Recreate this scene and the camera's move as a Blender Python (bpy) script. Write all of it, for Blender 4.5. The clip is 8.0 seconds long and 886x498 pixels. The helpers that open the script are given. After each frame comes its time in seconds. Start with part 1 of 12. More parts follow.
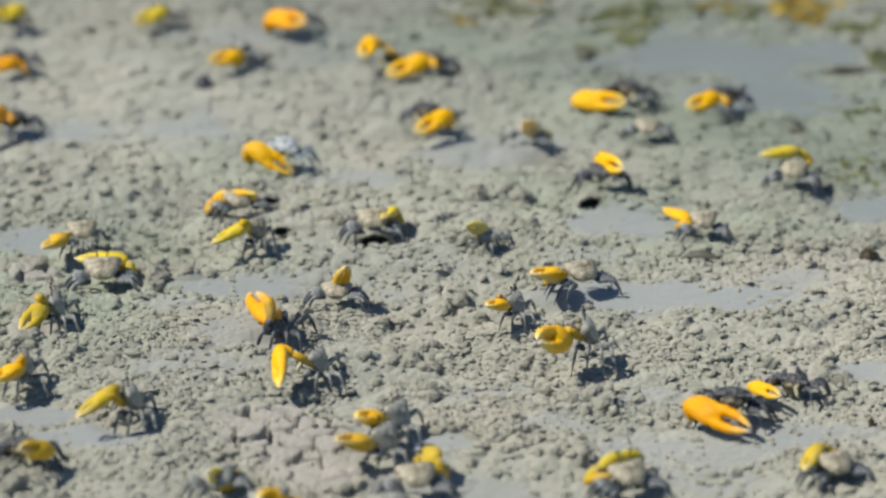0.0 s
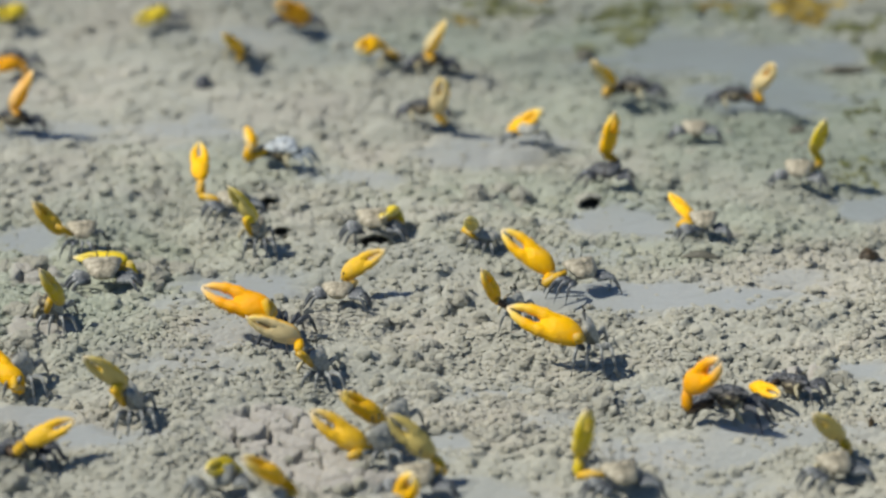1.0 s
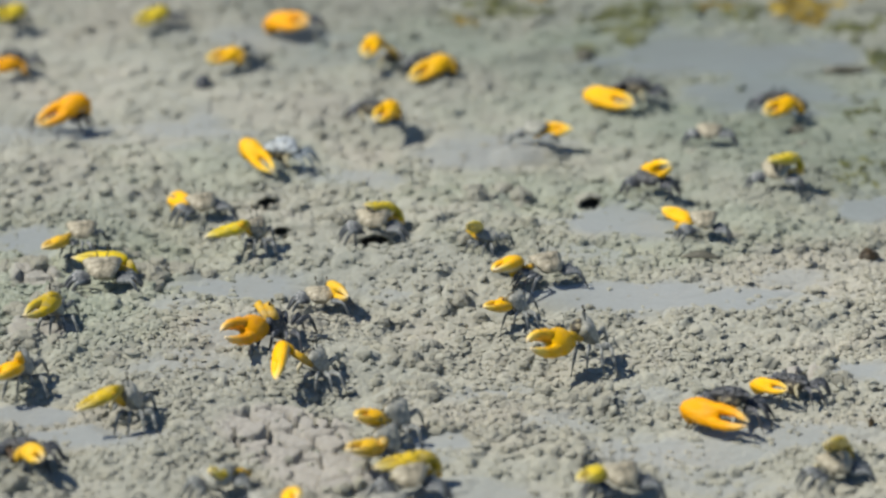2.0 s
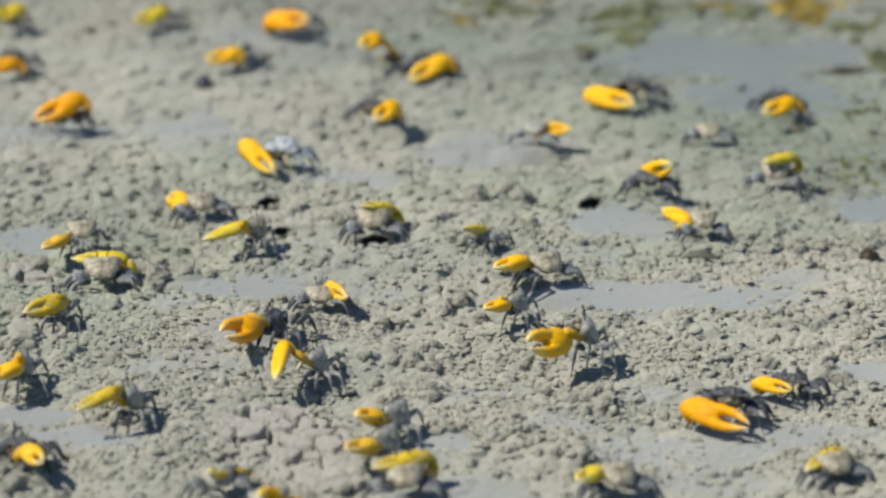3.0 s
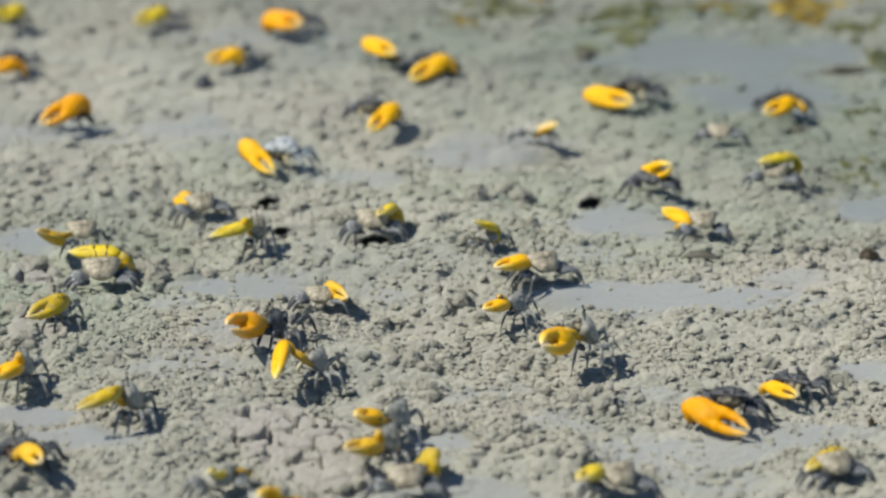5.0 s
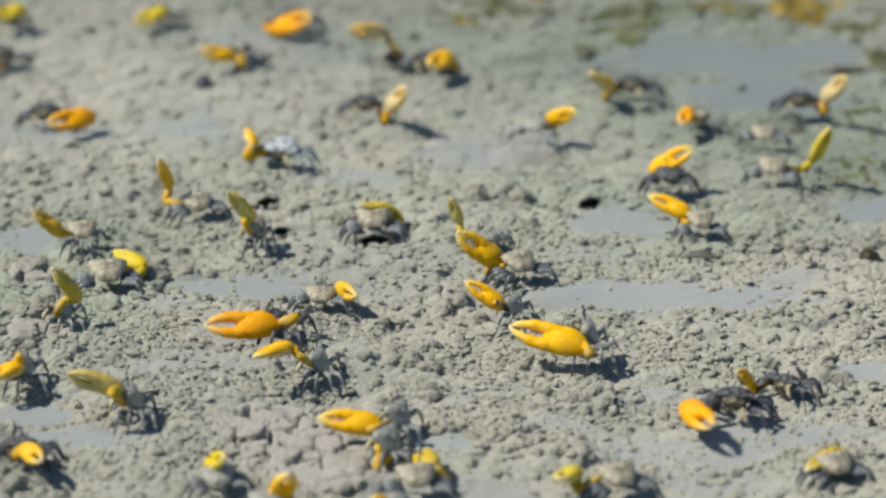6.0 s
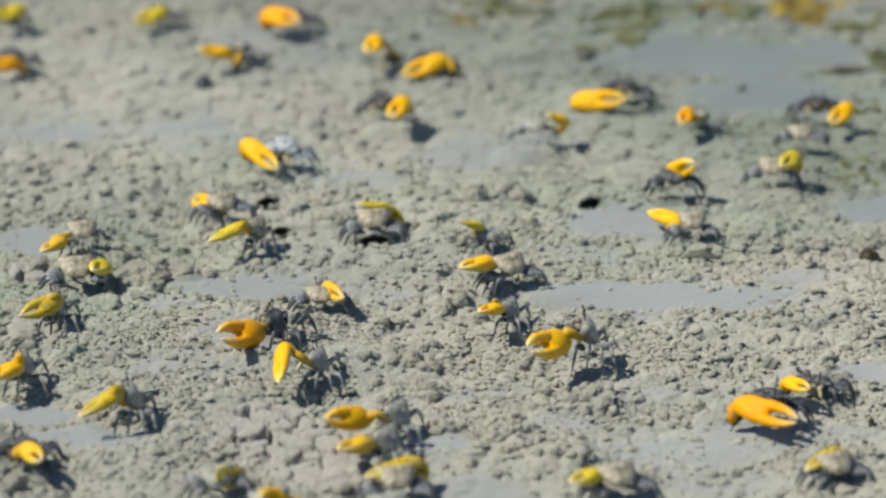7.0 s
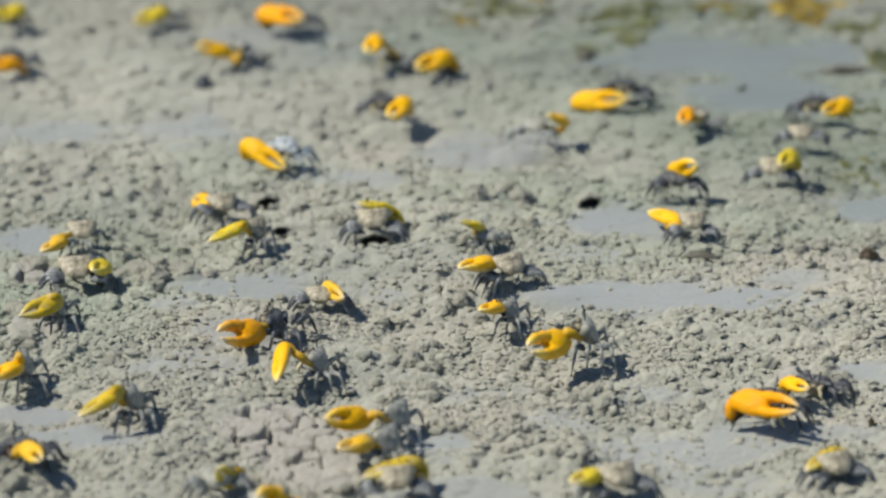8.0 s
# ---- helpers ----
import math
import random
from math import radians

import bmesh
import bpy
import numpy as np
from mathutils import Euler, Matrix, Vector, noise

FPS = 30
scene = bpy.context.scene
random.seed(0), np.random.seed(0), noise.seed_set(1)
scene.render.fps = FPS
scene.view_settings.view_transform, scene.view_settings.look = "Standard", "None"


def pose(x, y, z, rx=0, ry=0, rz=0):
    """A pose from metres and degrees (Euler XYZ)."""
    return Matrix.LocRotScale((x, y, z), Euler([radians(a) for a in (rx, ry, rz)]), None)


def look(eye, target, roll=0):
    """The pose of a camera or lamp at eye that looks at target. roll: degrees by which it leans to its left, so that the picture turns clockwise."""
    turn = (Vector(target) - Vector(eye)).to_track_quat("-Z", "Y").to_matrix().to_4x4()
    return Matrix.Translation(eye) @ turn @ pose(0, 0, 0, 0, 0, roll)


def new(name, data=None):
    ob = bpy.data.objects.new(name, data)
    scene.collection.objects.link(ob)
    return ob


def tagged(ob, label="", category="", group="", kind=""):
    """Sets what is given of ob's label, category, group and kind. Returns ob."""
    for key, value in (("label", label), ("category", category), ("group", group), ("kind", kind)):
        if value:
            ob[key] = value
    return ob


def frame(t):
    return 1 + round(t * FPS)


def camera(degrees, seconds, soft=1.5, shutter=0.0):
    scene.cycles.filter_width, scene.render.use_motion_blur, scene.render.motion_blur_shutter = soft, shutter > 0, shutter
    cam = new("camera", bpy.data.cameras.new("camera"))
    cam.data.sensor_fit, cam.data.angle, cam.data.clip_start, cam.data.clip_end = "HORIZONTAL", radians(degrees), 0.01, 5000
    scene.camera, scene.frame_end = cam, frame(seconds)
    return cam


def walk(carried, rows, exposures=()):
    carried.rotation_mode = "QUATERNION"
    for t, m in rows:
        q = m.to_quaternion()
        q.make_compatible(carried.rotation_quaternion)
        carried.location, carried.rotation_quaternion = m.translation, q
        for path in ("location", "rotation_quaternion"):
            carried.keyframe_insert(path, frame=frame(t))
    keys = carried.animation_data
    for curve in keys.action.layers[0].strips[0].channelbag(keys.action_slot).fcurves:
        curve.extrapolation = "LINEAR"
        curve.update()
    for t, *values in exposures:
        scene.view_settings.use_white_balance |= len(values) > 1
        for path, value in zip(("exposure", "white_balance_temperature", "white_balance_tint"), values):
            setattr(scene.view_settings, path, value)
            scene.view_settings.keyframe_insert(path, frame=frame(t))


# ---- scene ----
FOV, EYE, PITCH = 13.5, (0.0, 0.0, 0.515), 20.0
cam = camera(FOV, 8.0, soft=2.6, shutter=0.8)
cam.data.dof.use_dof, cam.data.dof.focus_distance, cam.data.dof.aperture_fstop = True, 1.41, 8.4
CAM = pose(*EYE, 90 - PITCH, 0, 0)
walk(cam, [(0, CAM), (8, CAM)], exposures=[(0, 0.05), (8, 0.05)])

# ---- light ----
SUN_WAY = Vector((1.0, 0.34, -1.32))
world = bpy.data.worlds.new("sky")
scene.world = world
world.use_nodes = True
sky = world.node_tree.nodes.new("ShaderNodeTexSky")
sky.sky_type, sky.sun_disc, sky.dust_density, sky.ozone_density = "NISHITA", False, 0.4, 6.0
sky.sun_elevation = math.atan2(1.32, math.hypot(1.0, 0.34))
sky.sun_rotation = math.atan2(-SUN_WAY.x, -SUN_WAY.y)
back = world.node_tree.nodes["Background"]
back.inputs["Strength"].default_value = 0.078
world.node_tree.links.new(sky.outputs["Color"], back.inputs["Color"])
sun = new("sun", bpy.data.lights.new("sun", "SUN"))
sun.data.energy, sun.data.angle, sun.data.color = 5.08, radians(0.53), (1.0, 0.925, 0.80)
sun.matrix_world = look((0, 0, 0), SUN_WAY)


# ---- materials ----
def material(name, roughness=0.6, spec=0.4):
    m = bpy.data.materials.new(name)
    m.use_nodes = True
    n = m.node_tree.nodes
    b = n["Principled BSDF"]
    b.inputs["Roughness"].default_value = roughness
    b.inputs["Specular IOR Level"].default_value = spec
    return m, m.node_tree, b


def node(tree, kind, **inputs):
    n = tree.nodes.new(kind)
    for k, v in inputs.items():
        n.inputs[k.replace("_", " ")].default_value = v
    return n


def ramp(tree, source, stops):
    r = tree.nodes.new("ShaderNodeValToRGB")
    while len(r.color_ramp.elements) < len(stops):
        r.color_ramp.elements.new(0.5)
    for e, (at, c) in zip(r.color_ramp.elements, stops):
        e.position, e.color = at, (*c, 1)
    tree.links.new(source, r.inputs["Fac"])
    return r.outputs["Color"]


def blend(tree, kind, fac, a, b):
    m = tree.nodes.new("ShaderNodeMix")
    m.data_type, m.blend_type = "RGBA", kind
    for sock, v in ((m.inputs[0], fac), (m.inputs[6], a), (m.inputs[7], b)):
        if hasattr(v, "is_linked"):
            tree.links.new(v, sock)
        else:
            sock.default_value = v if not isinstance(v, tuple) else (*v, 1)
    return m.outputs[2]


def bump(tree, bsdf, height, strength, distance):
    b = node(tree, "ShaderNodeBump", Strength=strength, Distance=distance)
    tree.links.new(height, b.inputs["Height"])
    tree.links.new(b.outputs["Normal"], bsdf.inputs["Normal"])


def world_place(tree):
    return tree.nodes.new("ShaderNodeNewGeometry").outputs["Position"]


def mud(name, dark, mid, light, island=0.0, rough=0.75, spec=0.3, wet=False, relief=0.0016, rugged=0.32):
    m, t, b = material(name, rough, spec)
    b.inputs["Diffuse Roughness"].default_value = 0.9
    co = t.nodes.new("ShaderNodeTexCoord").outputs["Object"]
    big = node(t, "ShaderNodeTexNoise", Scale=14.0, Detail=5.0, Roughness=0.6)
    fine = node(t, "ShaderNodeTexNoise", Scale=650.0, Detail=5.0, Roughness=0.65)
    for n in (big, fine):
        t.links.new(co, n.inputs["Vector"])
    base = ramp(t, big.outputs["Fac"], [(0.34, dark), (0.5, mid), (0.66, light)])
    grain = ramp(t, fine.outputs["Fac"], [(0.25, (0.72, 0.72, 0.72)), (0.6, (1, 1, 1)), (0.8, (1.05, 1.04, 1.02))])
    col = blend(t, "MULTIPLY", 0.55, base, grain)
    if island:
        g = t.nodes.new("ShaderNodeNewGeometry").outputs["Random Per Island"]
        col = blend(t, "MULTIPLY", island, col, ramp(t, g, [(0.0, (0.74, 0.76, 0.79)), (0.5, (0.97, 0.97, 0.97)), (1.0, (1.02, 0.985, 0.94))]))
    # the mud turns darker beyond a wavering line across the far flat
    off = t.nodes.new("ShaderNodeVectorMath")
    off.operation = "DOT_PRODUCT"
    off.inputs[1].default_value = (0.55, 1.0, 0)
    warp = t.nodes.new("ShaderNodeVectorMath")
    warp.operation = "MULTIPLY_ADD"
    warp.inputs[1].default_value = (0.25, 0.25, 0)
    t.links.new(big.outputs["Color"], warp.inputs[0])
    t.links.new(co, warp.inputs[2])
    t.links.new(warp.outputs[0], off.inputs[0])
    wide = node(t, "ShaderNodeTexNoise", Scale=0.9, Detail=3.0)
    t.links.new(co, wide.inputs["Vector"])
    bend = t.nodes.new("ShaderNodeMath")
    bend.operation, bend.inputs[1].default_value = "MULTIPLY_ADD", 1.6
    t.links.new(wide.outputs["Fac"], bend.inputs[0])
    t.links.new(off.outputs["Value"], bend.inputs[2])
    far_tone = node(t, "ShaderNodeMapRange", From_Min=2.56, From_Max=2.83)
    t.links.new(bend.outputs[0], far_tone.inputs["Value"])
    # a thin green film of diatoms on parts of the mud
    green = t.nodes.new("ShaderNodeAttribute")
    green.attribute_name = "film"
    col = blend(t, "MULTIPLY", green.outputs["Fac"], col, (0.89, 0.975, 0.92))
    if wet:
        # silky wet sheets: finer and glossier than the crumbled mud, sky reflection tinted into their grey
        at = t.nodes.new("ShaderNodeAttribute")
        at.attribute_name = "wet"
        film = node(t, "ShaderNodeMapRange", To_Max=0.8)
        t.links.new(at.outputs["Fac"], film.inputs["Value"])
        col = blend(t, "MIX", film.outputs["Result"], col, blend(t, "MULTIPLY", 0.35, (0.303, 0.331, 0.336), grain))
        # baked slabs are drier, paler and warmer
        dry = t.nodes.new("ShaderNodeAttribute")
        dry.attribute_name = "dry"
        col = blend(t, "MIX", dry.outputs["Fac"], col, blend(t, "MULTIPLY", 1.0, (0.395, 0.378, 0.352), grain))
        shine = node(t, "ShaderNodeMapRange", To_Min=rough, To_Max=0.38)
        t.links.new(at.outputs["Fac"], shine.inputs["Value"])
        t.links.new(shine.outputs["Result"], b.inputs["Roughness"])
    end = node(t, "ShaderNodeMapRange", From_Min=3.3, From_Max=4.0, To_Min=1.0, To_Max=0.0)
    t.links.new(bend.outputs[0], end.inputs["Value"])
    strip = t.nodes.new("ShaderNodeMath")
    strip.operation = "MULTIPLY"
    t.links.new(far_tone.outputs["Result"], strip.inputs[0])
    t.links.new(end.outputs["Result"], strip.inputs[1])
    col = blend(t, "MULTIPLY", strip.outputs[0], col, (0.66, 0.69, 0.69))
    t.links.new(col, b.inputs["Base Color"])
    crumble = node(t, "ShaderNodeTexNoise", Scale=330.0, Detail=4.0, Roughness=0.55)
    t.links.new(world_place(t), crumble.inputs["Vector"])
    both = t.nodes.new("ShaderNodeMath")
    both.operation, both.inputs[1].default_value = "MULTIPLY_ADD", 0.35
    t.links.new(fine.outputs["Fac"], both.inputs[0])
    t.links.new(crumble.outputs["Fac"], both.inputs[2])
    if wet:
        flat = t.nodes.new("ShaderNodeMath")
        flat.operation = "MULTIPLY"
        calm = node(t, "ShaderNodeMapRange", To_Min=1.0, To_Max=0.12)
        t.links.new(at.outputs["Fac"], calm.inputs["Value"])
        t.links.new(both.outputs[0], flat.inputs[0])
        t.links.new(calm.outputs["Result"], flat.inputs[1])
        both = flat
    bump(t, b, both.outputs[0], rugged, relief)
    return m


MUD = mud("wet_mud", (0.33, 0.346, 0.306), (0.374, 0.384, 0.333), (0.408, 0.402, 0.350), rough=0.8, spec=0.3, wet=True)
PELLET = mud("mud_pellet", (0.352, 0.364, 0.312), (0.388, 0.394, 0.334), (0.414, 0.406, 0.344), island=0.4, rough=0.88, spec=0.2, relief=0.003, rugged=0.5)
CLOD = mud("mud_clod", (0.352, 0.364, 0.312), (0.392, 0.397, 0.338), (0.418, 0.41, 0.348), rough=0.88, spec=0.2, relief=0.004, rugged=0.6)


def hide(name, dark, mid, light, scale=7.0, rough=0.5):
    m, t, b = material(name, rough, 0.4)
    co = t.nodes.new("ShaderNodeTexCoord").outputs["Object"]
    n = node(t, "ShaderNodeTexNoise", Scale=scale, Detail=6.0, Roughness=0.7)
    t.links.new(co, n.inputs["Vector"])
    t.links.new(ramp(t, n.outputs["Fac"], [(0.36, dark), (0.5, mid), (0.63, light)]), b.inputs["Base Color"])
    bump(t, b, n.outputs["Fac"], 0.2, 0.02)
    return m


def shell(name, base, tip, grime, rough=0.4, inner=-1, muddy=0.3, cream=0.7, start=0.0):
    """Claw enamel: palm colour running to a paler tip, cream on the inner face (towards z * inner), with grime and fine pits."""
    m, t, b = material(name, rough, 0.2)
    co = t.nodes.new("ShaderNodeTexCoord").outputs["Object"]
    sep = t.nodes.new("ShaderNodeSeparateXYZ")
    t.links.new(co, sep.inputs[0])
    reach = t.nodes.new("ShaderNodeMath")
    reach.operation, reach.inputs[1].default_value = "ADD", start
    t.links.new(sep.outputs["X"], reach.inputs[0])
    along = ramp(t, reach.outputs[0], [(0.0, tuple(c * 0.9 for c in base)), (0.35, base), (0.7, base), (0.9, tip), (1.0, (0.80, 0.68, 0.45))])
    n = node(t, "ShaderNodeTexNoise", Scale=9.0, Detail=6.0, Roughness=0.6)
    t.links.new(co, n.inputs["Vector"])
    fac = ramp(t, n.outputs["Fac"], [(0.55, (0, 0, 0)), (0.8, (0.8, 0.8, 0.8))])
    col = blend(t, "MIX", fac, along, grime)
    # dried mud smeared on the enamel, each claw with its own patches
    own = t.nodes.new("ShaderNodeVectorMath")
    own.operation = "ADD"
    t.links.new(co, own.inputs[0])
    t.links.new(t.nodes.new("ShaderNodeObjectInfo").outputs["Random"], own.inputs[1])
    smear = node(t, "ShaderNodeTexNoise", Scale=4.2, Detail=5.0, Roughness=0.65)
    t.links.new(own.outputs[0], smear.inputs["Vector"])
    dirt = ramp(t, smear.outputs["Fac"], [(0.47, (0, 0, 0)), (0.66, (muddy, muddy, muddy))])
    col = blend(t, "MIX", dirt, col, (0.47, 0.40, 0.22))
    face = node(t, "ShaderNodeMapRange", From_Min=0.015 * inner, From_Max=0.06 * inner)
    t.links.new(sep.outputs["Z"], face.inputs["Value"])
    col = blend(t, "MIX", face.outputs["Result"], col, blend(t, "MIX", cream, base, (0.55, 0.53, 0.36)))
    t.links.new(col, b.inputs["Base Color"])
    f = node(t, "ShaderNodeTexNoise", Scale=60.0, Detail=3.0)
    t.links.new(co, f.inputs["Vector"])
    bump(t, b, f.outputs["Fac"], 0.25, 0.01)
    return m


CLAW_TONES = {
    "orange": ((0.86, 0.385, 0.0), (0.90, 0.55, 0.12), (0.82, 0.29, 0.0)),
    "yellow": ((0.89, 0.49, 0.0), (0.91, 0.66, 0.12), (0.86, 0.37, 0.0)),
    "lemon": ((0.66, 0.51, 0.015), (0.68, 0.58, 0.15), (0.52, 0.42, 0.03)),
    "olive": ((0.58, 0.42, 0.02), (0.62, 0.52, 0.17), (0.42, 0.31, 0.04)),
    "ochre": ((0.74, 0.45, 0.02), (0.75, 0.55, 0.18), (0.56, 0.34, 0.03)),
}
CREAM = {"orange": 0.4, "yellow": 0.75, "lemon": 0.45, "olive": 0.4, "ochre": 0.4}
MUDDY = {"orange": 0.12, "yellow": 0.16, "lemon": 0.4, "olive": 0.5, "ochre": 0.4}
ARM = {tone: shell(tone + "_arm", *(tuple(0.8 * v for v in c) for c in CLAW_TONES[tone]), muddy=0.75, cream=0.0) for tone in CLAW_TONES}
DARK_ARM = hide("dark_brown_arm", (0.01, 0.008, 0.006), (0.04, 0.024, 0.013), (0.12, 0.075, 0.035), 6.0)
FINGER = {(tone, inner): shell(tone + "_finger", *CLAW_TONES[tone], inner=inner, muddy=MUDDY[tone], cream=CREAM[tone], start=0.4) for tone in CLAW_TONES for inner in (-1, 1)}
CLAW = {(tone, inner): shell(tone + "_claw", *CLAW_TONES[tone], inner=inner, muddy=MUDDY[tone], cream=CREAM[tone]) for tone in CLAW_TONES for inner in (-1, 1)}


CARAPACE = {
    "tan": hide("tan_carapace", (0.12, 0.11, 0.08), (0.32, 0.295, 0.22), (0.45, 0.42, 0.325), 9.0),
    "grey": hide("grey_carapace", (0.19, 0.195, 0.175), (0.29, 0.30, 0.265), (0.40, 0.405, 0.355)),
    "pale": hide("pale_blue_carapace", (0.22, 0.26, 0.29), (0.40, 0.45, 0.48), (0.56, 0.60, 0.61)),
    "dark": hide("dark_carapace", (0.016, 0.018, 0.022), (0.05, 0.055, 0.06), (0.17, 0.18, 0.19)),
}
LEG = {
    "tan": hide("grey_leg", (0.035, 0.042, 0.05), (0.11, 0.125, 0.14), (0.36, 0.38, 0.38), 5.0),
    "grey": hide("blue_grey_leg", (0.045, 0.053, 0.06), (0.15, 0.168, 0.175), (0.38, 0.40, 0.385), 5.0),
    "pale": hide("pale_blue_leg", (0.05, 0.07, 0.09), (0.17, 0.21, 0.25), (0.42, 0.47, 0.50), 5.0),
    "dark": hide("dark_leg", (0.014, 0.016, 0.022), (0.05, 0.058, 0.07), (0.19, 0.205, 0.23), 5.0),
}
FACE = hide("small_claw", (0.12, 0.11, 0.07), (0.38, 0.35, 0.22), (0.66, 0.62, 0.44), 9.0)
MOUTH = hide("mouth", (0.012, 0.011, 0.01), (0.05, 0.045, 0.035), (0.30, 0.27, 0.16), 9.0)
ALGAE = {
    "green": hide("green_algae", (0.03, 0.04, 0.014), (0.10, 0.115, 0.04), (0.2, 0.21, 0.09), 120.0, 0.6),
    "brown": hide("brown_algae", (0.08, 0.06, 0.01), (0.22, 0.155, 0.015), (0.36, 0.28, 0.06), 120.0, 0.6),
}
LEAF = hide("dead_leaf", (0.012, 0.009, 0.004), (0.035, 0.024, 0.009), (0.10, 0.065, 0.025), 300.0)
SHELL_BIT = hide("grey_shell", (0.05, 0.05, 0.04), (0.10, 0.10, 0.075), (0.2, 0.19, 0.15), 300.0)
EYE_MAT = hide("eye", (0.015, 0.014, 0.012), (0.03, 0.028, 0.024), (0.08, 0.07, 0.05), 12.0, 0.2)


# ---- ground ----
def mesh_of(name, verts, faces, mat, smooth=True):
    me = bpy.data.meshes.new(name)
    me.from_pydata([tuple(map(float, v)) for v in verts], [], [tuple(map(int, f)) for f in faces])
    me.materials.append(mat)
    if smooth:
        me.polygons.foreach_set("use_smooth", [True] * len(me.polygons))
    me.update()
    return me


def value_noise(x, y, scale, seed):
    """Smooth value noise in 0..1 on arrays of places."""
    table = np.random.RandomState(seed).rand(256, 256)
    u, v = x / scale, y / scale
    i, j = np.floor(u).astype(int), np.floor(v).astype(int)
    fu, fv = u - i, v - j
    fu, fv = fu * fu * (3 - 2 * fu), fv * fv * (3 - 2 * fv)
    a, b = table[i % 256, j % 256], table[(i + 1) % 256, j % 256]
    c, d = table[i % 256, (j + 1) % 256], table[(i + 1) % 256, (j + 1) % 256]
    return (a * (1 - fu) + b * fu) * (1 - fv) + (c * (1 - fu) + d * fu) * fv


# smooth wet sheets of mud, bare or half bare of pellets: x, y, half length, half depth, how smooth
SHEETS = [
    (0.091, 1.361, 0.042, 0.021, 1),
    (0.108, 1.225, 0.034, 0.012, 0.85),
    (-0.172, 1.565, 0.065, 0.024, 0.75),
    (-0.035, 1.511, 0.026, 0.016, 0.7),
    (0.080, 1.443, 0.035, 0.021, 1),
    (-0.076, 1.369, 0.024, 0.015, 1),
    (0.132, 1.683, 0.080, 0.036, 1),
    (0.179, 1.474, 0.021, 0.019, 1),
    (0.020, 1.260, 0.027, 0.014, 0.8),
    (-0.118, 1.216, 0.026, 0.011, 1),
    (0.073, 1.210, 0.040, 0.017, 0.8),
    (-0.146, 1.236, 0.012, 0.010, 1),
    (-0.071, 1.706, 0.043, 0.037, 0.6),
    (0.029, 1.545, 0.029, 0.031, 0.75),
    (-0.173, 1.429, 0.014, 0.020, 1),
    (0.149, 1.282, 0.019, 0.011, 1),
    (-0.001, 1.217, 0.012, 0.013, 1),
    (0.146, 1.635, 0.052, 0.034, 1),
    (-0.078, 1.316, 0.019, 0.020, 0.62),
    (-0.094, 1.279, 0.019, 0.014, 0.62),
    (0.071, 1.265, 0.025, 0.012, 0.62),
    (-0.005, 1.172, 0.039, 0.008, 0.62),
    (0.093, 1.183, 0.023, 0.010, 0.62),
    (-0.018, 1.364, 0.024, 0.011, 0.62),
    (0.060, 1.412, 0.020, 0.011, 0.62),
    (-0.105, 1.340, 0.015, 0.011, 0.62),
    (0.039, 1.228, 0.016, 0.010, 0.62),
    (0.138, 1.389, 0.020, 0.012, 0.62),
]
# burrow mouths: x, y, radius, depth
BURROWS = [
    (0.061, 1.469, 0.0047, 0.012),
    (-0.074, 1.469, 0.0045, 0.012),
    (-0.066, 1.432, 0.0032, 0.012),
    (-0.029, 1.418, 0.0073, 0.012),
    (-0.043, 1.237, 0.0026, 0.012),
]
# baked slabs of mud split by cracks: x, y, half length, half depth
SLABS = [
    (-0.057, 1.223, 0.026, 0.024),
    (-0.048, 1.203, 0.026, 0.018),
    (-0.038, 1.183, 0.029, 0.013),
    (-0.151, 1.322, 0.013, 0.018),
    (-0.161, 1.383, 0.011, 0.015),
    (0.132, 1.279, 0.012, 0.008),
]
# heaps of larger clods: x, y, half length, half depth, clod radius, count
HEAPS = [
    (0.054, 1.251, 0.014, 0.014, 0.0041, 14),
    (-0.116, 1.386, 0.013, 0.014, 0.0038, 16),
    (-0.166, 1.396, 0.011, 0.014, 0.0036, 12),
    (-0.008, 1.301, 0.013, 0.017, 0.0036, 18),
    (0.139, 1.279, 0.012, 0.009, 0.0033, 12),
    (0.159, 1.313, 0.009, 0.009, 0.0038, 6),
    (0.0893, 1.335, 0.0015, 0.0015, 0.0052, 2),
    (0.141, 1.263, 0.006, 0.005, 0.0040, 5),
    (0.002, 1.225, 0.006, 0.005, 0.0030, 6),
    (-0.152, 1.300, 0.013, 0.008, 0.0040, 7),
    (0.020, 1.476, 0.014, 0.014, 0.0042, 14),
    (0.001, 1.357, 0.006, 0.005, 0.0044, 4),
    (-0.043, 1.448, 0.007, 0.008, 0.0035, 7),
    (0.133, 1.331, 0.019, 0.012, 0.0024, 18),
    (-0.013, 1.260, 0.014, 0.013, 0.0033, 14),
    (-0.157, 1.340, 0.009, 0.008, 0.0039, 6),
    (-0.145, 1.352, 0.011, 0.009, 0.0035, 8),
    (-0.028, 1.178, 0.012, 0.009, 0.0029, 8),
    (0.139, 1.183, 0.012, 0.010, 0.0039, 8),
    (-0.147, 1.183, 0.012, 0.010, 0.0039, 8),
    (-0.103, 1.383, 0.011, 0.010, 0.0031, 8),
    (0.031, 1.293, 0.013, 0.011, 0.0025, 10),
]

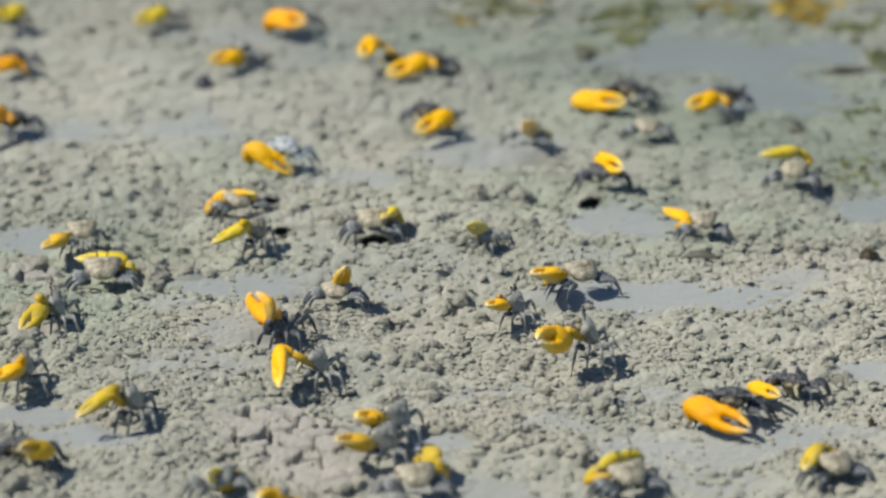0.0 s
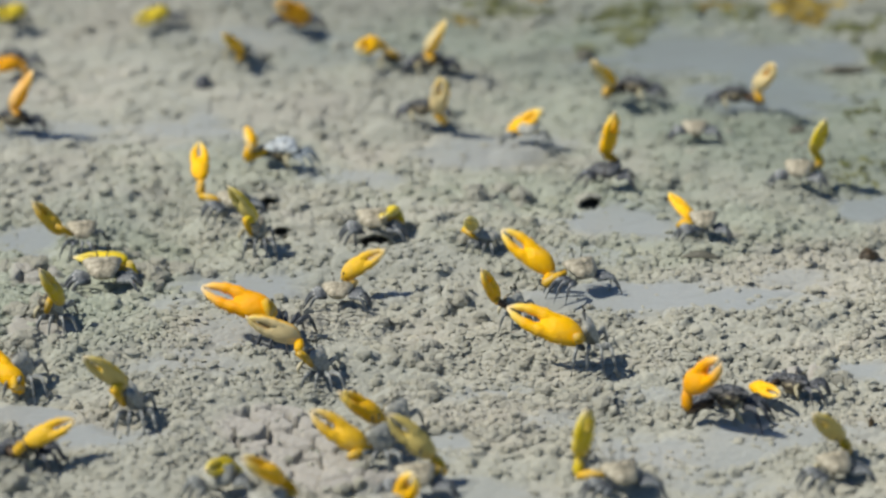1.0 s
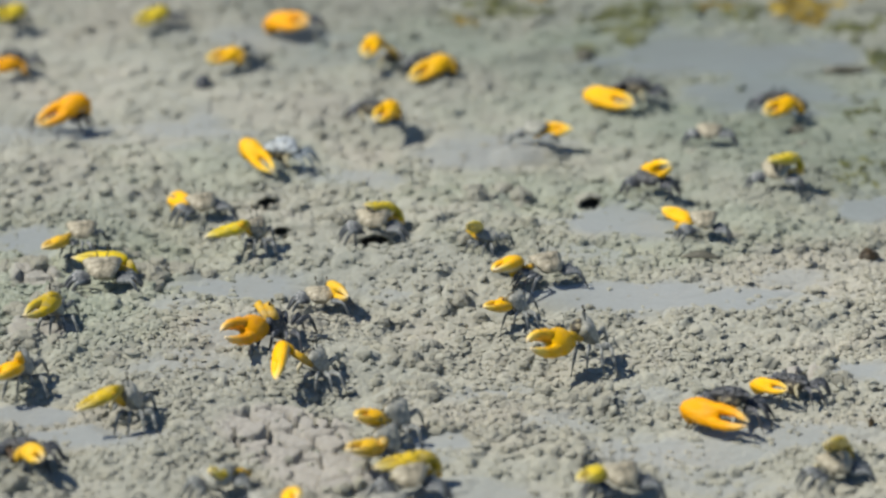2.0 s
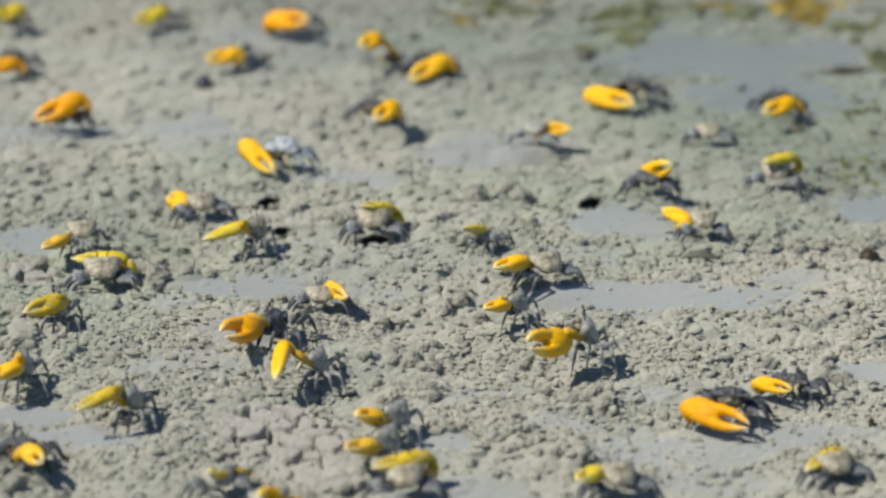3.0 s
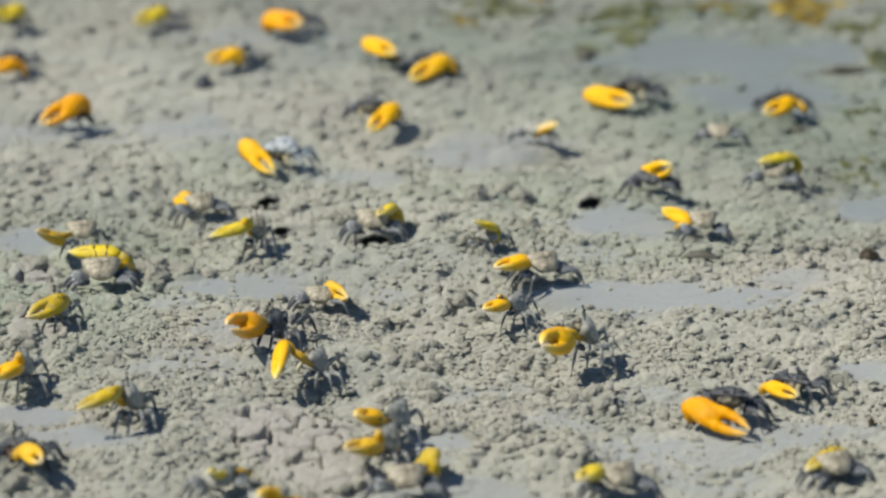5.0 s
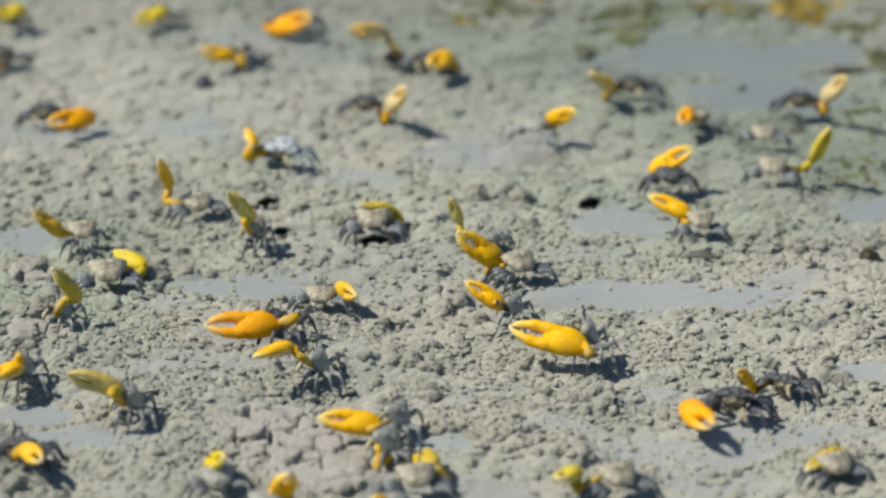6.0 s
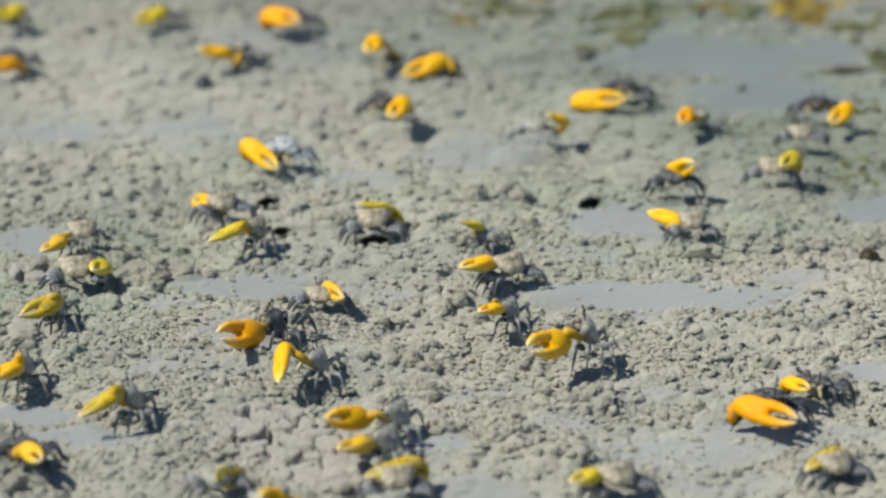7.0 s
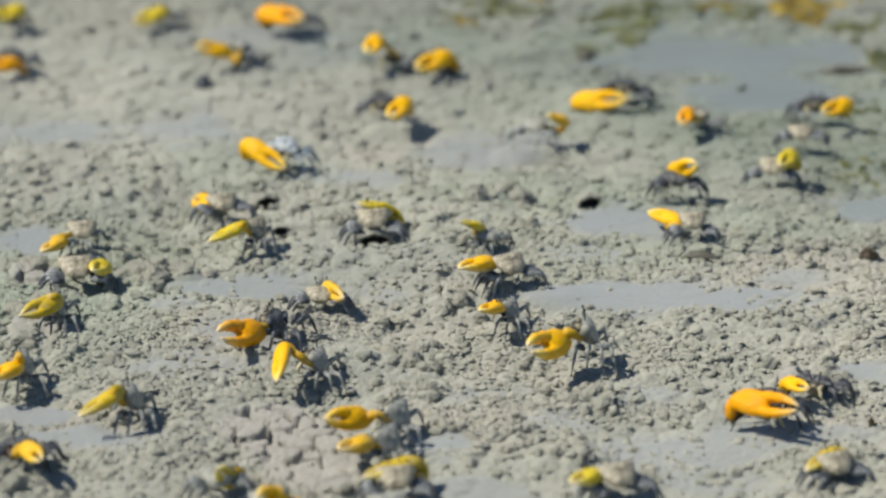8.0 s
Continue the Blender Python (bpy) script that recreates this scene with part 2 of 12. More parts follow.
# where crabs stand and have trodden the mud level: x, y
STANDS = [
    (-0.211, 1.732), (-0.135, 1.73), (-0.07, 1.72), (-0.093, 1.668), (-0.2, 1.661), (-0.189, 1.563),
    (-0.022, 1.659), (-0.006, 1.651), (-0.02, 1.582), (-0.068, 1.515), (0.038, 1.547), (0.085, 1.61),
    (0.146, 1.593), (0.114, 1.57), (0.123, 1.548), (0.144, 1.489), (0.083, 1.484), (-0.092, 1.45),
    (-0.074, 1.408), (-0.028, 1.422), (0.019, 1.41), (-0.144, 1.412), (-0.136, 1.362), (-0.145, 1.323),
    (-0.152, 1.262), (-0.109, 1.227), (-0.044, 1.346), (-0.059, 1.305), (-0.045, 1.272), (0.041, 1.368),
    (0.028, 1.329), (0.054, 1.29), (0.109, 1.233), (0.131, 1.257), (0.135, 1.176), (-0.015, 1.217),
    (-0.02, 1.195), (-0.012, 1.162), (-0.018, 1.138), (-0.145, 1.194), (-0.076, 1.166), (-0.058, 1.141),
    (0.062, 1.164), (0.103, 1.423),
]


def sheet_mask(x, y):
    """1 on smooth mud, 0 on pellet ground."""
    m = np.zeros_like(x)
    wob = (value_noise(x * 0.6, y, 0.022, 5) - 0.5) * 1.0 + (value_noise(x * 0.6, y, 0.007, 6) - 0.5) * 0.7
    for cx, cy, rx, ry, full in SHEETS:
        d = np.sqrt(((x - cx) / rx) ** 2 + ((y - cy) / ry) ** 2) + wob
        m = np.maximum(m, full * np.clip((1.2 - d) / 0.55, 0, 1))
    return m


def cells(x, y, scale, seed):
    """Lumps of about that size: how far inside its lump each place lies (0 at the crevice), and a random number per lump."""
    rs = np.random.RandomState(seed)
    jx, jy, rnd = rs.rand(64, 64), rs.rand(64, 64), rs.rand(64, 64)
    u, v = x / scale, y / scale
    i, j = np.floor(u).astype(int), np.floor(v).astype(int)
    f1, f2, val = np.full(x.shape, 9.0), np.full(x.shape, 9.0), np.zeros(x.shape)
    for a in (-1, 0, 1):
        for b in (-1, 0, 1):
            p, q = (i + a) % 64, (j + b) % 64
            d = np.hypot(i + a + jx[p, q] - u, j + b + jy[p, q] - v)
            near = d < f1
            f2 = np.where(near, f1, np.minimum(f2, d))
            val = np.where(near, rnd[p, q], val)
            f1 = np.where(near, d, f1)
    return f2 - f1, val


def slab_mask(x, y):
    m = np.zeros_like(x)
    wob = (value_noise(x, y, 0.02, 15) - 0.5) * 0.7
    for cx, cy, rx, ry in SLABS:
        m = np.maximum(m, np.clip((1.1 - np.hypot((x - cx) / rx, (y - cy) / ry) + wob) / 0.35, 0, 1))
    return m


# where a thin green film of diatoms lies: x, y, half length, half depth
FILMS = [(0.15, 1.62, 0.12, 0.17), (0.06, 1.47, 0.10, 0.07), (0.06, 1.70, 0.12, 0.06), (-0.14, 1.39, 0.08, 0.10), (-0.10, 1.52, 0.05, 0.04)]


def film_mask(x, y):
    m = np.zeros_like(x)
    wob = (value_noise(x, y, 0.05, 35) - 0.5) * 0.7 + (value_noise(x, y, 0.012, 36) - 0.5) * 0.5
    for cx, cy, rx, ry in FILMS:
        m = np.maximum(m, np.clip((1.2 - np.hypot((x - cx) / rx, (y - cy) / ry) + wob) / 1.1, 0, 1))
    return m


def trodden_mask(x, y):
    """Stretches where the crumbs have run together."""
    return np.clip((value_noise(x, y, 0.026, 27) * 0.7 + value_noise(x, y, 0.009, 28) * 0.3 - 0.56) / 0.13, 0, 1)


def stand_mask(x, y):
    m = np.zeros_like(x)
    for cx, cy in STANDS:
        m = np.maximum(m, np.clip(1.5 - np.hypot((x - cx) / 0.013, (y - cy) / 0.011), 0, 1))
    return m * m * (3 - 2 * m)


def ground_height(x, y):
    level = 1 - stand_mask(x, y)
    near = np.clip((1.1 - np.hypot(x, y - 1.5)) / 0.3, 0, 1)
    smooth = sheet_mask(x, y)
    h = (value_noise(x, y, 0.11, 1) - 0.5) * 0.010 + (value_noise(x, y, 0.035, 2) - 0.5) * 0.0065 * (1 - 0.6 * smooth)
    crumb, c1 = cells(x + 0.002 * value_noise(x, y, 0.005, 9), y, 0.0031, 3)
    lump, c2 = cells(x, y + 0.004 * value_noise(x, y, 0.01, 10), 0.0105, 4)
    crumb, lump = np.clip(crumb / 0.24, 0, 1) ** 0.6, np.clip(lump / 0.3, 0, 1) ** 0.55
    trodden = trodden_mask(x, y)
    far = np.clip((1.58 - y) / 0.16, 0, 1)
    rough = crumb * (0.0012 + 0.0013 * c1) * (1 - 0.5 * trodden) * (0.42 + 0.58 * far) + lump * (0.0004 + 0.0028 * c2 ** 2) - 0.0020
    h = h * level + (rough - 0.0004) * (1 - 0.93 * smooth) * (0.5 + 0.5 * level)
    split, c3 = cells(x + 0.006 * value_noise(x, y, 0.008, 17), y + 0.006 * value_noise(x, y, 0.009, 18), 0.0115, 7)
    slab = slab_mask(x, y) * (0.3 + 0.7 * level)
    crack = (1 - np.clip((split - 0.05) / 0.1, 0, 1)) * np.clip((value_noise(x, y, 0.016, 23) - 0.25) * 4, 0.15, 1)
    h = h * (1 - 0.75 * slab) + slab * (0.0022 * c3 * np.clip(split / 0.1, 0, 1) - 0.014 * crack + 0.0003 * crumb + 0.0006)
    for cx, cy, rx, ry, r, n in HEAPS:
        h = h + level * 0.9 * r * np.clip(1.2 - np.hypot((x - cx) / rx, (y - cy) / ry), 0, 1) * (0.35 + 0.65 * lump)
    for cx, cy, r, depth in BURROWS:
        d = np.hypot(x - cx, y - cy) / r
        h = h - depth * np.clip(1.25 - d, 0, 1) ** 0.7
    return near * h


def build_ground():
    xs = np.concatenate([-np.geomspace(3000, 0.24, 26)[:-1], np.linspace(-0.24, 0.24, 650), np.geomspace(0.24, 3000, 26)[1:]])
    ys = np.concatenate([-np.geomspace(3000, 0.5, 14), np.linspace(0.0, 1.09, 20)[:-1], np.linspace(1.09, 1.88, 870), 1.88 + np.geomspace(0.01, 3000, 40)])
    X, Y = np.meshgrid(xs, ys)
    Z = ground_height(X, Y)
    V = np.stack([X.ravel(), Y.ravel(), Z.ravel()], 1)
    w, h = len(xs), len(ys)
    idx = np.arange(w * h).reshape(h, w)
    F = np.stack([idx[:-1, :-1], idx[:-1, 1:], idx[1:, 1:], idx[1:, :-1]], -1).reshape(-1, 4)
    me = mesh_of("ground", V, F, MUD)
    wet = me.attributes.new("wet", "FLOAT", "POINT")
    wet.data.foreach_set("value", sheet_mask(X, Y).ravel().astype(np.float32))
    film = me.attributes.new("film", "FLOAT", "POINT")
    film.data.foreach_set("value", film_mask(X, Y).ravel().astype(np.float32))
    dry = me.attributes.new("dry", "FLOAT", "POINT")
    dry.data.foreach_set("value", (0.7 * slab_mask(X, Y)).ravel().astype(np.float32))
    return tagged(new("ground", me), "pale grey-tan tidal mud flat strewn with feeding pellets", "mud flat", kind="structure")


GROUND = build_ground()


def ico(sub):
    bm = bmesh.new()
    bmesh.ops.create_icosphere(bm, subdivisions=sub, radius=1)
    v = np.array([tuple(p.co) for p in bm.verts])
    f = np.array([[q.index for q in p.verts] for p in bm.faces])
    bm.free()
    return v, f


def pellet_field(name, label, spots, sizes, sub, seed, mat=None, flat=0.66, category="mud pellets", rise=-0.45):
    """Many lumpy balls of mud joined in one mesh of kind stuff."""
    rs = np.random.RandomState(seed)
    v0, f0 = ico(sub)
    n, k = len(spots), len(v0)
    # blocky, dented crumbs: each between a ball and a box
    power = 2 + 4 * rs.rand(n, 1, 1)
    boxy = 1 / (np.abs(v0[None]) ** power).sum(2, keepdims=True) ** (1 / power)
    lump = boxy * (0.92 + (rs.rand(n, k, 1) - 0.5) * 0.66)
    scale = sizes[:, None, None] * (0.6 + 0.75 * rs.rand(n, 1, 3)) * np.array([1, 1, flat])
    v = v0[None] * lump * scale
    a = rs.rand(n) * 6.283
    c, s = np.cos(a)[:, None], np.sin(a)[:, None]
    x, y = v[:, :, 0] * c - v[:, :, 1] * s, v[:, :, 0] * s + v[:, :, 1] * c
    z = v[:, :, 2] + (ground_height(spots[:, 0], spots[:, 1]) + sizes * (rise + 0.7 * rs.rand(n)))[:, None]
    V = np.stack([x + spots[:, :1], y + spots[:, 1:], z], -1).reshape(-1, 3)
    F = (f0[None] + (np.arange(n) * k)[:, None, None]).reshape(-1, 3)
    me = bpy.data.meshes.new(name)
    me.vertices.add(len(V)), me.loops.add(F.size), me.polygons.add(len(F))
    me.vertices.foreach_set("co", V.ravel().astype(np.float32))
    me.loops.foreach_set("vertex_index", F.ravel().astype(np.int32))
    me.polygons.foreach_set("loop_start", np.arange(0, F.size, 3).astype(np.int32))
    me.polygons.foreach_set("use_smooth", np.repeat(rs.rand(n) < 0.25, len(f0)))
    me.update()
    me.validate()
    film = me.attributes.new("film", "FLOAT", "POINT")
    film.data.foreach_set("value", np.repeat(film_mask(spots[:, 0], spots[:, 1]), k).astype(np.float32))
    me.materials.append(mat or PELLET)
    return tagged(new(name, me), label, category, kind="stuff")


def scatter(gap, seed, clump, bare=0.96, thick=1.0):
    """Places over the seen flat, a gap apart but jittered, few on smooth sheets and trodden mud, in loose clumps."""
    rs = np.random.RandomState(seed)
    gx, gy = np.meshgrid(np.arange(-0.262, 0.262, gap), np.arange(1.11, 1.86, gap))
    x, y = (g.ravel() + gap * 0.9 * (rs.rand(g.size) - 0.5) for g in (gx + 0.5 * gap * (np.arange(len(gx)) % 2)[:, None], gy))
    loose_ground = np.clip((value_noise(x, y, clump, seed) - 0.26) * 4.0, 0.12, 1) * (1 - 0.6 * trodden_mask(x, y))
    keep = rs.rand(len(x)) < thick * (1 - bare * sheet_mask(x, y)) * loose_ground * np.clip((1.59 - y) / 0.16, 0.2, 1) * (1 - 0.93 * slab_mask(x, y))
    keep &= np.abs(x) < 0.02 + 0.128 * y
    for cx, cy, r, depth in BURROWS:
        keep &= np.hypot(x - cx, y - cy) > r * 1.15
    return np.stack([x[keep], y[keep]], 1), rs


def build_pellets():
    p, rs = scatter(0.0019, 11, 0.026)
    pellet_field("mud_pellets", "small grey-tan feeding pellets of mud strewn over the flat", p, 0.0006 + 0.0010 * rs.rand(len(p)) ** 1.8, 1, 21)
    p, rs = scatter(0.0037, 12, 0.020, 0.995, 0.5)
    pellet_field("mud_crumbs", "larger crumbly pellets of mud heaped on the flat", p, 0.0012 + 0.0016 * rs.rand(len(p)) ** 2, 2, 22, rise=-0.3)


build_pellets()


def clod_mesh(seed):
    rs = np.random.RandomState(seed)
    v, f = ico(4)
    out = []
    for p in v:
        q = Vector(p) * 1.6 + Vector((seed * 3.1, 0, 0))
        near, after = noise.voronoi(q * 2.4)[0][:2]
        knob = min(1.0, (after - near) / 0.28) ** 0.6
        out.append(p * (0.86 + 0.30 * noise.noise(q) + 0.24 * knob + 0.16 * noise.noise(q * 5.0)) * (1, 1, 0.8))
    return mesh_of("mud_clod", np.array(out), f, CLOD)


# shade inside the burrow mouths, put into the hoods' inner faces as dark colour
BURROW_SHADE = mud("burrow_shade", (0.035, 0.036, 0.032), (0.06, 0.06, 0.052), (0.1, 0.098, 0.085), rough=0.6)
# ground kept free of clods, where crabs cross
CLEAR = (0.128, 1.262)
CLODS = [clod_mesh(k) for k in range(9)]


def put_clod(x, y, r, rs):
    if math.hypot(x - CLEAR[0], y - CLEAR[1]) < 0.016 or any(math.hypot(x - a, y - b) < 0.006 + 0.6 * r for a, b in STANDS):
        return
    ob = new("mud_clod", CLODS[rs.randint(9)])
    z = float(ground_height(np.array([x]), np.array([y]))[0])
    ob.matrix_basis = pose(x, y, z + r * rs.uniform(-0.4, 0.1), rs.uniform(-25, 25), rs.uniform(-25, 25), rs.uniform(0, 360)) @ Matrix.Diagonal((r * rs.uniform(0.8, 1.25), r * rs.uniform(0.8, 1.2), r * rs.uniform(0.7, 1.1), 1))
    ob.parent = GROUND


def build_clods():
    rs = np.random.RandomState(31)
    for cx, cy, rx, ry, r, n in HEAPS:
        for _ in range(n):
            a, d = rs.uniform(0, 6.283), rs.rand() ** 0.5
            put_clod(cx + rx * d * math.cos(a), cy + ry * d * math.sin(a), r * rs.uniform(0.6, 1.15), rs)
    p, rs2 = scatter(0.009, 41, 0.03, 1.0, 0.2)
    for x, y in p[:230]:
        put_clod(x, y, rs.uniform(0.0016, 0.0030), rs)


build_clods()


def hood_shape(seed):
    """A crumbly half-dome of mud with thickness, open towards -y."""
    v, f = ico(4)
    keep = [q for q in f if np.mean(v[q], 0) @ np.array([0.3, -0.95, -0.1]) < 0.35]
    V, F = [], []
    for side, r in ((1, 1.0), (-1, 0.78)):
        o = len(V)
        for p in v:
            q = Vector(p) * 2.3 + Vector((seed * 5.3, 0, 0))
            V.append(p * r * (1 + (0.26 * noise.noise(q) + 0.1 * noise.noise(q * 2.6)) * (1 if side > 0 else 0.4)))
        F += [tuple(o + k for k in (q if side > 0 else q[::-1])) for q in keep]
    count = {}
    for q in keep:
        for a, b in ((q[0], q[1]), (q[1], q[2]), (q[2], q[0])):
            count[(a, b)] = 1
    n = len(v)
    F += [(b, a, a + n, b + n) for a, b in count if (b, a) not in count]
    return V, F


def build_hoods():
    for k, (x, y, r, depth) in enumerate(BURROWS):
        V, F = hood_shape(k)
        me = mesh_of("burrow_hood", V, F, CLOD)
        me.materials.append(BURROW_SHADE)
        inner = len(V) // 2
        me.polygons.foreach_set("material_index", [int(min(f) >= inner) for f in F])
        ob = new("burrow_hood", me)
        z = float(ground_height(np.array([x]), np.array([y + 2.4 * r]))[0])
        ob.matrix_basis = pose(x, y + 0.3 * r, z + 0.1 * r, 0, 0, 12 * math.sin(k * 2.2)) @ Matrix.Diagonal((r * 1.3, r * 1.1, r * 0.8, 1))
        tagged(ob, "crumbly mud hood arched over a dark burrow mouth", "burrow", group="burrow mouths in the flat")


build_hoods()


def height_at(x, y):
    return float(ground_height(np.array([x]), np.array([y]))[0])


# patches of washed-up algae: colour, x, y, half length, half depth, pieces
ALGAE_PATCHES = [
    ("green", 0.088, 1.735, 0.016, 0.033, 200),
    ("green", 0.089, 1.719, 0.010, 0.021, 80),
    ("green", 0.123, 1.735, 0.007, 0.021, 30),
    ("green", 0.146, 1.731, 0.007, 0.017, 26),
    ("green", 0.210, 1.731, 0.005, 0.013, 90),
    ("green", 0.067, 1.692, 0.004, 0.007, 30),
    ("brown", 0.010, 1.735, 0.007, 0.013, 60),
    ("green", 0.027, 1.766, 0.030, 0.022, 500),
    ("brown", 0.041, 1.770, 0.017, 0.010, 90),
    ("green", 0.076, 1.749, 0.011, 0.039, 160),
    ("green", 0.112, 1.752, 0.030, 0.014, 120),
    ("brown", 0.131, 1.760, 0.017, 0.014, 160),
    ("green", 0.150, 1.754, 0.019, 0.021, 140),
    ("brown", 0.174, 1.758, 0.014, 0.024, 330),
    ("green", 0.200, 1.725, 0.016, 0.019, 260),
    ("green", 0.206, 1.683, 0.006, 0.016, 120),
    ("green", 0.183, 1.526, 0.015, 0.018, 90),
    ("green", 0.192, 1.593, 0.010, 0.033, 70),
    ("brown", 0.193, 1.766, 0.017, 0.008, 60),
]


def build_algae():
    for colour in ("green", "brown"):
        rs = np.random.RandomState(61)
        spots = [np.zeros((0, 2))]
        for c, cx, cy, rx, ry, n in ALGAE_PATCHES:
            if c == colour:
                a, d = rs.rand(n) * 6.283, rs.rand(n) ** 0.6
                p = np.stack([cx + rx * d * np.cos(a), cy + ry * d * np.sin(a)], 1)
                spots.append(p[value_noise(p[:, 0], p[:, 1], 0.012, 8) > 0.42])
        p = np.concatenate(spots)
        pellet_field("algae_mat_" + colour, colour + " algae matted in flakes over far mud", p, 0.0009 + 0.0019 * rs.rand(len(p)) ** 1.5, 2, 62, ALGAE[colour], 0.35, "algae")


build_algae()


def curl_shape(length, width, bend, thick):
    """A curled flake with thickness, pointed at both ends."""
    V, F, n = [], [], 12
    for i in range(n + 1):
        u = i / n
        w = width * math.sin(math.pi * min(max(u, 0.04), 0.96)) ** 0.7
        x, z = (u - 0.5) * length, bend * (1 - (2 * u - 1) ** 2)
        for y, up in ((-w, 0.0), (0, 0.25 * width), (w, 0.0)):
            V.append((x, y, z + up))
        for y, up in ((w, 0.0), (0, 0.25 * width), (-w, 0.0)):
            V.append((x, y, z + up - thick))
        if i:
            o = (i - 1) * 6
            F += [(o + k, o + (k + 1) % 6, o + 6 + (k + 1) % 6, o + 6 + k) for k in range(6)]
    F += [tuple(range(5, -1, -1)), tuple(range(n * 6, n * 6 + 6))]
    return V, F


def loose(name, me, x, y, up, turn, label, category, tip=0.0):
    ob = new(name, me)
    ob.matrix_basis = pose(x, y, height_at(x, y) + up, tip, 0, turn)
    return tagged(ob, label, category)


# ---- crabs ----
def tube(points, radii, sides=8, flat=1.0, up=(0, 0, 1)):
    """Verts and faces of a tapered tube through points; flat squeezes it across up."""
    P = [Vector(p) for p in points]
    V, F = [], []
    for i, p in enumerate(P):
        d = (P[min(i + 1, len(P) - 1)] - P[max(i - 1, 0)]).normalized()
        a = d.cross(Vector(up))
        a = a.normalized() if a.length > 1e-4 else Vector((1, 0, 0))
        b = a.cross(d).normalized()
        for k in range(sides):
            t = 2 * math.pi * k / sides
            V.append(p + a * math.cos(t) * radii[i] * flat + b * math.sin(t) * radii[i])
        if i:
            o = (i - 1) * sides
            F += [(o + k, o + (k + 1) % sides, o + sides + (k + 1) % sides, o + sides + k) for k in range(sides)]
    V += [P[0], P[-1]]
    e = (len(P) - 1) * sides
    F += [(len(V) - 2, (k + 1) % sides, k) for k in range(sides)]
    F += [(len(V) - 1, e + k, e + (k + 1) % sides) for k in range(sides)]
    return V, F


def curve_points(ctrl, n):
    """Points on a smooth line through ctrl (Catmull-Rom), with interpolated last columns."""
    c = np.array([ctrl[0], *ctrl, ctrl[-1]], float)
    out = []
    for i in range(n):
        u = i / (n - 1) * (len(ctrl) - 1)
        k = min(int(u), len(ctrl) - 2)
        t = u - k
        a, b, d, e = c[k:k + 4]
        out.append(0.5 * (2 * b + (d - a) * t + (2 * a - 5 * b + 4 * d - e) * t * t + (3 * b - a - 3 * d + e) * t ** 3))
    return np.array(out)


def carapace_shape():
    V, F, n, rings = [], [], 32, 7
    def edge(a):
        # broad front corners, narrowing to the rear
        s, c = math.sin(a), math.cos(a)
        r = 1 / (abs(c) ** 4.6 + abs(s) ** 4.6) ** (1 / 4.6)
        x, y = r * c, r * s
        half = 0.355 + 0.125 * max(-1, min(1, y)) + 0.025 * max(0, y - 0.7)
        return x * half, y * 0.31
    for side in (1, -1):
        for j in range(rings + 1):
            q = math.sin(j / rings * math.pi / 2)
            for i in range(n):
                a = 2 * math.pi * i / n
                x, y = edge(a)
                h = (1 - q ** (4.2 if side > 0 else 2.6))
                groove = 0.018 * math.cos(9 * x) * math.cos(8 * y + 1) * (1 - q)
                z = side * h * (0.14 if side > 0 else 0.24) + (groove if side > 0 else 0) + 0.02 * y
                V.append((x * q * (1 if side > 0 else 0.97), y * q, z))
        o = 0 if side > 0 else (rings + 1) * n
        for j in range(rings):
            for i in range(n):
                f = (o + j * n + i, o + j * n + (i + 1) % n, o + (j + 1) * n + (i + 1) % n, o + (j + 1) * n + i)
                F.append(f[::-1] if side > 0 else f)
    o = (rings + 1) * n
    F += [(rings * n + i, o + rings * n + i, o + rings * n + (i + 1) % n, rings * n + (i + 1) % n) for i in range(n)]
    return V, F


def palm_shape():
    c = curve_points([(0, 0, 0.055, 0.05), (0.06, 0.0, 0.12, 0.09), (0.2, 0.012, 0.175, 0.125), (0.36, 0.0, 0.188, 0.125), (0.5, 0.0, 0.165, 0.085), (0.56, 0, 0.10, 0.05)], 20)
    V, F = [], []
    for i, (x, y, w, h) in enumerate(c):
        V += [(x, y + w * math.cos(t), h * math.sin(t)) for t in (2 * math.pi * k / 20 for k in range(20))]
        if i:
            o = (i - 1) * 20
            F += [(o + k, o + 20 + k, o + 20 + (k + 1) % 20, o + (k + 1) % 20) for k in range(20)]
    F += [tuple(range(20)), tuple(range(len(V) - 1, len(V) - 21, -1))]
    return V, F


def finger_shape(side):
    """Fixed finger below (side -1) or movable finger above; the movable one hinges at its origin."""
    line = [(0.32, 0.08, 0.098), (0.46, 0.088, 0.1), (0.58, 0.104, 0.088), (0.7, 0.102, 0.074), (0.82, 0.08, 0.058), (0.92, 0.047, 0.038), (1.0, 0.01, 0.012)]
    if side > 0:
        line = [(x - 0.4, y - 0.1, r) for x, y, r in line]
    else:
        line = [(x, -y, r) for x, y, r in line]
    c = curve_points(line, 14)
    # small teeth on the inner edge
    V, F = tube([(x, y, 0) for x, y, r in c], [r * (1 + 0.09 * math.sin(2.1 * i)) for i, (x, y, r) in enumerate(c)], 10, 0.95, (0, 0, 1))
    return V, F


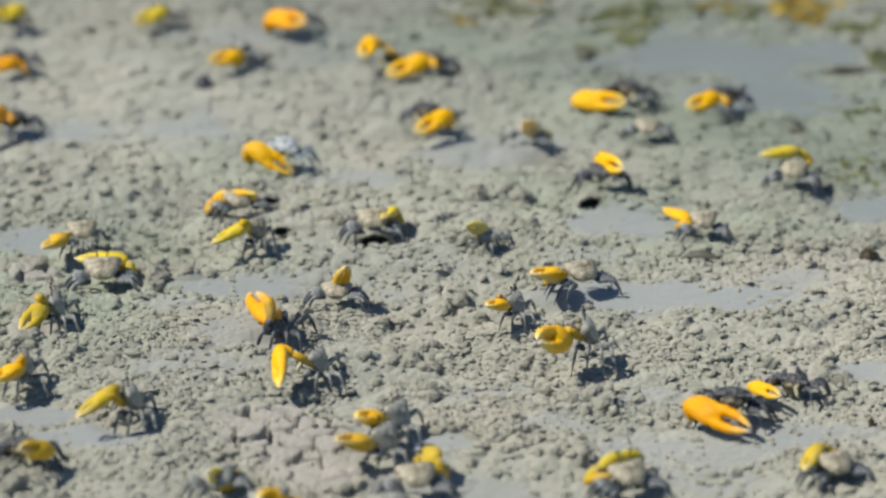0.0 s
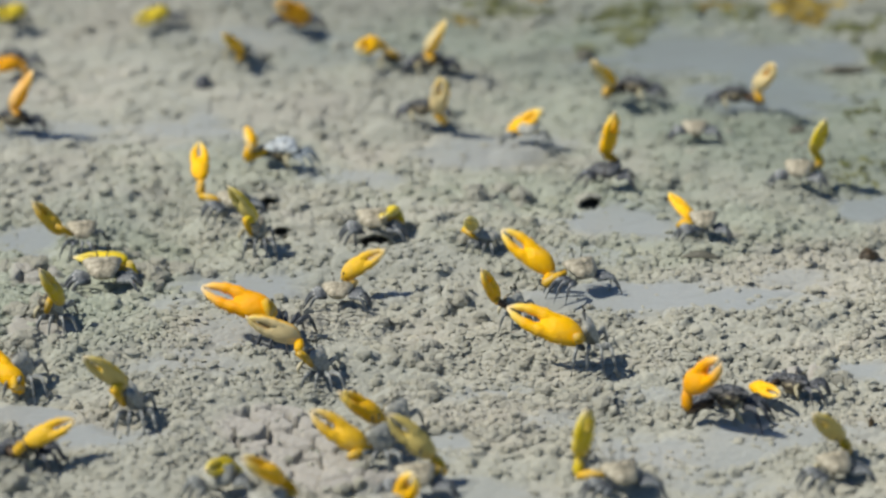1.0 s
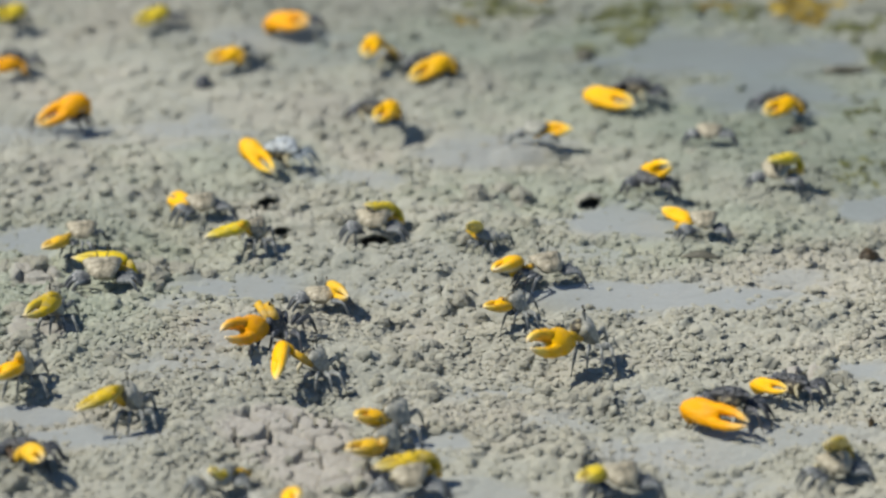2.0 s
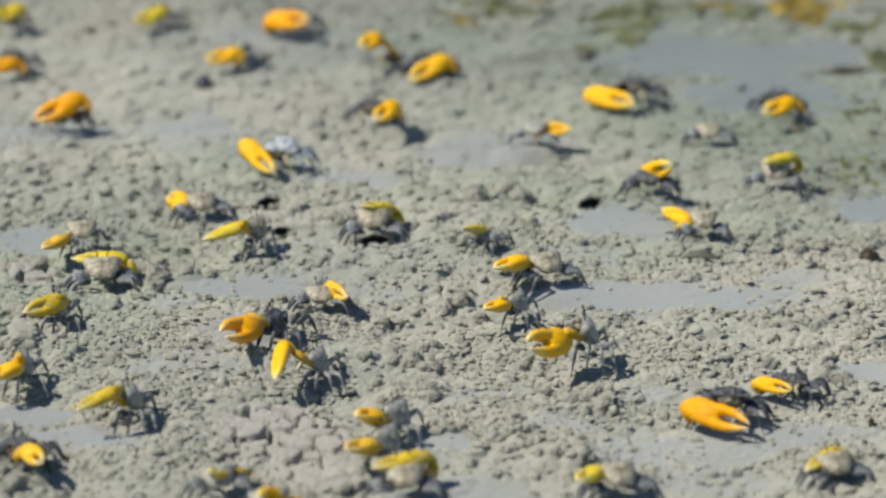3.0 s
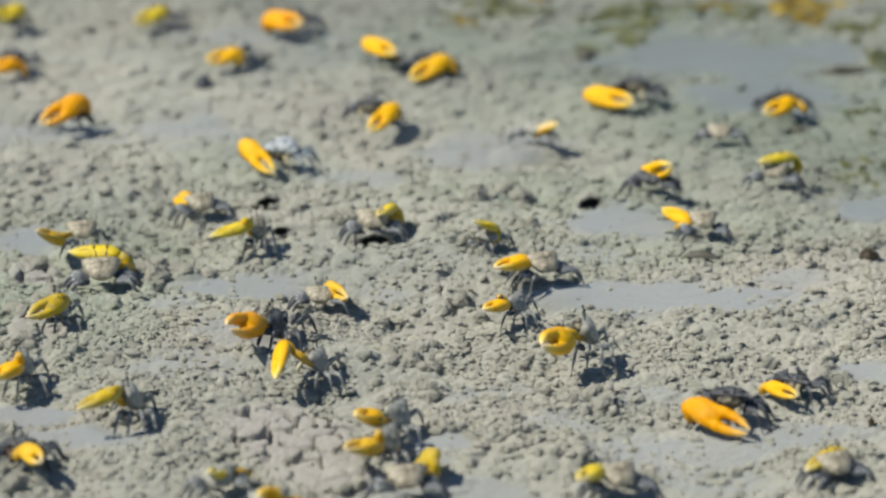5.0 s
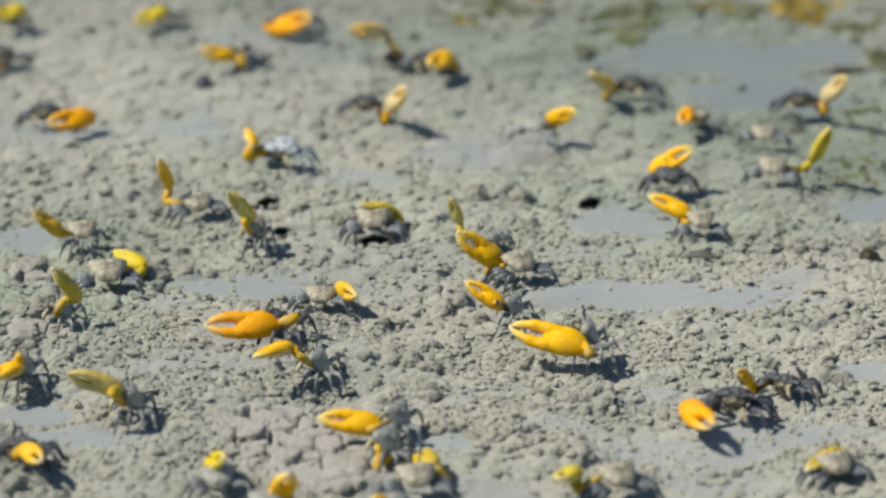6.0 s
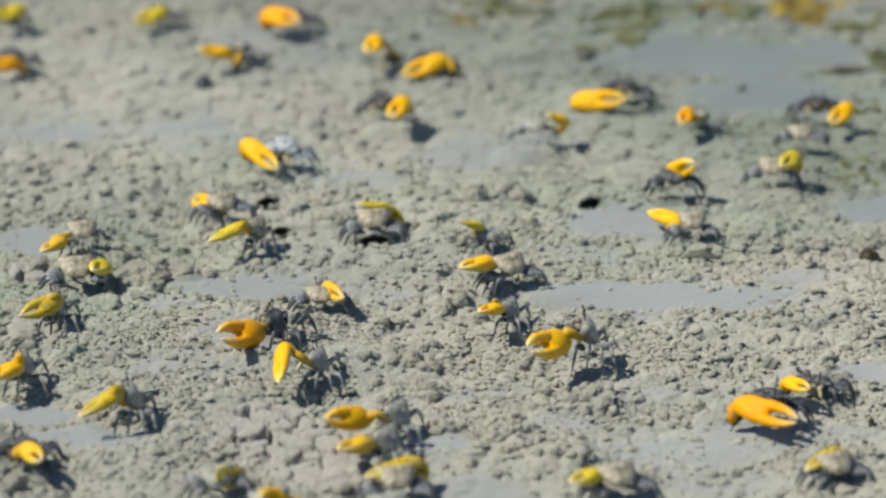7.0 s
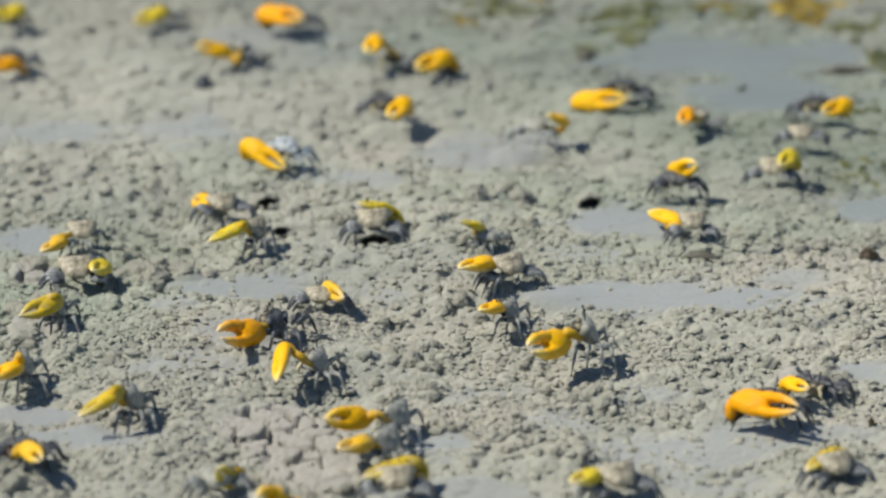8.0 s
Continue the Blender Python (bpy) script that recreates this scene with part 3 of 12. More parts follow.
def leg_shape(reach, lift, drop):
    """A walking leg from the hip at the origin out along +x: broad thigh up, then shin down to a point."""
    c = curve_points([(0, 0, 0, 0.07), (0.08 * reach, 0, 0.2 * lift, 0.085), (0.28 * reach, 0, 0.75 * lift, 0.1), (0.5 * reach, 0, 1.1 * lift, 0.08), (0.56 * reach, 0, lift, 0.055), (0.7 * reach, 0, 0.45 * lift - 0.15 * drop, 0.062), (0.84 * reach, 0, -0.45 * drop, 0.045), (0.87 * reach, 0, -0.52 * drop, 0.032), (reach, 0, -drop, 0.01)], 20)
    return tube([(x, y, z) for x, y, z, r in c], [0.8 * r for *_, r in c], 8, 0.62, (0, 0, 1))


SHAPES = {}


def shape(key, maker, mat, *args):
    k = (key, mat.name, *args)
    if k not in SHAPES:
        SHAPES[k] = mesh_of(key, *maker(*args), mat)
    return SHAPES[k]


def ball_shape(sx, sy, sz, sub=2):
    v, f = ico(sub)
    return v * (sx, sy, sz), f


def part(name, me, parent, m, label=""):
    ob = new(name, me)
    ob.parent = parent
    ob.matrix_basis = m
    return tagged(ob, label) if label else ob


loose("dead_leaf", mesh_of("dead_leaf", *curl_shape(0.009, 0.0034, 0.0018, 0.0005), LEAF), 0.1703, 1.4050, 0.002, 20, "small curled dark brown dead leaf lying on the pellets", "leaf", 25)
loose("shell_fragment", mesh_of("shell_fragment", *curl_shape(0.0155, 0.0022, 0.0022, 0.0006), SHELL_BIT), 0.1028, 1.4011, 0.0020, -6, "thin curved grey shell fragment half sunk in mud", "shell", 20)
loose("twig", mesh_of("twig", *tube(((-0.011, 0, 0), (-0.004, 0.001, 0.001), (0.004, 0, 0.0012), (0.011, 0.0012, 0.0004)), (0.0012, 0.0019, 0.0018, 0.0009), 8), SHELL_BIT), 0.1885, 1.6682, 0.001, -3, "short dark grey twig lying on smooth wet mud", "twig")
loose("pebble", mesh_of("pebble", *ball_shape(0.0042, 0.003, 0.0024), SHELL_BIT), 0.1572, 1.5767, 0.001, 10, "small dark grey pebble on the mud", "pebble")
loose("pebble", mesh_of("pebble", *ball_shape(0.0046, 0.004, 0.0042), SHELL_BIT), 0.0668, 1.6807, 0.0015, 40, "dark pebble with a tuft of green algae", "pebble")
loose("pebble", mesh_of("pebble", *ball_shape(0.0052, 0.004, 0.0046), LEG["dark"]), -0.1095, 1.6332, 0.0012, 70, "dark wet pebble beside a burrow mouth", "pebble")


# dark lumps added in place of shadowed gaps in the mud
for x, y, wide, tall in ((0.1474, 1.2057, 0.0012, 0.0026), (0.1525, 1.2317, 0.0011, 0.0024)):
    loose("pebble", mesh_of("pebble", *ball_shape(wide, wide, tall), LEAF), x, y, 0.4 * tall, 0, "small upright dark brown lump in place of a shadowed gap in the mud", "pebble")


LEGS = [(0.16, 40), (0.05, 13), (-0.07, -14), (-0.17, -40)]


def build_crab(label, size, colour, body, claw_len, side, first, tilt=14, stance=0.5, turn=0, shift=(0, 0), spread=1.0, low=False, dark_arm=None, big_claw=True, gape=0, inner=-1):
    """A fiddler crab of unit carapace width, scaled to size. side: +1 for a big right claw, -1 for a left one."""
    crab = new("fiddler_crab")
    tagged(crab, label, "crab", group="fiddler crabs on the mud flat")
    crab.scale = (size, size, size)
    crab.matrix_basis = first @ Matrix.Diagonal((size, size, size, 1))
    trunk = pose(0, 0.02 + shift[0], stance + 0.14 + shift[1], 0, 0, turn) @ pose(0, 0, 0, tilt, 0, 0)
    part("carapace", shape("carapace", carapace_shape, CARAPACE[body]), crab, trunk)
    part("mouth", shape("mouth", ball_shape, MOUTH, 0.25, 0.11, 0.19), crab, trunk @ pose(0, 0.24, -0.13))
    for s in (-1, 1):
        stalk = part("eyestalk", shape("eyestalk", tube, LEG[body], ((0, 0, 0), (0.01, 0.01, 0.1), (0, 0, 0.2)), (0.018, 0.014, 0.018), 7), crab, trunk @ pose(0.1 * s, 0.29, 0.06, -6 - tilt, 12 * s, 0))
        part("eye", shape("eye", ball_shape, EYE_MAT, 0.03, 0.03, 0.042), stalk, pose(0, 0, 0.22))
    legs = []
    for s in (-1, 1):
        for y, turn_out in LEGS:
            reach = (0.66 if stance < 0.55 else 0.56) - 0.1 * abs(turn_out) / 50
            hip = 0.36 if low else stance - (0.14 if stance > 0.55 else 0.06)
            aim = turn_out * spread
            m = pose(0.28 * s, y, hip, 0, 0, aim if s > 0 else 180 - aim)
            legs.append(part("leg", shape("leg", leg_shape, LEG[body], round(reach, 2), 0.05 if low or stance < 0.42 else 0.08 if stance < 0.55 else 0.12, round(hip, 2)), crab, m))
    part("small_claw", shape("small_claw", tube, FACE, ((0, 0, 0), (0.08, 0.14, -0.05), (0.0, 0.26, -0.16), (-0.1, 0.28, -0.3)), (0.05, 0.06, 0.05, 0.012), 8), crab, pose(-0.24 * side, 0.24, stance + 0.06))
    if not big_claw:
        return crab, legs
    arm = DARK_ARM if dark_arm or (dark_arm is None and body == "dark") else ARM["ochre"]
    upper = part("upper_arm", shape("upper_arm", tube, arm, ((0, 0, 0), (0.3, 0, 0.02), (0.6, 0, 0)), (0.06, 0.095, 0.09), 9), crab, pose(0.3 * side, 0.22, stance + 0.08))
    fore = part("wrist", shape("wrist", tube, ARM["ochre" if dark_arm is False else colour], ((0, 0, 0), (0.12, 0, 0), (0.28, 0, 0), (0.42, 0, 0)), (0.07, 0.115, 0.12, 0.08), 9), crab, pose(0.3 * side, 0.4, 0.5))
    claw = part("claw", shape("claw", palm_shape, CLAW[colour, inner]), crab, pose(0.3 * side, 0.5, 0.5), colour + " claw")
    claw.scale = (claw_len, claw_len, claw_len)
    part("fixed_finger", shape("fixed_finger", finger_shape, CLAW[colour, inner], -1), claw, pose(0, 0, 0))
    part("movable_finger", shape("movable_finger", finger_shape, FINGER[colour, inner], 1), claw, pose(0.4, 0.1, 0, 0, 0, gape))
    return crab, legs, upper, fore, claw

crab_a = build_crab('dark grey fiddler crab, one big lemon-yellow claw, resting', 0.015, 'lemon', 'dark', 1.33, 1, pose(-0.2107, 1.7318, 0, 0, 0, 170), tilt=14, stance=0.36, gape=0, inner=1)
crab_b = build_crab('dark grey fiddler crab, one big lemon-yellow claw, resting', 0.015, 'lemon', 'dark', 1.27, 1, pose(-0.1349, 1.7299, 0, 0, 0, 160), tilt=14, stance=0.36, gape=0, inner=1)
crab_c = build_crab('dark grey fiddler crab, one big orange claw, waving in place', 0.017, 'orange', 'dark', 1.53, 1, pose(-0.0704, 1.7204, 0, 0, 0, 170), tilt=14, stance=0.36, gape=0, inner=-1)
crab_d = build_crab('grey fiddler crab, one big yellow claw, waving in place', 0.015, 'yellow', 'grey', 1.27, -1, pose(-0.0932, 1.6682, 0, 0, 0, 120), tilt=14, stance=0.44, gape=0, inner=1)
crab_e = build_crab('dark grey fiddler crab, one big orange claw, walking sideways', 0.015, 'orange', 'dark', 1.27, -1, pose(-0.1975, 1.6593, 0, 0, 0, 150), tilt=14, stance=0.36, gape=0, inner=1)
crab_h = build_crab('dark grey fiddler crab, one big orange claw, walking sideways', 0.017, 'orange', 'dark', 1.53, -1, pose(-0.1885, 1.5631, 0, 0, 0, 175), tilt=14, stance=0.36, gape=0, inner=1)
crab_f = build_crab('grey fiddler crab, one big yellow claw, waving in place', 0.015, 'yellow', 'grey', 1.47, -1, pose(-0.022, 1.6593, 0, 0, 0, 150), tilt=14, stance=0.36, gape=0, inner=1)
crab_g = build_crab('dark grey fiddler crab, one big yellow claw, waving in place', 0.017, 'yellow', 'dark', 1.41, -1, pose(-0.0057, 1.6514, 0, 0, 0, 170), tilt=14, stance=0.36, gape=0, inner=1)
crab_i = build_crab('dark grey fiddler crab, one big yellow claw, walking sideways', 0.016, 'yellow', 'dark', 1.38, -1, pose(-0.0065, 1.5759, 0, 0, 0, 170), tilt=14, stance=0.36, gape=0, inner=1)
crab_j = build_crab('large pale blue-grey fiddler crab, one big yellow claw, waving in place', 0.018, 'yellow', 'pale', 1.28, 1, pose(-0.0681, 1.5152, 0, 0, 0, 165), tilt=-14, stance=0.42, shift=(0, 0.05), gape=0, inner=-1)
crab_k = build_crab('small grey fiddler crab, one big yellow claw, walking sideways', 0.013, 'yellow', 'grey', 1.54, 1, pose(0.0364, 1.5466, 0, 0, 0, -20), tilt=27, stance=0.44, shift=(0, 0.04), spread=0.8, low=True, gape=-9, inner=1)
crab_l = build_crab('dark grey fiddler crab, one big yellow claw, walking sideways', 0.017, 'yellow', 'dark', 1.53, 1, pose(0.0835, 1.607, 0, 0, 0, 165), tilt=14, stance=0.36, gape=0, inner=-1)
crab_m = build_crab('dark grey fiddler crab, one big yellow claw, walking sideways', 0.016, 'yellow', 'dark', 1.31, -1, pose(0.1258, 1.6003, 0, 0, 0, 175), tilt=14, stance=0.36, gape=0, inner=1)
crab_m2 = build_crab('small mottled tan fiddler crab, one big orange claw, resting', 0.014, 'orange', 'tan', 1.29, -1, pose(0.1137, 1.5702, 0, 0, 0, 130), tilt=14, stance=0.36, gape=0, inner=1)
crab_ap = build_crab('small mottled tan crab with no large claw, on the mud', 0.014, 'lemon', 'tan', 0, 1, pose(0.0894, 1.5528, 0, 0, 0, 0), tilt=24, stance=0.34, spread=0.5, low=True, gape=0, inner=-1, big_claw=False)
crab_n = build_crab('mottled tan fiddler crab, one big lemon-yellow claw, walking sideways', 0.015, 'lemon', 'tan', 1.4, 1, pose(0.1468, 1.4872, 0, 0, 0, -10), tilt=27, stance=0.44, shift=(0, 0.04), spread=0.8, low=True, gape=-6, inner=1)
crab_o = build_crab('dark grey fiddler crab, one big yellow claw, walking sideways', 0.015, 'yellow', 'dark', 1.47, 1, pose(0.067, 1.4872, 0, 0, 0, -5), tilt=14, stance=0.44, gape=0, inner=-1)
crab_p = build_crab('mottled tan fiddler crab, one big yellow claw, walking sideways', 0.016, 'yellow', 'tan', 1.31, -1, pose(-0.0835, 1.4517, 0, 0, 0, 25), tilt=22, stance=0.38, shift=(0, 0.02), spread=0.8, low=True, gape=0, inner=-1)
crab_q = build_crab('pale tan fiddler crab, one big lemon-yellow claw, waving in place', 0.015, 'lemon', 'tan', 1.33, -1, pose(-0.0738, 1.4083, 0, 0, 0, 95), tilt=58, stance=0.6, turn=-40, gape=-6, inner=1)
crab_r = build_crab('mottled tan fiddler crab, one big lemon-yellow claw, waving in place', 0.017, 'lemon', 'tan', 1.06, 1, pose(-0.0279, 1.4223, 0, 0, 0, 5), tilt=25, stance=0.46, shift=(0, 0.02), spread=0.8, low=True, gape=0, inner=1)
crab_s = build_crab('small grey fiddler crab, one big lemon-yellow claw, waving in place', 0.013, 'lemon', 'grey', 1.15, -1, pose(0.0186, 1.4103, 0, 0, 0, 60), tilt=14, stance=0.44, gape=-7, inner=1)
crab_u = build_crab('mottled tan fiddler crab, one big ochre-yellow claw, waving in place', 0.015, 'ochre', 'tan', 1.33, -1, pose(-0.1443, 1.4123, 0, 0, 0, 80), tilt=27, stance=0.48, turn=-72, shift=(0, 0), spread=0.8, low=True, gape=-6, inner=1)
crab_v = build_crab('large mottled tan fiddler crab, one big lemon-yellow claw, walking sideways', 0.0185, 'lemon', 'tan', 1.19, 1, pose(-0.132, 1.3629, 0, 0, 0, 8), tilt=23, stance=0.46, shift=(0, 0), spread=0.8, low=True, gape=-6, inner=1)
crab_w = build_crab('grey fiddler crab, one big olive-yellow claw, walking sideways', 0.016, 'olive', 'grey', 1.31, -1, pose(-0.1459, 1.3246, 0, 0, 0, 95), tilt=58, stance=0.5, gape=-6, inner=1)
crab_x = build_crab('grey fiddler crab, one big yellow claw, waving in place', 0.016, 'yellow', 'grey', 1.38, -1, pose(-0.1518, 1.2622, 0, 0, 0, 95), tilt=58, stance=0.54, turn=-18, gape=0, inner=1)
crab_y = build_crab('grey fiddler crab, one big olive-yellow claw, waving in place', 0.017, 'olive', 'grey', 1.24, -1, pose(-0.1092, 1.2272, 0, 0, 0, 95), tilt=58, stance=0.6, gape=0, inner=1)
crab_z = build_crab('mottled tan fiddler crab, one big ochre-yellow claw, walking sideways', 0.015, 'ochre', 'tan', 1.33, 1, pose(-0.041, 1.3487, 0, 0, 0, 0), tilt=12, stance=0.4, shift=(0, -0.05), spread=0.8, low=True, gape=-6, inner=-1)
crab_aa = build_crab('large dark grey fiddler crab, one big orange claw, waving in place', 0.018, 'orange', 'dark', 1.61, -1, pose(-0.0588, 1.3048, 0, 0, 0, 80), tilt=58, stance=0.54, shift=(0.16, -0.14), dark_arm=False, gape=-2, inner=1)
crab_ab = build_crab('grey fiddler crab, one big yellow claw, waving in place', 0.016, 'yellow', 'grey', 1.38, -1, pose(-0.0447, 1.2721, 0, 0, 0, 95), tilt=58, stance=0.40, turn=-20, gape=-6, inner=-1)
crab_ac = build_crab('mottled tan fiddler crab, one big yellow claw, walking sideways', 0.017, 'yellow', 'tan', 1.53, -1, pose(0.0545, 1.3616, 0, 0, 0, 30), tilt=27, stance=0.44, shift=(0, 0.04), spread=0.8, low=True, gape=0, inner=1)
crab_ad = build_crab('small grey fiddler crab, one big yellow claw, walking sideways', 0.014, 'yellow', 'grey', 1.36, -1, pose(0.0284, 1.3318, 0, 0, 0, 90), tilt=58, stance=0.44, turn=-25, dark_arm=True, gape=-6, inner=1)
crab_ae = build_crab('large grey fiddler crab, one big yellow claw, waving in place', 0.018, 'yellow', 'grey', 1.67, -1, pose(0.0545, 1.2899, 0, 0, 0, 95), tilt=58, stance=0.6, dark_arm=False, gape=-1, inner=1)
crab_af = build_crab('large dark grey fiddler crab, one big orange claw, walking sideways', 0.018, 'orange', 'dark', 1.43, 1, pose(0.1032, 1.2329, 0, 0, 0, 170), tilt=14, stance=0.42, shift=(0, 0.08), gape=3, inner=-1)
crab_ag = build_crab('dark grey fiddler crab, one big yellow claw, walking sideways', 0.015, 'yellow', 'dark', 1.0, 1, pose(0.1279, 1.2573, 0, 0, 0, 150), tilt=14, stance=0.42, shift=(0, -0.1), gape=0, inner=-1)
crab_ao = build_crab('mottled tan fiddler crab, one big olive-yellow claw, waving in place', 0.016, 'olive', 'tan', 1.25, 1, pose(0.1346, 1.1758, 0, 0, 0, 25), tilt=24, stance=0.44, shift=(0, 0), spread=0.8, low=True, gape=-6, inner=1)
crab_ah = build_crab('grey fiddler crab, one big yellow claw, waving in place', 0.016, 'yellow', 'grey', 1.5, -1, pose(-0.0151, 1.2169, 0, 0, 0, 90), tilt=58, stance=0.5, turn=-32, gape=-6, inner=1)
crab_ai = build_crab('grey fiddler crab, one big ochre-yellow claw, walking sideways', 0.016, 'ochre', 'grey', 1.5, -1, pose(-0.0192, 1.1958, 0, 0, 0, 88), tilt=58, stance=0.5, turn=-32, gape=0, inner=1)
crab_aj = build_crab('mottled tan fiddler crab, one big olive-yellow claw, walking sideways', 0.017, 'olive', 'tan', 1.35, 1, pose(-0.0088, 1.1624, 0, 0, 0, 12), tilt=22, stance=0.48, shift=(0, 0), spread=0.8, low=True, gape=0, inner=1)
crab_aj2 = build_crab('grey fiddler crab, one big yellow claw, waving in place', 0.016, 'yellow', 'grey', 1.38, 1, pose(-0.0177, 1.1379, 0, 0, 0, 10), tilt=27, stance=0.5, gape=0, inner=1)
crab_ak = build_crab('dark grey fiddler crab, one big ochre-yellow claw, waving in place', 0.016, 'ochre', 'dark', 1.19, 1, pose(-0.1446, 1.1938, 0, 0, 0, 170), tilt=14, stance=0.42, gape=0, inner=1)
crab_al = build_crab('grey fiddler crab, one big lemon-yellow claw, waving in place', 0.015, 'lemon', 'grey', 1.27, 1, pose(-0.076, 1.1662, 0, 0, 0, 20), tilt=27, stance=0.44, gape=-6, inner=1)
crab_am = build_crab('grey fiddler crab, one big yellow claw, waving in place', 0.016, 'yellow', 'grey', 1.5, 1, pose(-0.058, 1.1411, 0, 0, 0, 10), tilt=27, stance=0.5, gape=0, inner=1)
crab_an = build_crab('mottled tan fiddler crab, one big lemon-yellow claw, walking sideways', 0.017, 'lemon', 'tan', 1.35, -1, pose(0.0633, 1.1643, 0, 0, 0, 25), tilt=24, stance=0.46, shift=(0, 0), spread=0.8, low=True, gape=0, inner=-1)
crab_t = build_crab('small mottled tan fiddler crab, one big yellow claw, walking sideways', 0.014, 'yellow', 'tan', 1.43, -1, pose(0.1054, 1.4236, 0, 0, 0, 5), tilt=33, stance=0.44, shift=(0, 0.1), spread=0.8, low=True, gape=-6, inner=1)

def stride(legs, spells):
    """Legs swing to and fro in turn while the crab walks, from one second to another."""
    for k, leg in enumerate(legs):
        rest = leg.matrix_basis.copy()
        rows = [(0, rest)]
        for start, end in spells:
            steps = max(2, round((end - start) / 0.1))
            for i in range(steps + 1):
                swing = 0 if i in (0, steps) else 13 * (-1) ** (i + k)
                t = start + (end - start) * i / steps
                if t > rows[-1][0] + 0.02:
                    rows.append((t, rest @ pose(0, 0, 0, 0, abs(swing) * -0.5, swing)))
        walk(leg, [*rows, (8.0, rest)] if rows[-1][0] < 7.9 else rows)


def snap(crab, rows):
    """The movable finger of the big claw opens and shuts by degrees."""
    finger = next(c for c in crab[4].children if c.name.startswith("movable_finger"))
    walk(finger, [(t, pose(0.4, 0.1, 0, 0, 0, turn)) for t, turn in rows])


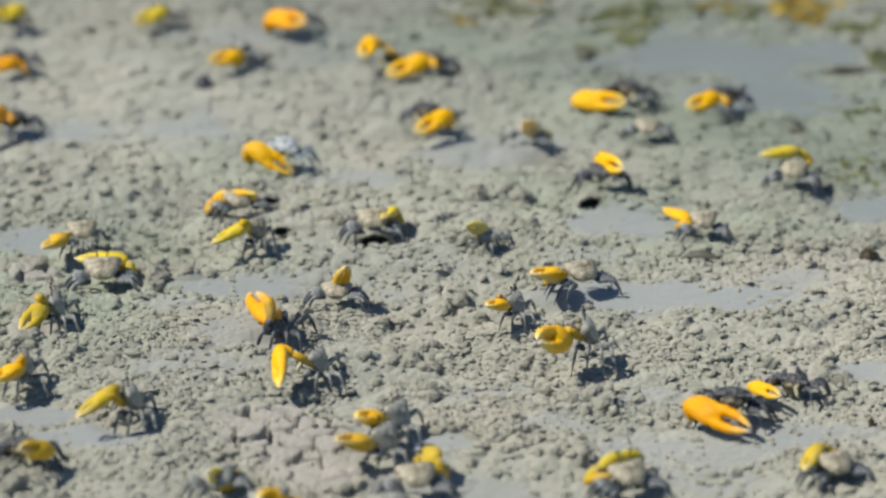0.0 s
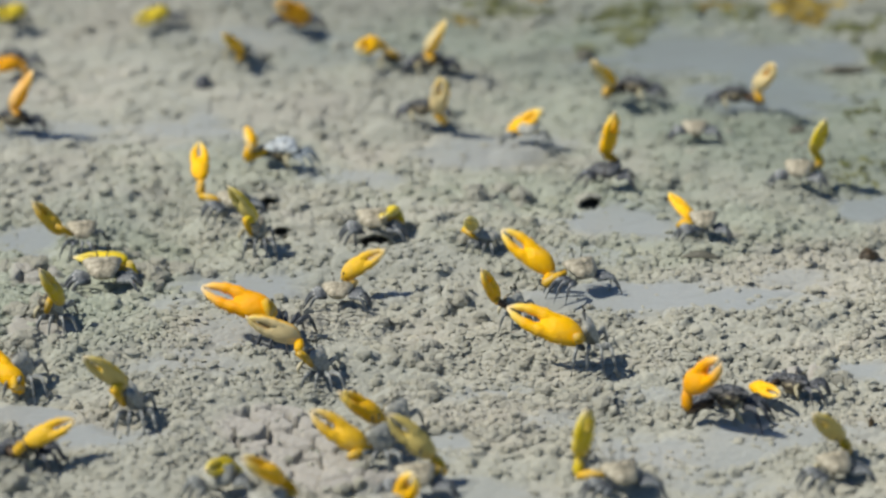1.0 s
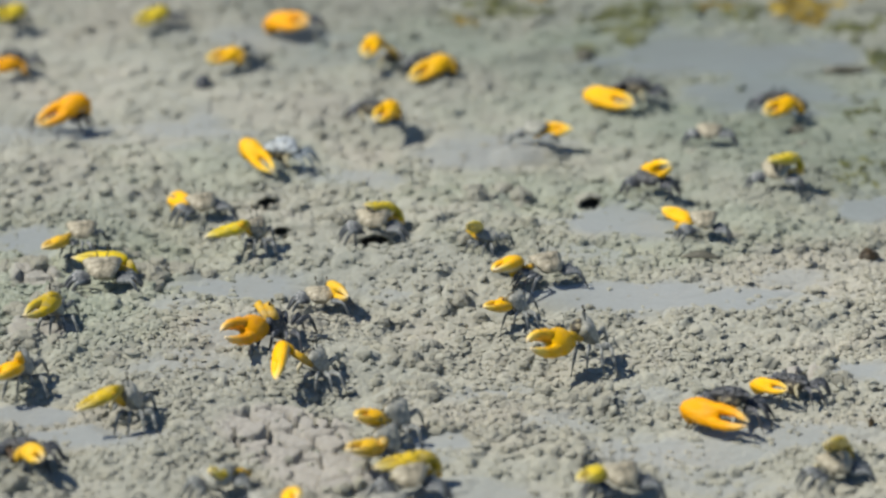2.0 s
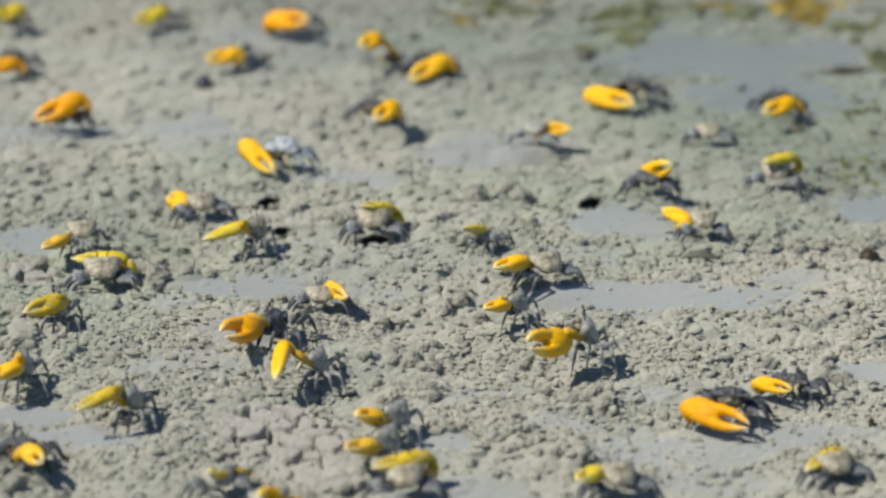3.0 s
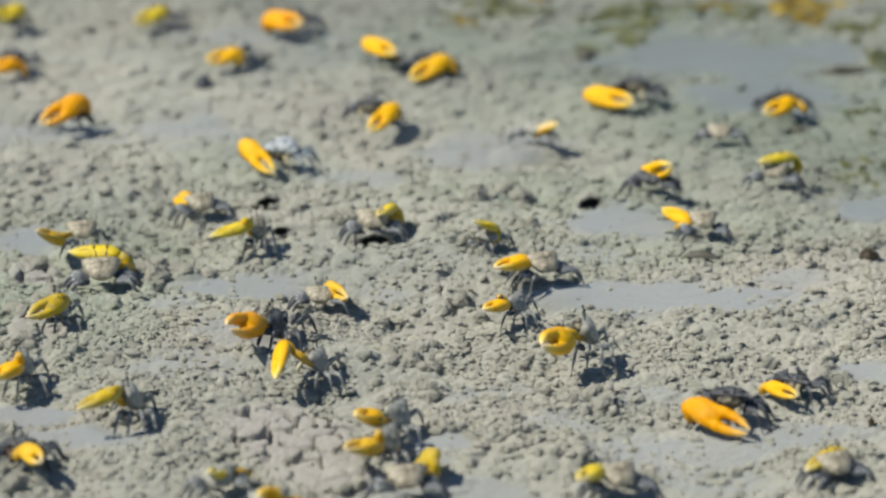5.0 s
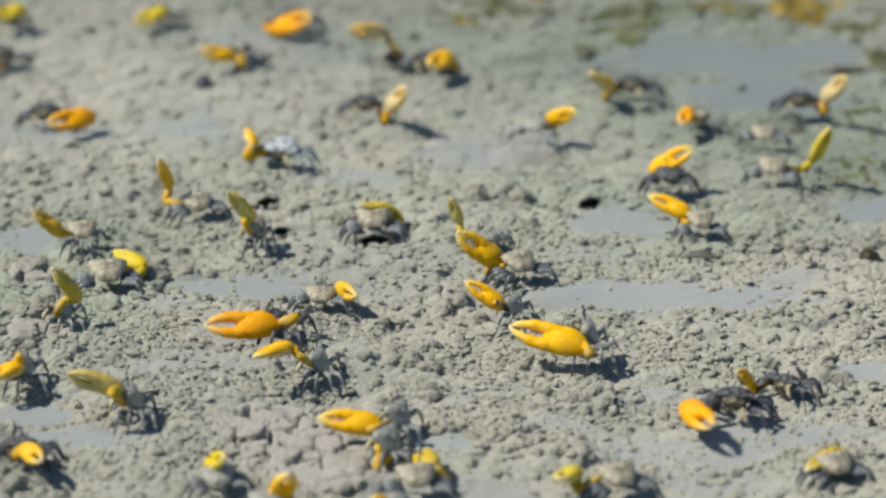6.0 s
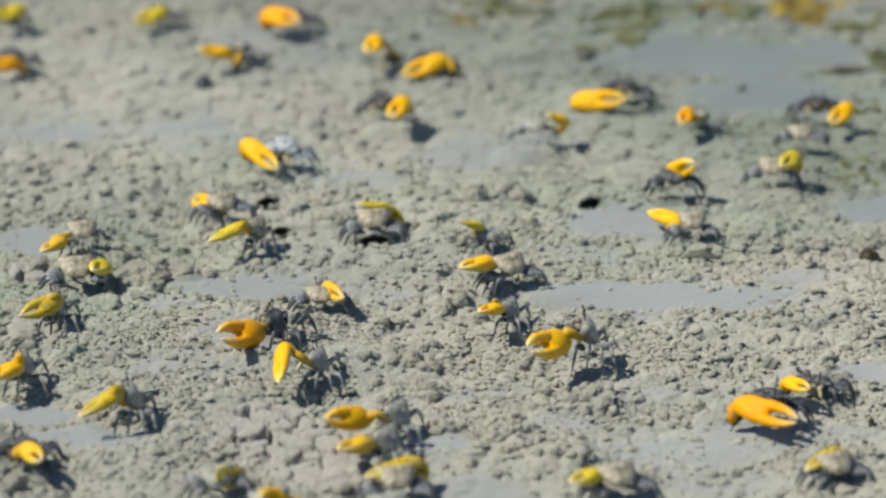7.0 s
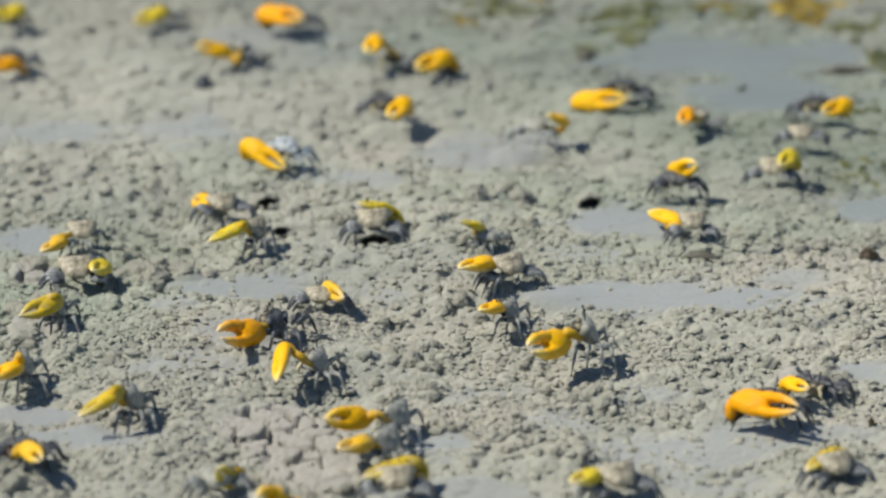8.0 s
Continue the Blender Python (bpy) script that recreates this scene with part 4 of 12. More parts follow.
def motions():
    snap(crab_aa, [(0, 4), (0.4, 2), (0.9, 0), (1.4, 1), (1.7, 7), (4.7, 7), (5.3, 2), (5.8, -1), (6.1, -1), (6.5, 7), (8, 7)])
    snap(crab_ae, [(0, 2), (0.7, 0), (1.0, -1), (1.4, 2), (1.7, 7), (4.2, 7), (4.7, 1), (5.5, -1), (6.1, -1), (6.5, 6), (8, 6)])
    walk(crab_a[2], [(0, pose(0.3, 0.22, 0.44, 0.6, -8.6, 173.5)), (8, pose(0.3, 0.22, 0.44, 0.6, -8.6, 173.5))])
    walk(crab_a[3], [(0, pose(-0.29, 0.29, 0.53, 0.6, -13.6, -177)), (8, pose(-0.29, 0.29, 0.53, 0.6, -13.6, -177))])
    walk(crab_a[4], [(0, pose(-0.76, 0.26, 0.64, 132.9, 4.2, 49.3)), (8, pose(-0.76, 0.26, 0.64, 132.9, 4.2, 49.3))])
    walk(crab_b[2], [(0, pose(0.3, 0.22, 0.44, 0.8, 2.7, 141.8)), (8, pose(0.3, 0.22, 0.44, 0.8, 2.7, 141.8))])
    walk(crab_b[3], [(0, pose(-0.17, 0.59, 0.41, -0.4, -27.6, -110.7)), (8, pose(-0.17, 0.59, 0.41, -0.4, -27.6, -110.7))])
    walk(crab_b[4], [(0, pose(-0.3, 0.24, 0.61, 131.5, 10.3, 51.3)), (8, pose(-0.3, 0.24, 0.61, 131.5, 10.3, 51.3))])
    walk(crab_c[2], [(0, pose(0.3, 0.22, 0.44, -0.1, 35.2, 39.6)), (0.2, pose(0.3, 0.22, 0.44, -0.1, 27.5, 39.9)), (0.5, pose(0.3, 0.22, 0.44, -0.4, -19.8, 20.6)), (0.7, pose(0.3, 0.22, 0.44, -0.2, -10.5, 27.6)), (0.85, pose(0.3, 0.22, 0.44, -4.2, -2, 85.6)), (1, pose(0.3, 0.22, 0.44, 0.8, 5.8, 143.3)), (1.1, pose(0.3, 0.22, 0.44, 5.2, 14.6, 86.5)), (1.2, pose(0.3, 0.22, 0.44, -0.3, 22.9, 27.2)), (1.5, pose(0.3, 0.22, 0.44, -0.3, 45.9, 30.5)), (3, pose(0.3, 0.22, 0.44, -0.1, 43.2, 38.2)), (4, pose(0.3, 0.22, 0.44, -0.1, 40.6, 39.3)), (4.5, pose(0.3, 0.22, 0.44, -0.1, 36.4, 40.7)), (5, pose(0.3, 0.22, 0.44, -0.1, 36.4, 40.7)), (5.35, pose(0.3, 0.22, 0.44, -0.4, -19.8, 20.6)), (5.55, pose(0.3, 0.22, 0.44, -0.2, -10.5, 27.6)), (5.67, pose(0.3, 0.22, 0.44, -3.1, -4, 84.3)), (5.8, pose(0.3, 0.22, 0.44, 0.8, 1.9, 140.5)), (5.9, pose(0.3, 0.22, 0.44, 6.3, 12.2, 79.7)), (6, pose(0.3, 0.22, 0.44, -0.4, 21.8, 16.3)), (6.5, pose(0.3, 0.22, 0.44, -0.1, 25.7, 39.5)), (7, pose(0.3, 0.22, 0.44, -0.1, 23.9, 39.1)), (8, pose(0.3, 0.22, 0.44, -0.1, 17, 36.5))])
    walk(crab_c[3], [(0, pose(0.68, 0.53, 0.09, 0.4, -83, 47.7)), (0.2, pose(0.71, 0.56, 0.16, -2.3, -76.1, 2.6)), (0.5, pose(0.83, 0.42, 0.64, -0.5, -30, 15.8)), (0.7, pose(0.82, 0.49, 0.55, -1.5, -64.2, -8.1)), (0.85, pose(0.32, 0.54, 0.46, 16.7, -44.6, -87)), (1, pose(-0.18, 0.58, 0.38, 0.1, -27, -140.9)), (1.1, pose(0.31, 0.52, 0.29, 5.1, -11, -173.5)), (1.2, pose(0.79, 0.47, 0.21, 0.8, 5.1, 155.8)), (1.35, pose(0.73, 0.45, 0.11, -11.3, -29.8, 129.5)), (1.5, pose(0.66, 0.43, 0.01, 1.4, -65.7, 90.6)), (3, pose(0.64, 0.49, 0.03, 0.3, -69, 51.3)), (4, pose(0.65, 0.51, 0.05, 0, -72.8, 45.8)), (4.5, pose(0.67, 0.53, 0.08, -0.8, -71.1, 26.3)), (5, pose(0.67, 0.53, 0.08, -0.8, -71.1, 26.3)), (5.35, pose(0.83, 0.42, 0.64, -0.5, -30, 15.8)), (5.55, pose(0.82, 0.49, 0.55, -1.5, -64.2, -8.1)), (5.67, pose(0.33, 0.55, 0.48, 15.3, -45.1, -82.5)), (5.8, pose(-0.16, 0.6, 0.42, 0, -27.6, -133.7)), (5.9, pose(0.34, 0.49, 0.32, 7.7, -10.6, 179.8)), (6, pose(0.83, 0.38, 0.22, 0.8, 6.6, 136)), (6.17, pose(0.8, 0.44, 0.2, -21.8, -13.3, 100)), (6.33, pose(0.76, 0.5, 0.19, -30.3, -42.4, 66.7)), (6.5, pose(0.72, 0.56, 0.18, -1.4, -68.4, 4.9)), (7, pose(0.73, 0.57, 0.2, -2.2, -73.8, -2.7)), (8, pose(0.76, 0.56, 0.26, -1.1, -60.3, 2.9))])
    walk(crab_c[4], [(0, pose(0.71, 0.57, 0.51, 52.2, -7.1, 149.6)), (0.2, pose(0.81, 0.57, 0.57, 52.4, -6.9, 150.5)), (0.5, pose(1.2, 0.53, 0.87, 54.3, 4.7, 175)), (0.7, pose(1, 0.47, 0.93, 54.3, 4.7, 175)), (0.8, pose(0.51, 0.43, 0.81, 11.8, 28.9, 132.8)), (0.9, pose(0.02, 0.38, 0.69, -37, 15.1, 84.3)), (1, pose(-0.47, 0.34, 0.57, -64.4, -23.6, 57.3)), (1.07, pose(-0.18, 0.44, 0.44, -24.1, 4.9, 86)), (1.13, pose(0.12, 0.54, 0.3, 24.5, 4.8, 126)), (1.2, pose(0.41, 0.64, 0.17, 64.7, -23.7, 154.5)), (1.5, pose(0.66, 0.6, 0.39, 56.3, -12.7, 151.7)), (3, pose(0.74, 0.61, 0.42, 56.4, -11.1, 157.5)), (4, pose(0.74, 0.6, 0.45, 53.6, -9.9, 148.3)), (4.5, pose(0.79, 0.59, 0.48, 51.9, -7.6, 147.9)), (5, pose(0.79, 0.59, 0.48, 51.9, -7.6, 147.9)), (5.35, pose(1.2, 0.53, 0.87, 54.3, 4.7, 175)), (5.55, pose(1, 0.47, 0.93, 54.3, 4.7, 175)), (5.63, pose(0.53, 0.42, 0.82, 7.6, 25.2, 134.9)), (5.72, pose(0.05, 0.38, 0.72, -41.1, 8.8, 92.4)), (5.8, pose(-0.42, 0.33, 0.61, -72.7, -29.8, 71.5)), (5.87, pose(-0.1, 0.44, 0.47, -126.9, -63.7, 79.2)), (5.93, pose(0.22, 0.55, 0.32, 115, -59.9, 155.9)), (6, pose(0.53, 0.67, 0.17, 66, -25.6, 156.9)), (6.5, pose(0.87, 0.58, 0.57, 53.4, -7.6, 152.5)), (7, pose(0.84, 0.56, 0.6, 49.9, -5.6, 145.9)), (8, pose(0.97, 0.57, 0.63, 53.7, -3.9, 160.6))])
    walk(crab_d[2], [(0, pose(-0.3, 0.22, 0.52, 0.9, 32.1, 127.3)), (0.2, pose(-0.3, 0.22, 0.52, 1, 34.4, 131.1)), (0.5, pose(-0.3, 0.22, 0.52, 0.8, 16.8, 127.9)), (0.7, pose(-0.3, 0.22, 0.52, 0.8, -16.5, 143.3)), (1, pose(-0.3, 0.22, 0.52, 0.8, 9, 148.2)), (1.2, pose(-0.3, 0.22, 0.52, 0.8, 17.3, 143.4)), (1.5, pose(-0.3, 0.22, 0.52, 0.9, 21.8, 145.2)), (4.5, pose(-0.3, 0.22, 0.52, 0.9, 27.2, 140.1)), (5, pose(-0.3, 0.22, 0.52, 0.9, 27.2, 140.1)), (5.35, pose(-0.3, 0.22, 0.52, 0.8, 16.8, 127.9)), (5.55, pose(-0.3, 0.22, 0.52, 0.8, -16.5, 143.3)), (5.8, pose(-0.3, 0.22, 0.52, 0.9, 32.4, 134.6)), (6, pose(-0.3, 0.22, 0.52, 0.9, 34.5, 162.5)), (6.5, pose(-0.3, 0.22, 0.52, 0.9, 31.7, 152)), (8, pose(-0.3, 0.22, 0.52, 0.9, 25.9, 137.9))])
    walk(crab_d[3], [(0, pose(-0.61, 0.62, 0.2, -0.8, -37.7, -86.6)), (0.2, pose(-0.63, 0.59, 0.18, -1, -47.4, -76.9)), (0.5, pose(-0.65, 0.67, 0.35, -0.9, -40.8, -14.3)), (0.7, pose(-0.76, 0.56, 0.69, -0.8, -13, -38.7)), (1, pose(-0.8, 0.53, 0.43, -0.9, -27.7, -40.1)), (1.2, pose(-0.76, 0.56, 0.34, -1, -35.9, -43.2)), (1.5, pose(-0.76, 0.54, 0.3, -1, -38, -52.8)), (4.5, pose(-0.71, 0.56, 0.25, -1, -41.3, -63.3)), (5, pose(-0.71, 0.56, 0.25, -1, -41.3, -63.3)), (5.35, pose(-0.65, 0.67, 0.35, -0.9, -40.8, -14.3)), (5.55, pose(-0.76, 0.56, 0.69, -0.8, -13, -38.7)), (5.8, pose(-0.66, 0.58, 0.2, -1.1, -47.2, -69.4)), (5.9, pose(-0.71, 0.47, 0.19, -4.1, -41.2, -18.8)), (6, pose(-0.77, 0.37, 0.18, -0.3, -35.6, 27.2)), (6.5, pose(-0.75, 0.46, 0.2, -0.5, -37, 18)), (8, pose(-0.7, 0.58, 0.26, -0.7, -39.2, 5.4))])
    walk(crab_d[4], [(0, pose(-0.59, 0.29, 0.46, 128.6, -1.7, 94.3)), (0.2, pose(-0.56, 0.32, 0.49, 127, -4.9, 94)), (0.5, pose(-0.35, 0.59, 0.62, 119.1, -18.4, 89.5)), (0.7, pose(-0.44, 0.31, 0.79, 124.1, -7, 57.5)), (1, pose(-0.52, 0.29, 0.62, 132.4, -35, 117.5)), (1.2, pose(-0.51, 0.33, 0.59, 129.6, -36.6, 116.7)), (1.5, pose(-0.56, 0.27, 0.56, 127.8, 2.5, 86.4)), (4.5, pose(-0.57, 0.28, 0.52, 127.5, 3.1, 84.5)), (5, pose(-0.57, 0.28, 0.52, 127.5, 3.1, 84.5)), (5.35, pose(-0.35, 0.59, 0.62, 119.1, -18.4, 89.5)), (5.55, pose(-0.44, 0.31, 0.79, 124.1, -7, 57.5)), (5.8, pose(-0.56, 0.31, 0.51, 147.5, -26.7, 98.2)), (6, pose(-0.47, 0.52, 0.42, 120, -17, 90.3)), (6.5, pose(-0.43, 0.56, 0.46, 156.5, -15.2, 95.6)), (8, pose(-0.38, 0.61, 0.52, 118.6, -19.4, 87.1))])
    walk(crab_e[0], [(0, pose(-0.1975, 1.6593, 0, 0, 0, 150)), (4.7, pose(-0.1973, 1.6575, 0, 0, 0, 150)), (4.95, pose(-0.1973, 1.6575, 0, 0, 0, 150)), (5.8, pose(-0.2022, 1.6637, 0, 0, 0, 150)), (6, pose(-0.2033, 1.6637, 0, 0, 0, 150)), (6.5, pose(-0.1981, 1.6593, 0, 0, 0, 150)), (8, pose(-0.1981, 1.6593, 0, 0, 0, 150))])
    stride(crab_e[1], [(4.95, 5.8), (6, 6.5)])
    walk(crab_e[2], [(0, pose(-0.3, 0.22, 0.44, 1, 39.3, 150.3)), (4.5, pose(-0.3, 0.22, 0.44, 1, 39.5, 150.6)), (5, pose(-0.3, 0.22, 0.44, 1.1, 42.7, 150.8)), (5.35, pose(-0.3, 0.22, 0.44, 1, 39.5, 150.3)), (5.55, pose(-0.3, 0.22, 0.44, 1, 39.5, 150.3)), (5.8, pose(-0.3, 0.22, 0.44, 0.8, 25.8, 112.1)), (6, pose(-0.3, 0.22, 0.44, 0.8, 25.6, 110.4)), (6.5, pose(-0.3, 0.22, 0.44, 1.2, 49.1, 154.2)), (8, pose(-0.3, 0.22, 0.44, 1.2, 49.1, 154.2))])
    walk(crab_e[3], [(0, pose(-0.7, 0.45, 0.06, -1.1, -56.6, -1.4)), (4.5, pose(-0.7, 0.45, 0.06, -1.1, -56.6, -0.6)), (5, pose(-0.68, 0.44, 0.03, -1.2, -62, 0.9)), (5.35, pose(-0.7, 0.45, 0.06, -1.1, -56.9, -1.4)), (5.55, pose(-0.7, 0.45, 0.06, -1.1, -57, -1.4)), (5.8, pose(-0.5, 0.72, 0.18, -0.7, -20.9, -5)), (6, pose(-0.49, 0.73, 0.18, -0.7, -20.7, -4.6)), (6.5, pose(-0.65, 0.39, -0.01, -1, -68.6, 17.6)), (8, pose(-0.65, 0.39, -0.01, -1, -68.6, 17.6))])
    walk(crab_e[4], [(0, pose(-0.47, 0.44, 0.41, 127, -1.6, 58.7)), (4.5, pose(-0.47, 0.44, 0.41, 127, -1.7, 58.8)), (5, pose(-0.49, 0.44, 0.4, 127, -1.7, 58.8)), (5.35, pose(-0.47, 0.44, 0.41, 127, -1.6, 58.6)), (5.55, pose(-0.47, 0.44, 0.41, 127, -1.6, 58.5)), (5.67, pose(-0.29, 0.57, 0.37, 114.6, -30.4, 43.6)), (5.8, pose(-0.11, 0.69, 0.33, 108, -61.3, 30)), (6, pose(-0.1, 0.7, 0.33, 84.6, -48.6, 73.4)), (6.5, pose(-0.51, 0.44, 0.38, 126.2, -6.6, 64.1)), (8, pose(-0.51, 0.44, 0.38, 126.2, -6.6, 64.1))])
    walk(crab_h[0], [(0, pose(-0.1885, 1.5631, 0, 0, 0, 175)), (1, pose(-0.1879, 1.5647, 0, 0, 0, 175)), (1.2, pose(-0.1854, 1.5647, 0, 0, 0, 175)), (1.5, pose(-0.1692, 1.5686, 0, 0, 0, 175)), (4.5, pose(-0.1674, 1.5686, 0, 0, 0, 175)), (4.95, pose(-0.168, 1.5702, 0, 0, 0, 175)), (5.8, pose(-0.1714, 1.5791, 0, 0, 0, 175)), (6, pose(-0.1745, 1.5726, 0, 0, 0, 175)), (6.2, pose(-0.1832, 1.5599, 0, 0, 0, 175)), (6.4, pose(-0.2077, 1.5473, 0, 0, 0, 175)), (8, pose(-0.2114, 1.5473, 0, 0, 0, 175))])
    stride(crab_h[1], [(1.2, 1.5), (4.95, 5.8), (5.8, 6), (6, 6.2), (6.2, 6.4), (6.4, 8)])
    walk(crab_h[2], [(0, pose(-0.3, 0.22, 0.44, 0.4, -12.7, 74.9)), (0.2, pose(-0.3, 0.22, 0.44, 0.4, -19.9, 73.9)), (0.5, pose(-0.3, 0.22, 0.44, 0.7, -37.3, 86.6)), (0.7, pose(-0.3, 0.22, 0.44, 0.5, -28.4, 80.7)), (1, pose(-0.3, 0.22, 0.44, 0.6, -29, 85.7)), (1.2, pose(-0.3, 0.22, 0.44, 0.5, -27, 79.1)), (1.35, pose(-0.3, 0.22, 0.44, -1.7, -20.5, 117.4)), (1.5, pose(-0.3, 0.22, 0.44, 0.8, -14.2, 154.2)), (3, pose(-0.3, 0.22, 0.44, 0.8, -20.9, 152.6)), (4, pose(-0.3, 0.22, 0.44, 0.9, -28.3, 146.5)), (4.5, pose(-0.3, 0.22, 0.44, 0.8, -18.7, 151.6)), (5, pose(-0.3, 0.22, 0.44, 0.8, -13.9, 151.7)), (5.35, pose(-0.3, 0.22, 0.44, 0.7, -37.4, 85.5)), (5.55, pose(-0.3, 0.22, 0.44, 0.5, -28.5, 79.8)), (5.67, pose(-0.3, 0.22, 0.44, -5.1, -12.7, 120.2)), (5.8, pose(-0.3, 0.22, 0.44, 0.7, 2.9, 158.1)), (6, pose(-0.3, 0.22, 0.44, 0.7, 1.3, 165.9)), (6.2, pose(-0.3, 0.22, 0.44, 0.9, 26.9, 140.3)), (6.4, pose(-0.3, 0.22, 0.44, 1.1, 42.8, 135.1)), (8, pose(-0.3, 0.22, 0.44, 1.1, 42.7, 135))])
    walk(crab_h[3], [(0, pose(-0.15, 0.79, 0.57, -0.8, -19.6, -56.1)), (0.2, pose(-0.14, 0.76, 0.64, -0.8, -18.2, -55.2)), (0.5, pose(-0.27, 0.7, 0.8, -0.8, -13.7, -51)), (0.7, pose(-0.21, 0.74, 0.73, -0.8, -14.4, -54.6)), (1, pose(-0.26, 0.74, 0.73, -0.8, -12.5, -54.9)), (1.2, pose(-0.2, 0.74, 0.71, -0.8, -15.1, -54.9)), (1.5, pose(-0.82, 0.47, 0.59, -1.6, -62.6, -68.2)), (3, pose(-0.8, 0.48, 0.65, -1.4, -55.6, -53.3)), (4, pose(-0.74, 0.51, 0.72, -1.1, -41.2, -42)), (4.5, pose(-0.8, 0.49, 0.63, -1.4, -54.4, -51.9)), (5, pose(-0.81, 0.5, 0.58, -1.4, -57.3, -56.2)), (5.35, pose(-0.26, 0.7, 0.8, -0.8, -14.1, -51)), (5.55, pose(-0.21, 0.74, 0.73, -0.8, -14.8, -54.5)), (5.67, pose(-0.53, 0.59, 0.57, -8.1, -28.2, -105.5)), (5.8, pose(-0.86, 0.44, 0.41, 0.5, -41.5, -164.1)), (6, pose(-0.88, 0.37, 0.43, 0.6, -7, 173.2)), (6.2, pose(-0.71, 0.56, 0.17, 0.5, -45.4, -158.5)), (6.4, pose(-0.61, 0.53, 0.03, 1.1, -75.8, -155.2)), (8, pose(-0.61, 0.53, 0.03, 1.1, -75.6, -155.2))])
    walk(crab_h[4], [(0, pose(0.07, 0.46, 0.71, 128.6, -9.1, 51.2)), (0.2, pose(0.08, 0.43, 0.78, 121.6, -17.1, 49.4)), (0.5, pose(-0.01, 0.38, 0.9, 61.9, -44.4, 75.6)), (0.7, pose(0.02, 0.41, 0.83, 86.6, -64.9, 78.1)), (1, pose(-0.02, 0.41, 0.82, 45.9, -50.7, 138.5)), (1.2, pose(0.03, 0.41, 0.82, 35.8, -41.7, 134.4)), (1.35, pose(-0.36, 0.35, 0.89, 105.4, -30.1, 64.5)), (1.5, pose(-0.75, 0.29, 0.96, 133.3, 19.2, 36.1)), (3, pose(-0.66, 0.29, 1, 132.5, 13.9, 36.5)), (4, pose(-0.51, 0.3, 1, 130.9, 16.9, 31.5)), (4.5, pose(-0.65, 0.3, 0.97, 138.6, 14.1, 48.4)), (5, pose(-0.69, 0.31, 0.94, 138.5, 14.1, 48.4)), (5.17, pose(-0.35, 0.34, 0.92, 107.1, -19, 49.9)), (5.35, pose(-0.01, 0.38, 0.91, 61.8, -44.6, 75.4)), (5.55, pose(0.03, 0.41, 0.83, 86.9, -65.3, 77.7)), (5.67, pose(-0.56, 0.38, 0.76, 120.3, -35.6, 59.5)), (5.8, pose(-1.16, 0.36, 0.69, 138.4, -4, 61.8)), (6, pose(-1.32, 0.42, 0.48, 130.1, -4, 46.8)), (6.2, pose(-0.99, 0.45, 0.47, 126.8, -6.4, 40.9)), (6.4, pose(-0.71, 0.49, 0.44, 126.7, -12.3, 52.7)), (8, pose(-0.71, 0.49, 0.44, 126.7, -12.3, 52.7))])
    walk(crab_f[2], [(0, pose(-0.3, 0.22, 0.44, -0.1, -38.2, 38.1)), (0.7, pose(-0.3, 0.22, 0.44, -0.1, -38.2, 38.1)), (1, pose(-0.3, 0.22, 0.44, 0.3, -32.9, 63.2)), (1.2, pose(-0.3, 0.22, 0.44, 0.3, -32.9, 63.2)), (1.5, pose(-0.3, 0.22, 0.44, -0.1, -39.7, 37.4)), (1.7, pose(-0.3, 0.22, 0.44, -0.1, -41, 37.6)), (3, pose(-0.3, 0.22, 0.44, 0.2, -44.8, 55)), (4, pose(-0.3, 0.22, 0.44, 0.1, -41.2, 49.6)), (4.5, pose(-0.3, 0.22, 0.44, -0.1, -24.9, 36.9)), (5, pose(-0.3, 0.22, 0.44, -0.1, -24.9, 36.9)), (5.35, pose(-0.3, 0.22, 0.44, -0.1, -38.2, 38.1)), (5.55, pose(-0.3, 0.22, 0.44, -0.1, -38.2, 38.1)), (5.8, pose(-0.3, 0.22, 0.44, 0.6, -51.8, 72.4)), (6, pose(-0.3, 0.22, 0.44, 0.5, -57.5, 64.2)), (6.5, pose(-0.3, 0.22, 0.44, 0.2, -41.5, 54.6)), (8, pose(-0.3, 0.22, 0.44, 0.2, -41.5, 54.6))])
    walk(crab_f[3], [(0, pose(0.07, 0.51, 0.81, -0.4, -40.3, 23.9)), (0.7, pose(0.07, 0.51, 0.81, -0.4, -40.3, 23.9)), (1, pose(-0.07, 0.67, 0.77, -0.9, -39.1, -12.7)), (1.2, pose(-0.07, 0.67, 0.77, -0.9, -39.1, -12.7)), (1.5, pose(0.07, 0.5, 0.82, -0.4, -41.5, 23.2)), (1.7, pose(0.06, 0.5, 0.83, -0.4, -42.7, 22.6)), (3, pose(-0.06, 0.57, 0.86, -0.9, -45.2, -5.6)), (4, pose(-0.01, 0.56, 0.84, -0.7, -44.2, 4)), (4.5, pose(0.14, 0.55, 0.69, -0.3, -27.7, 27.5)), (5, pose(0.14, 0.55, 0.69, -0.3, -27.7, 27.5)), (5.35, pose(0.07, 0.51, 0.81, -0.4, -40.3, 23.9)), (5.55, pose(0.07, 0.51, 0.81, -0.4, -40.3, 23.9)), (5.8, pose(-0.19, 0.57, 0.91, -1, -42.1, -24.8)), (6, pose(-0.16, 0.51, 0.95, -1.1, -48.1, -18.4)), (6.5, pose(-0.04, 0.59, 0.84, -0.8, -43.8, -3.6)), (8, pose(-0.04, 0.59, 0.84, -0.8, -43.8, -3.6))])
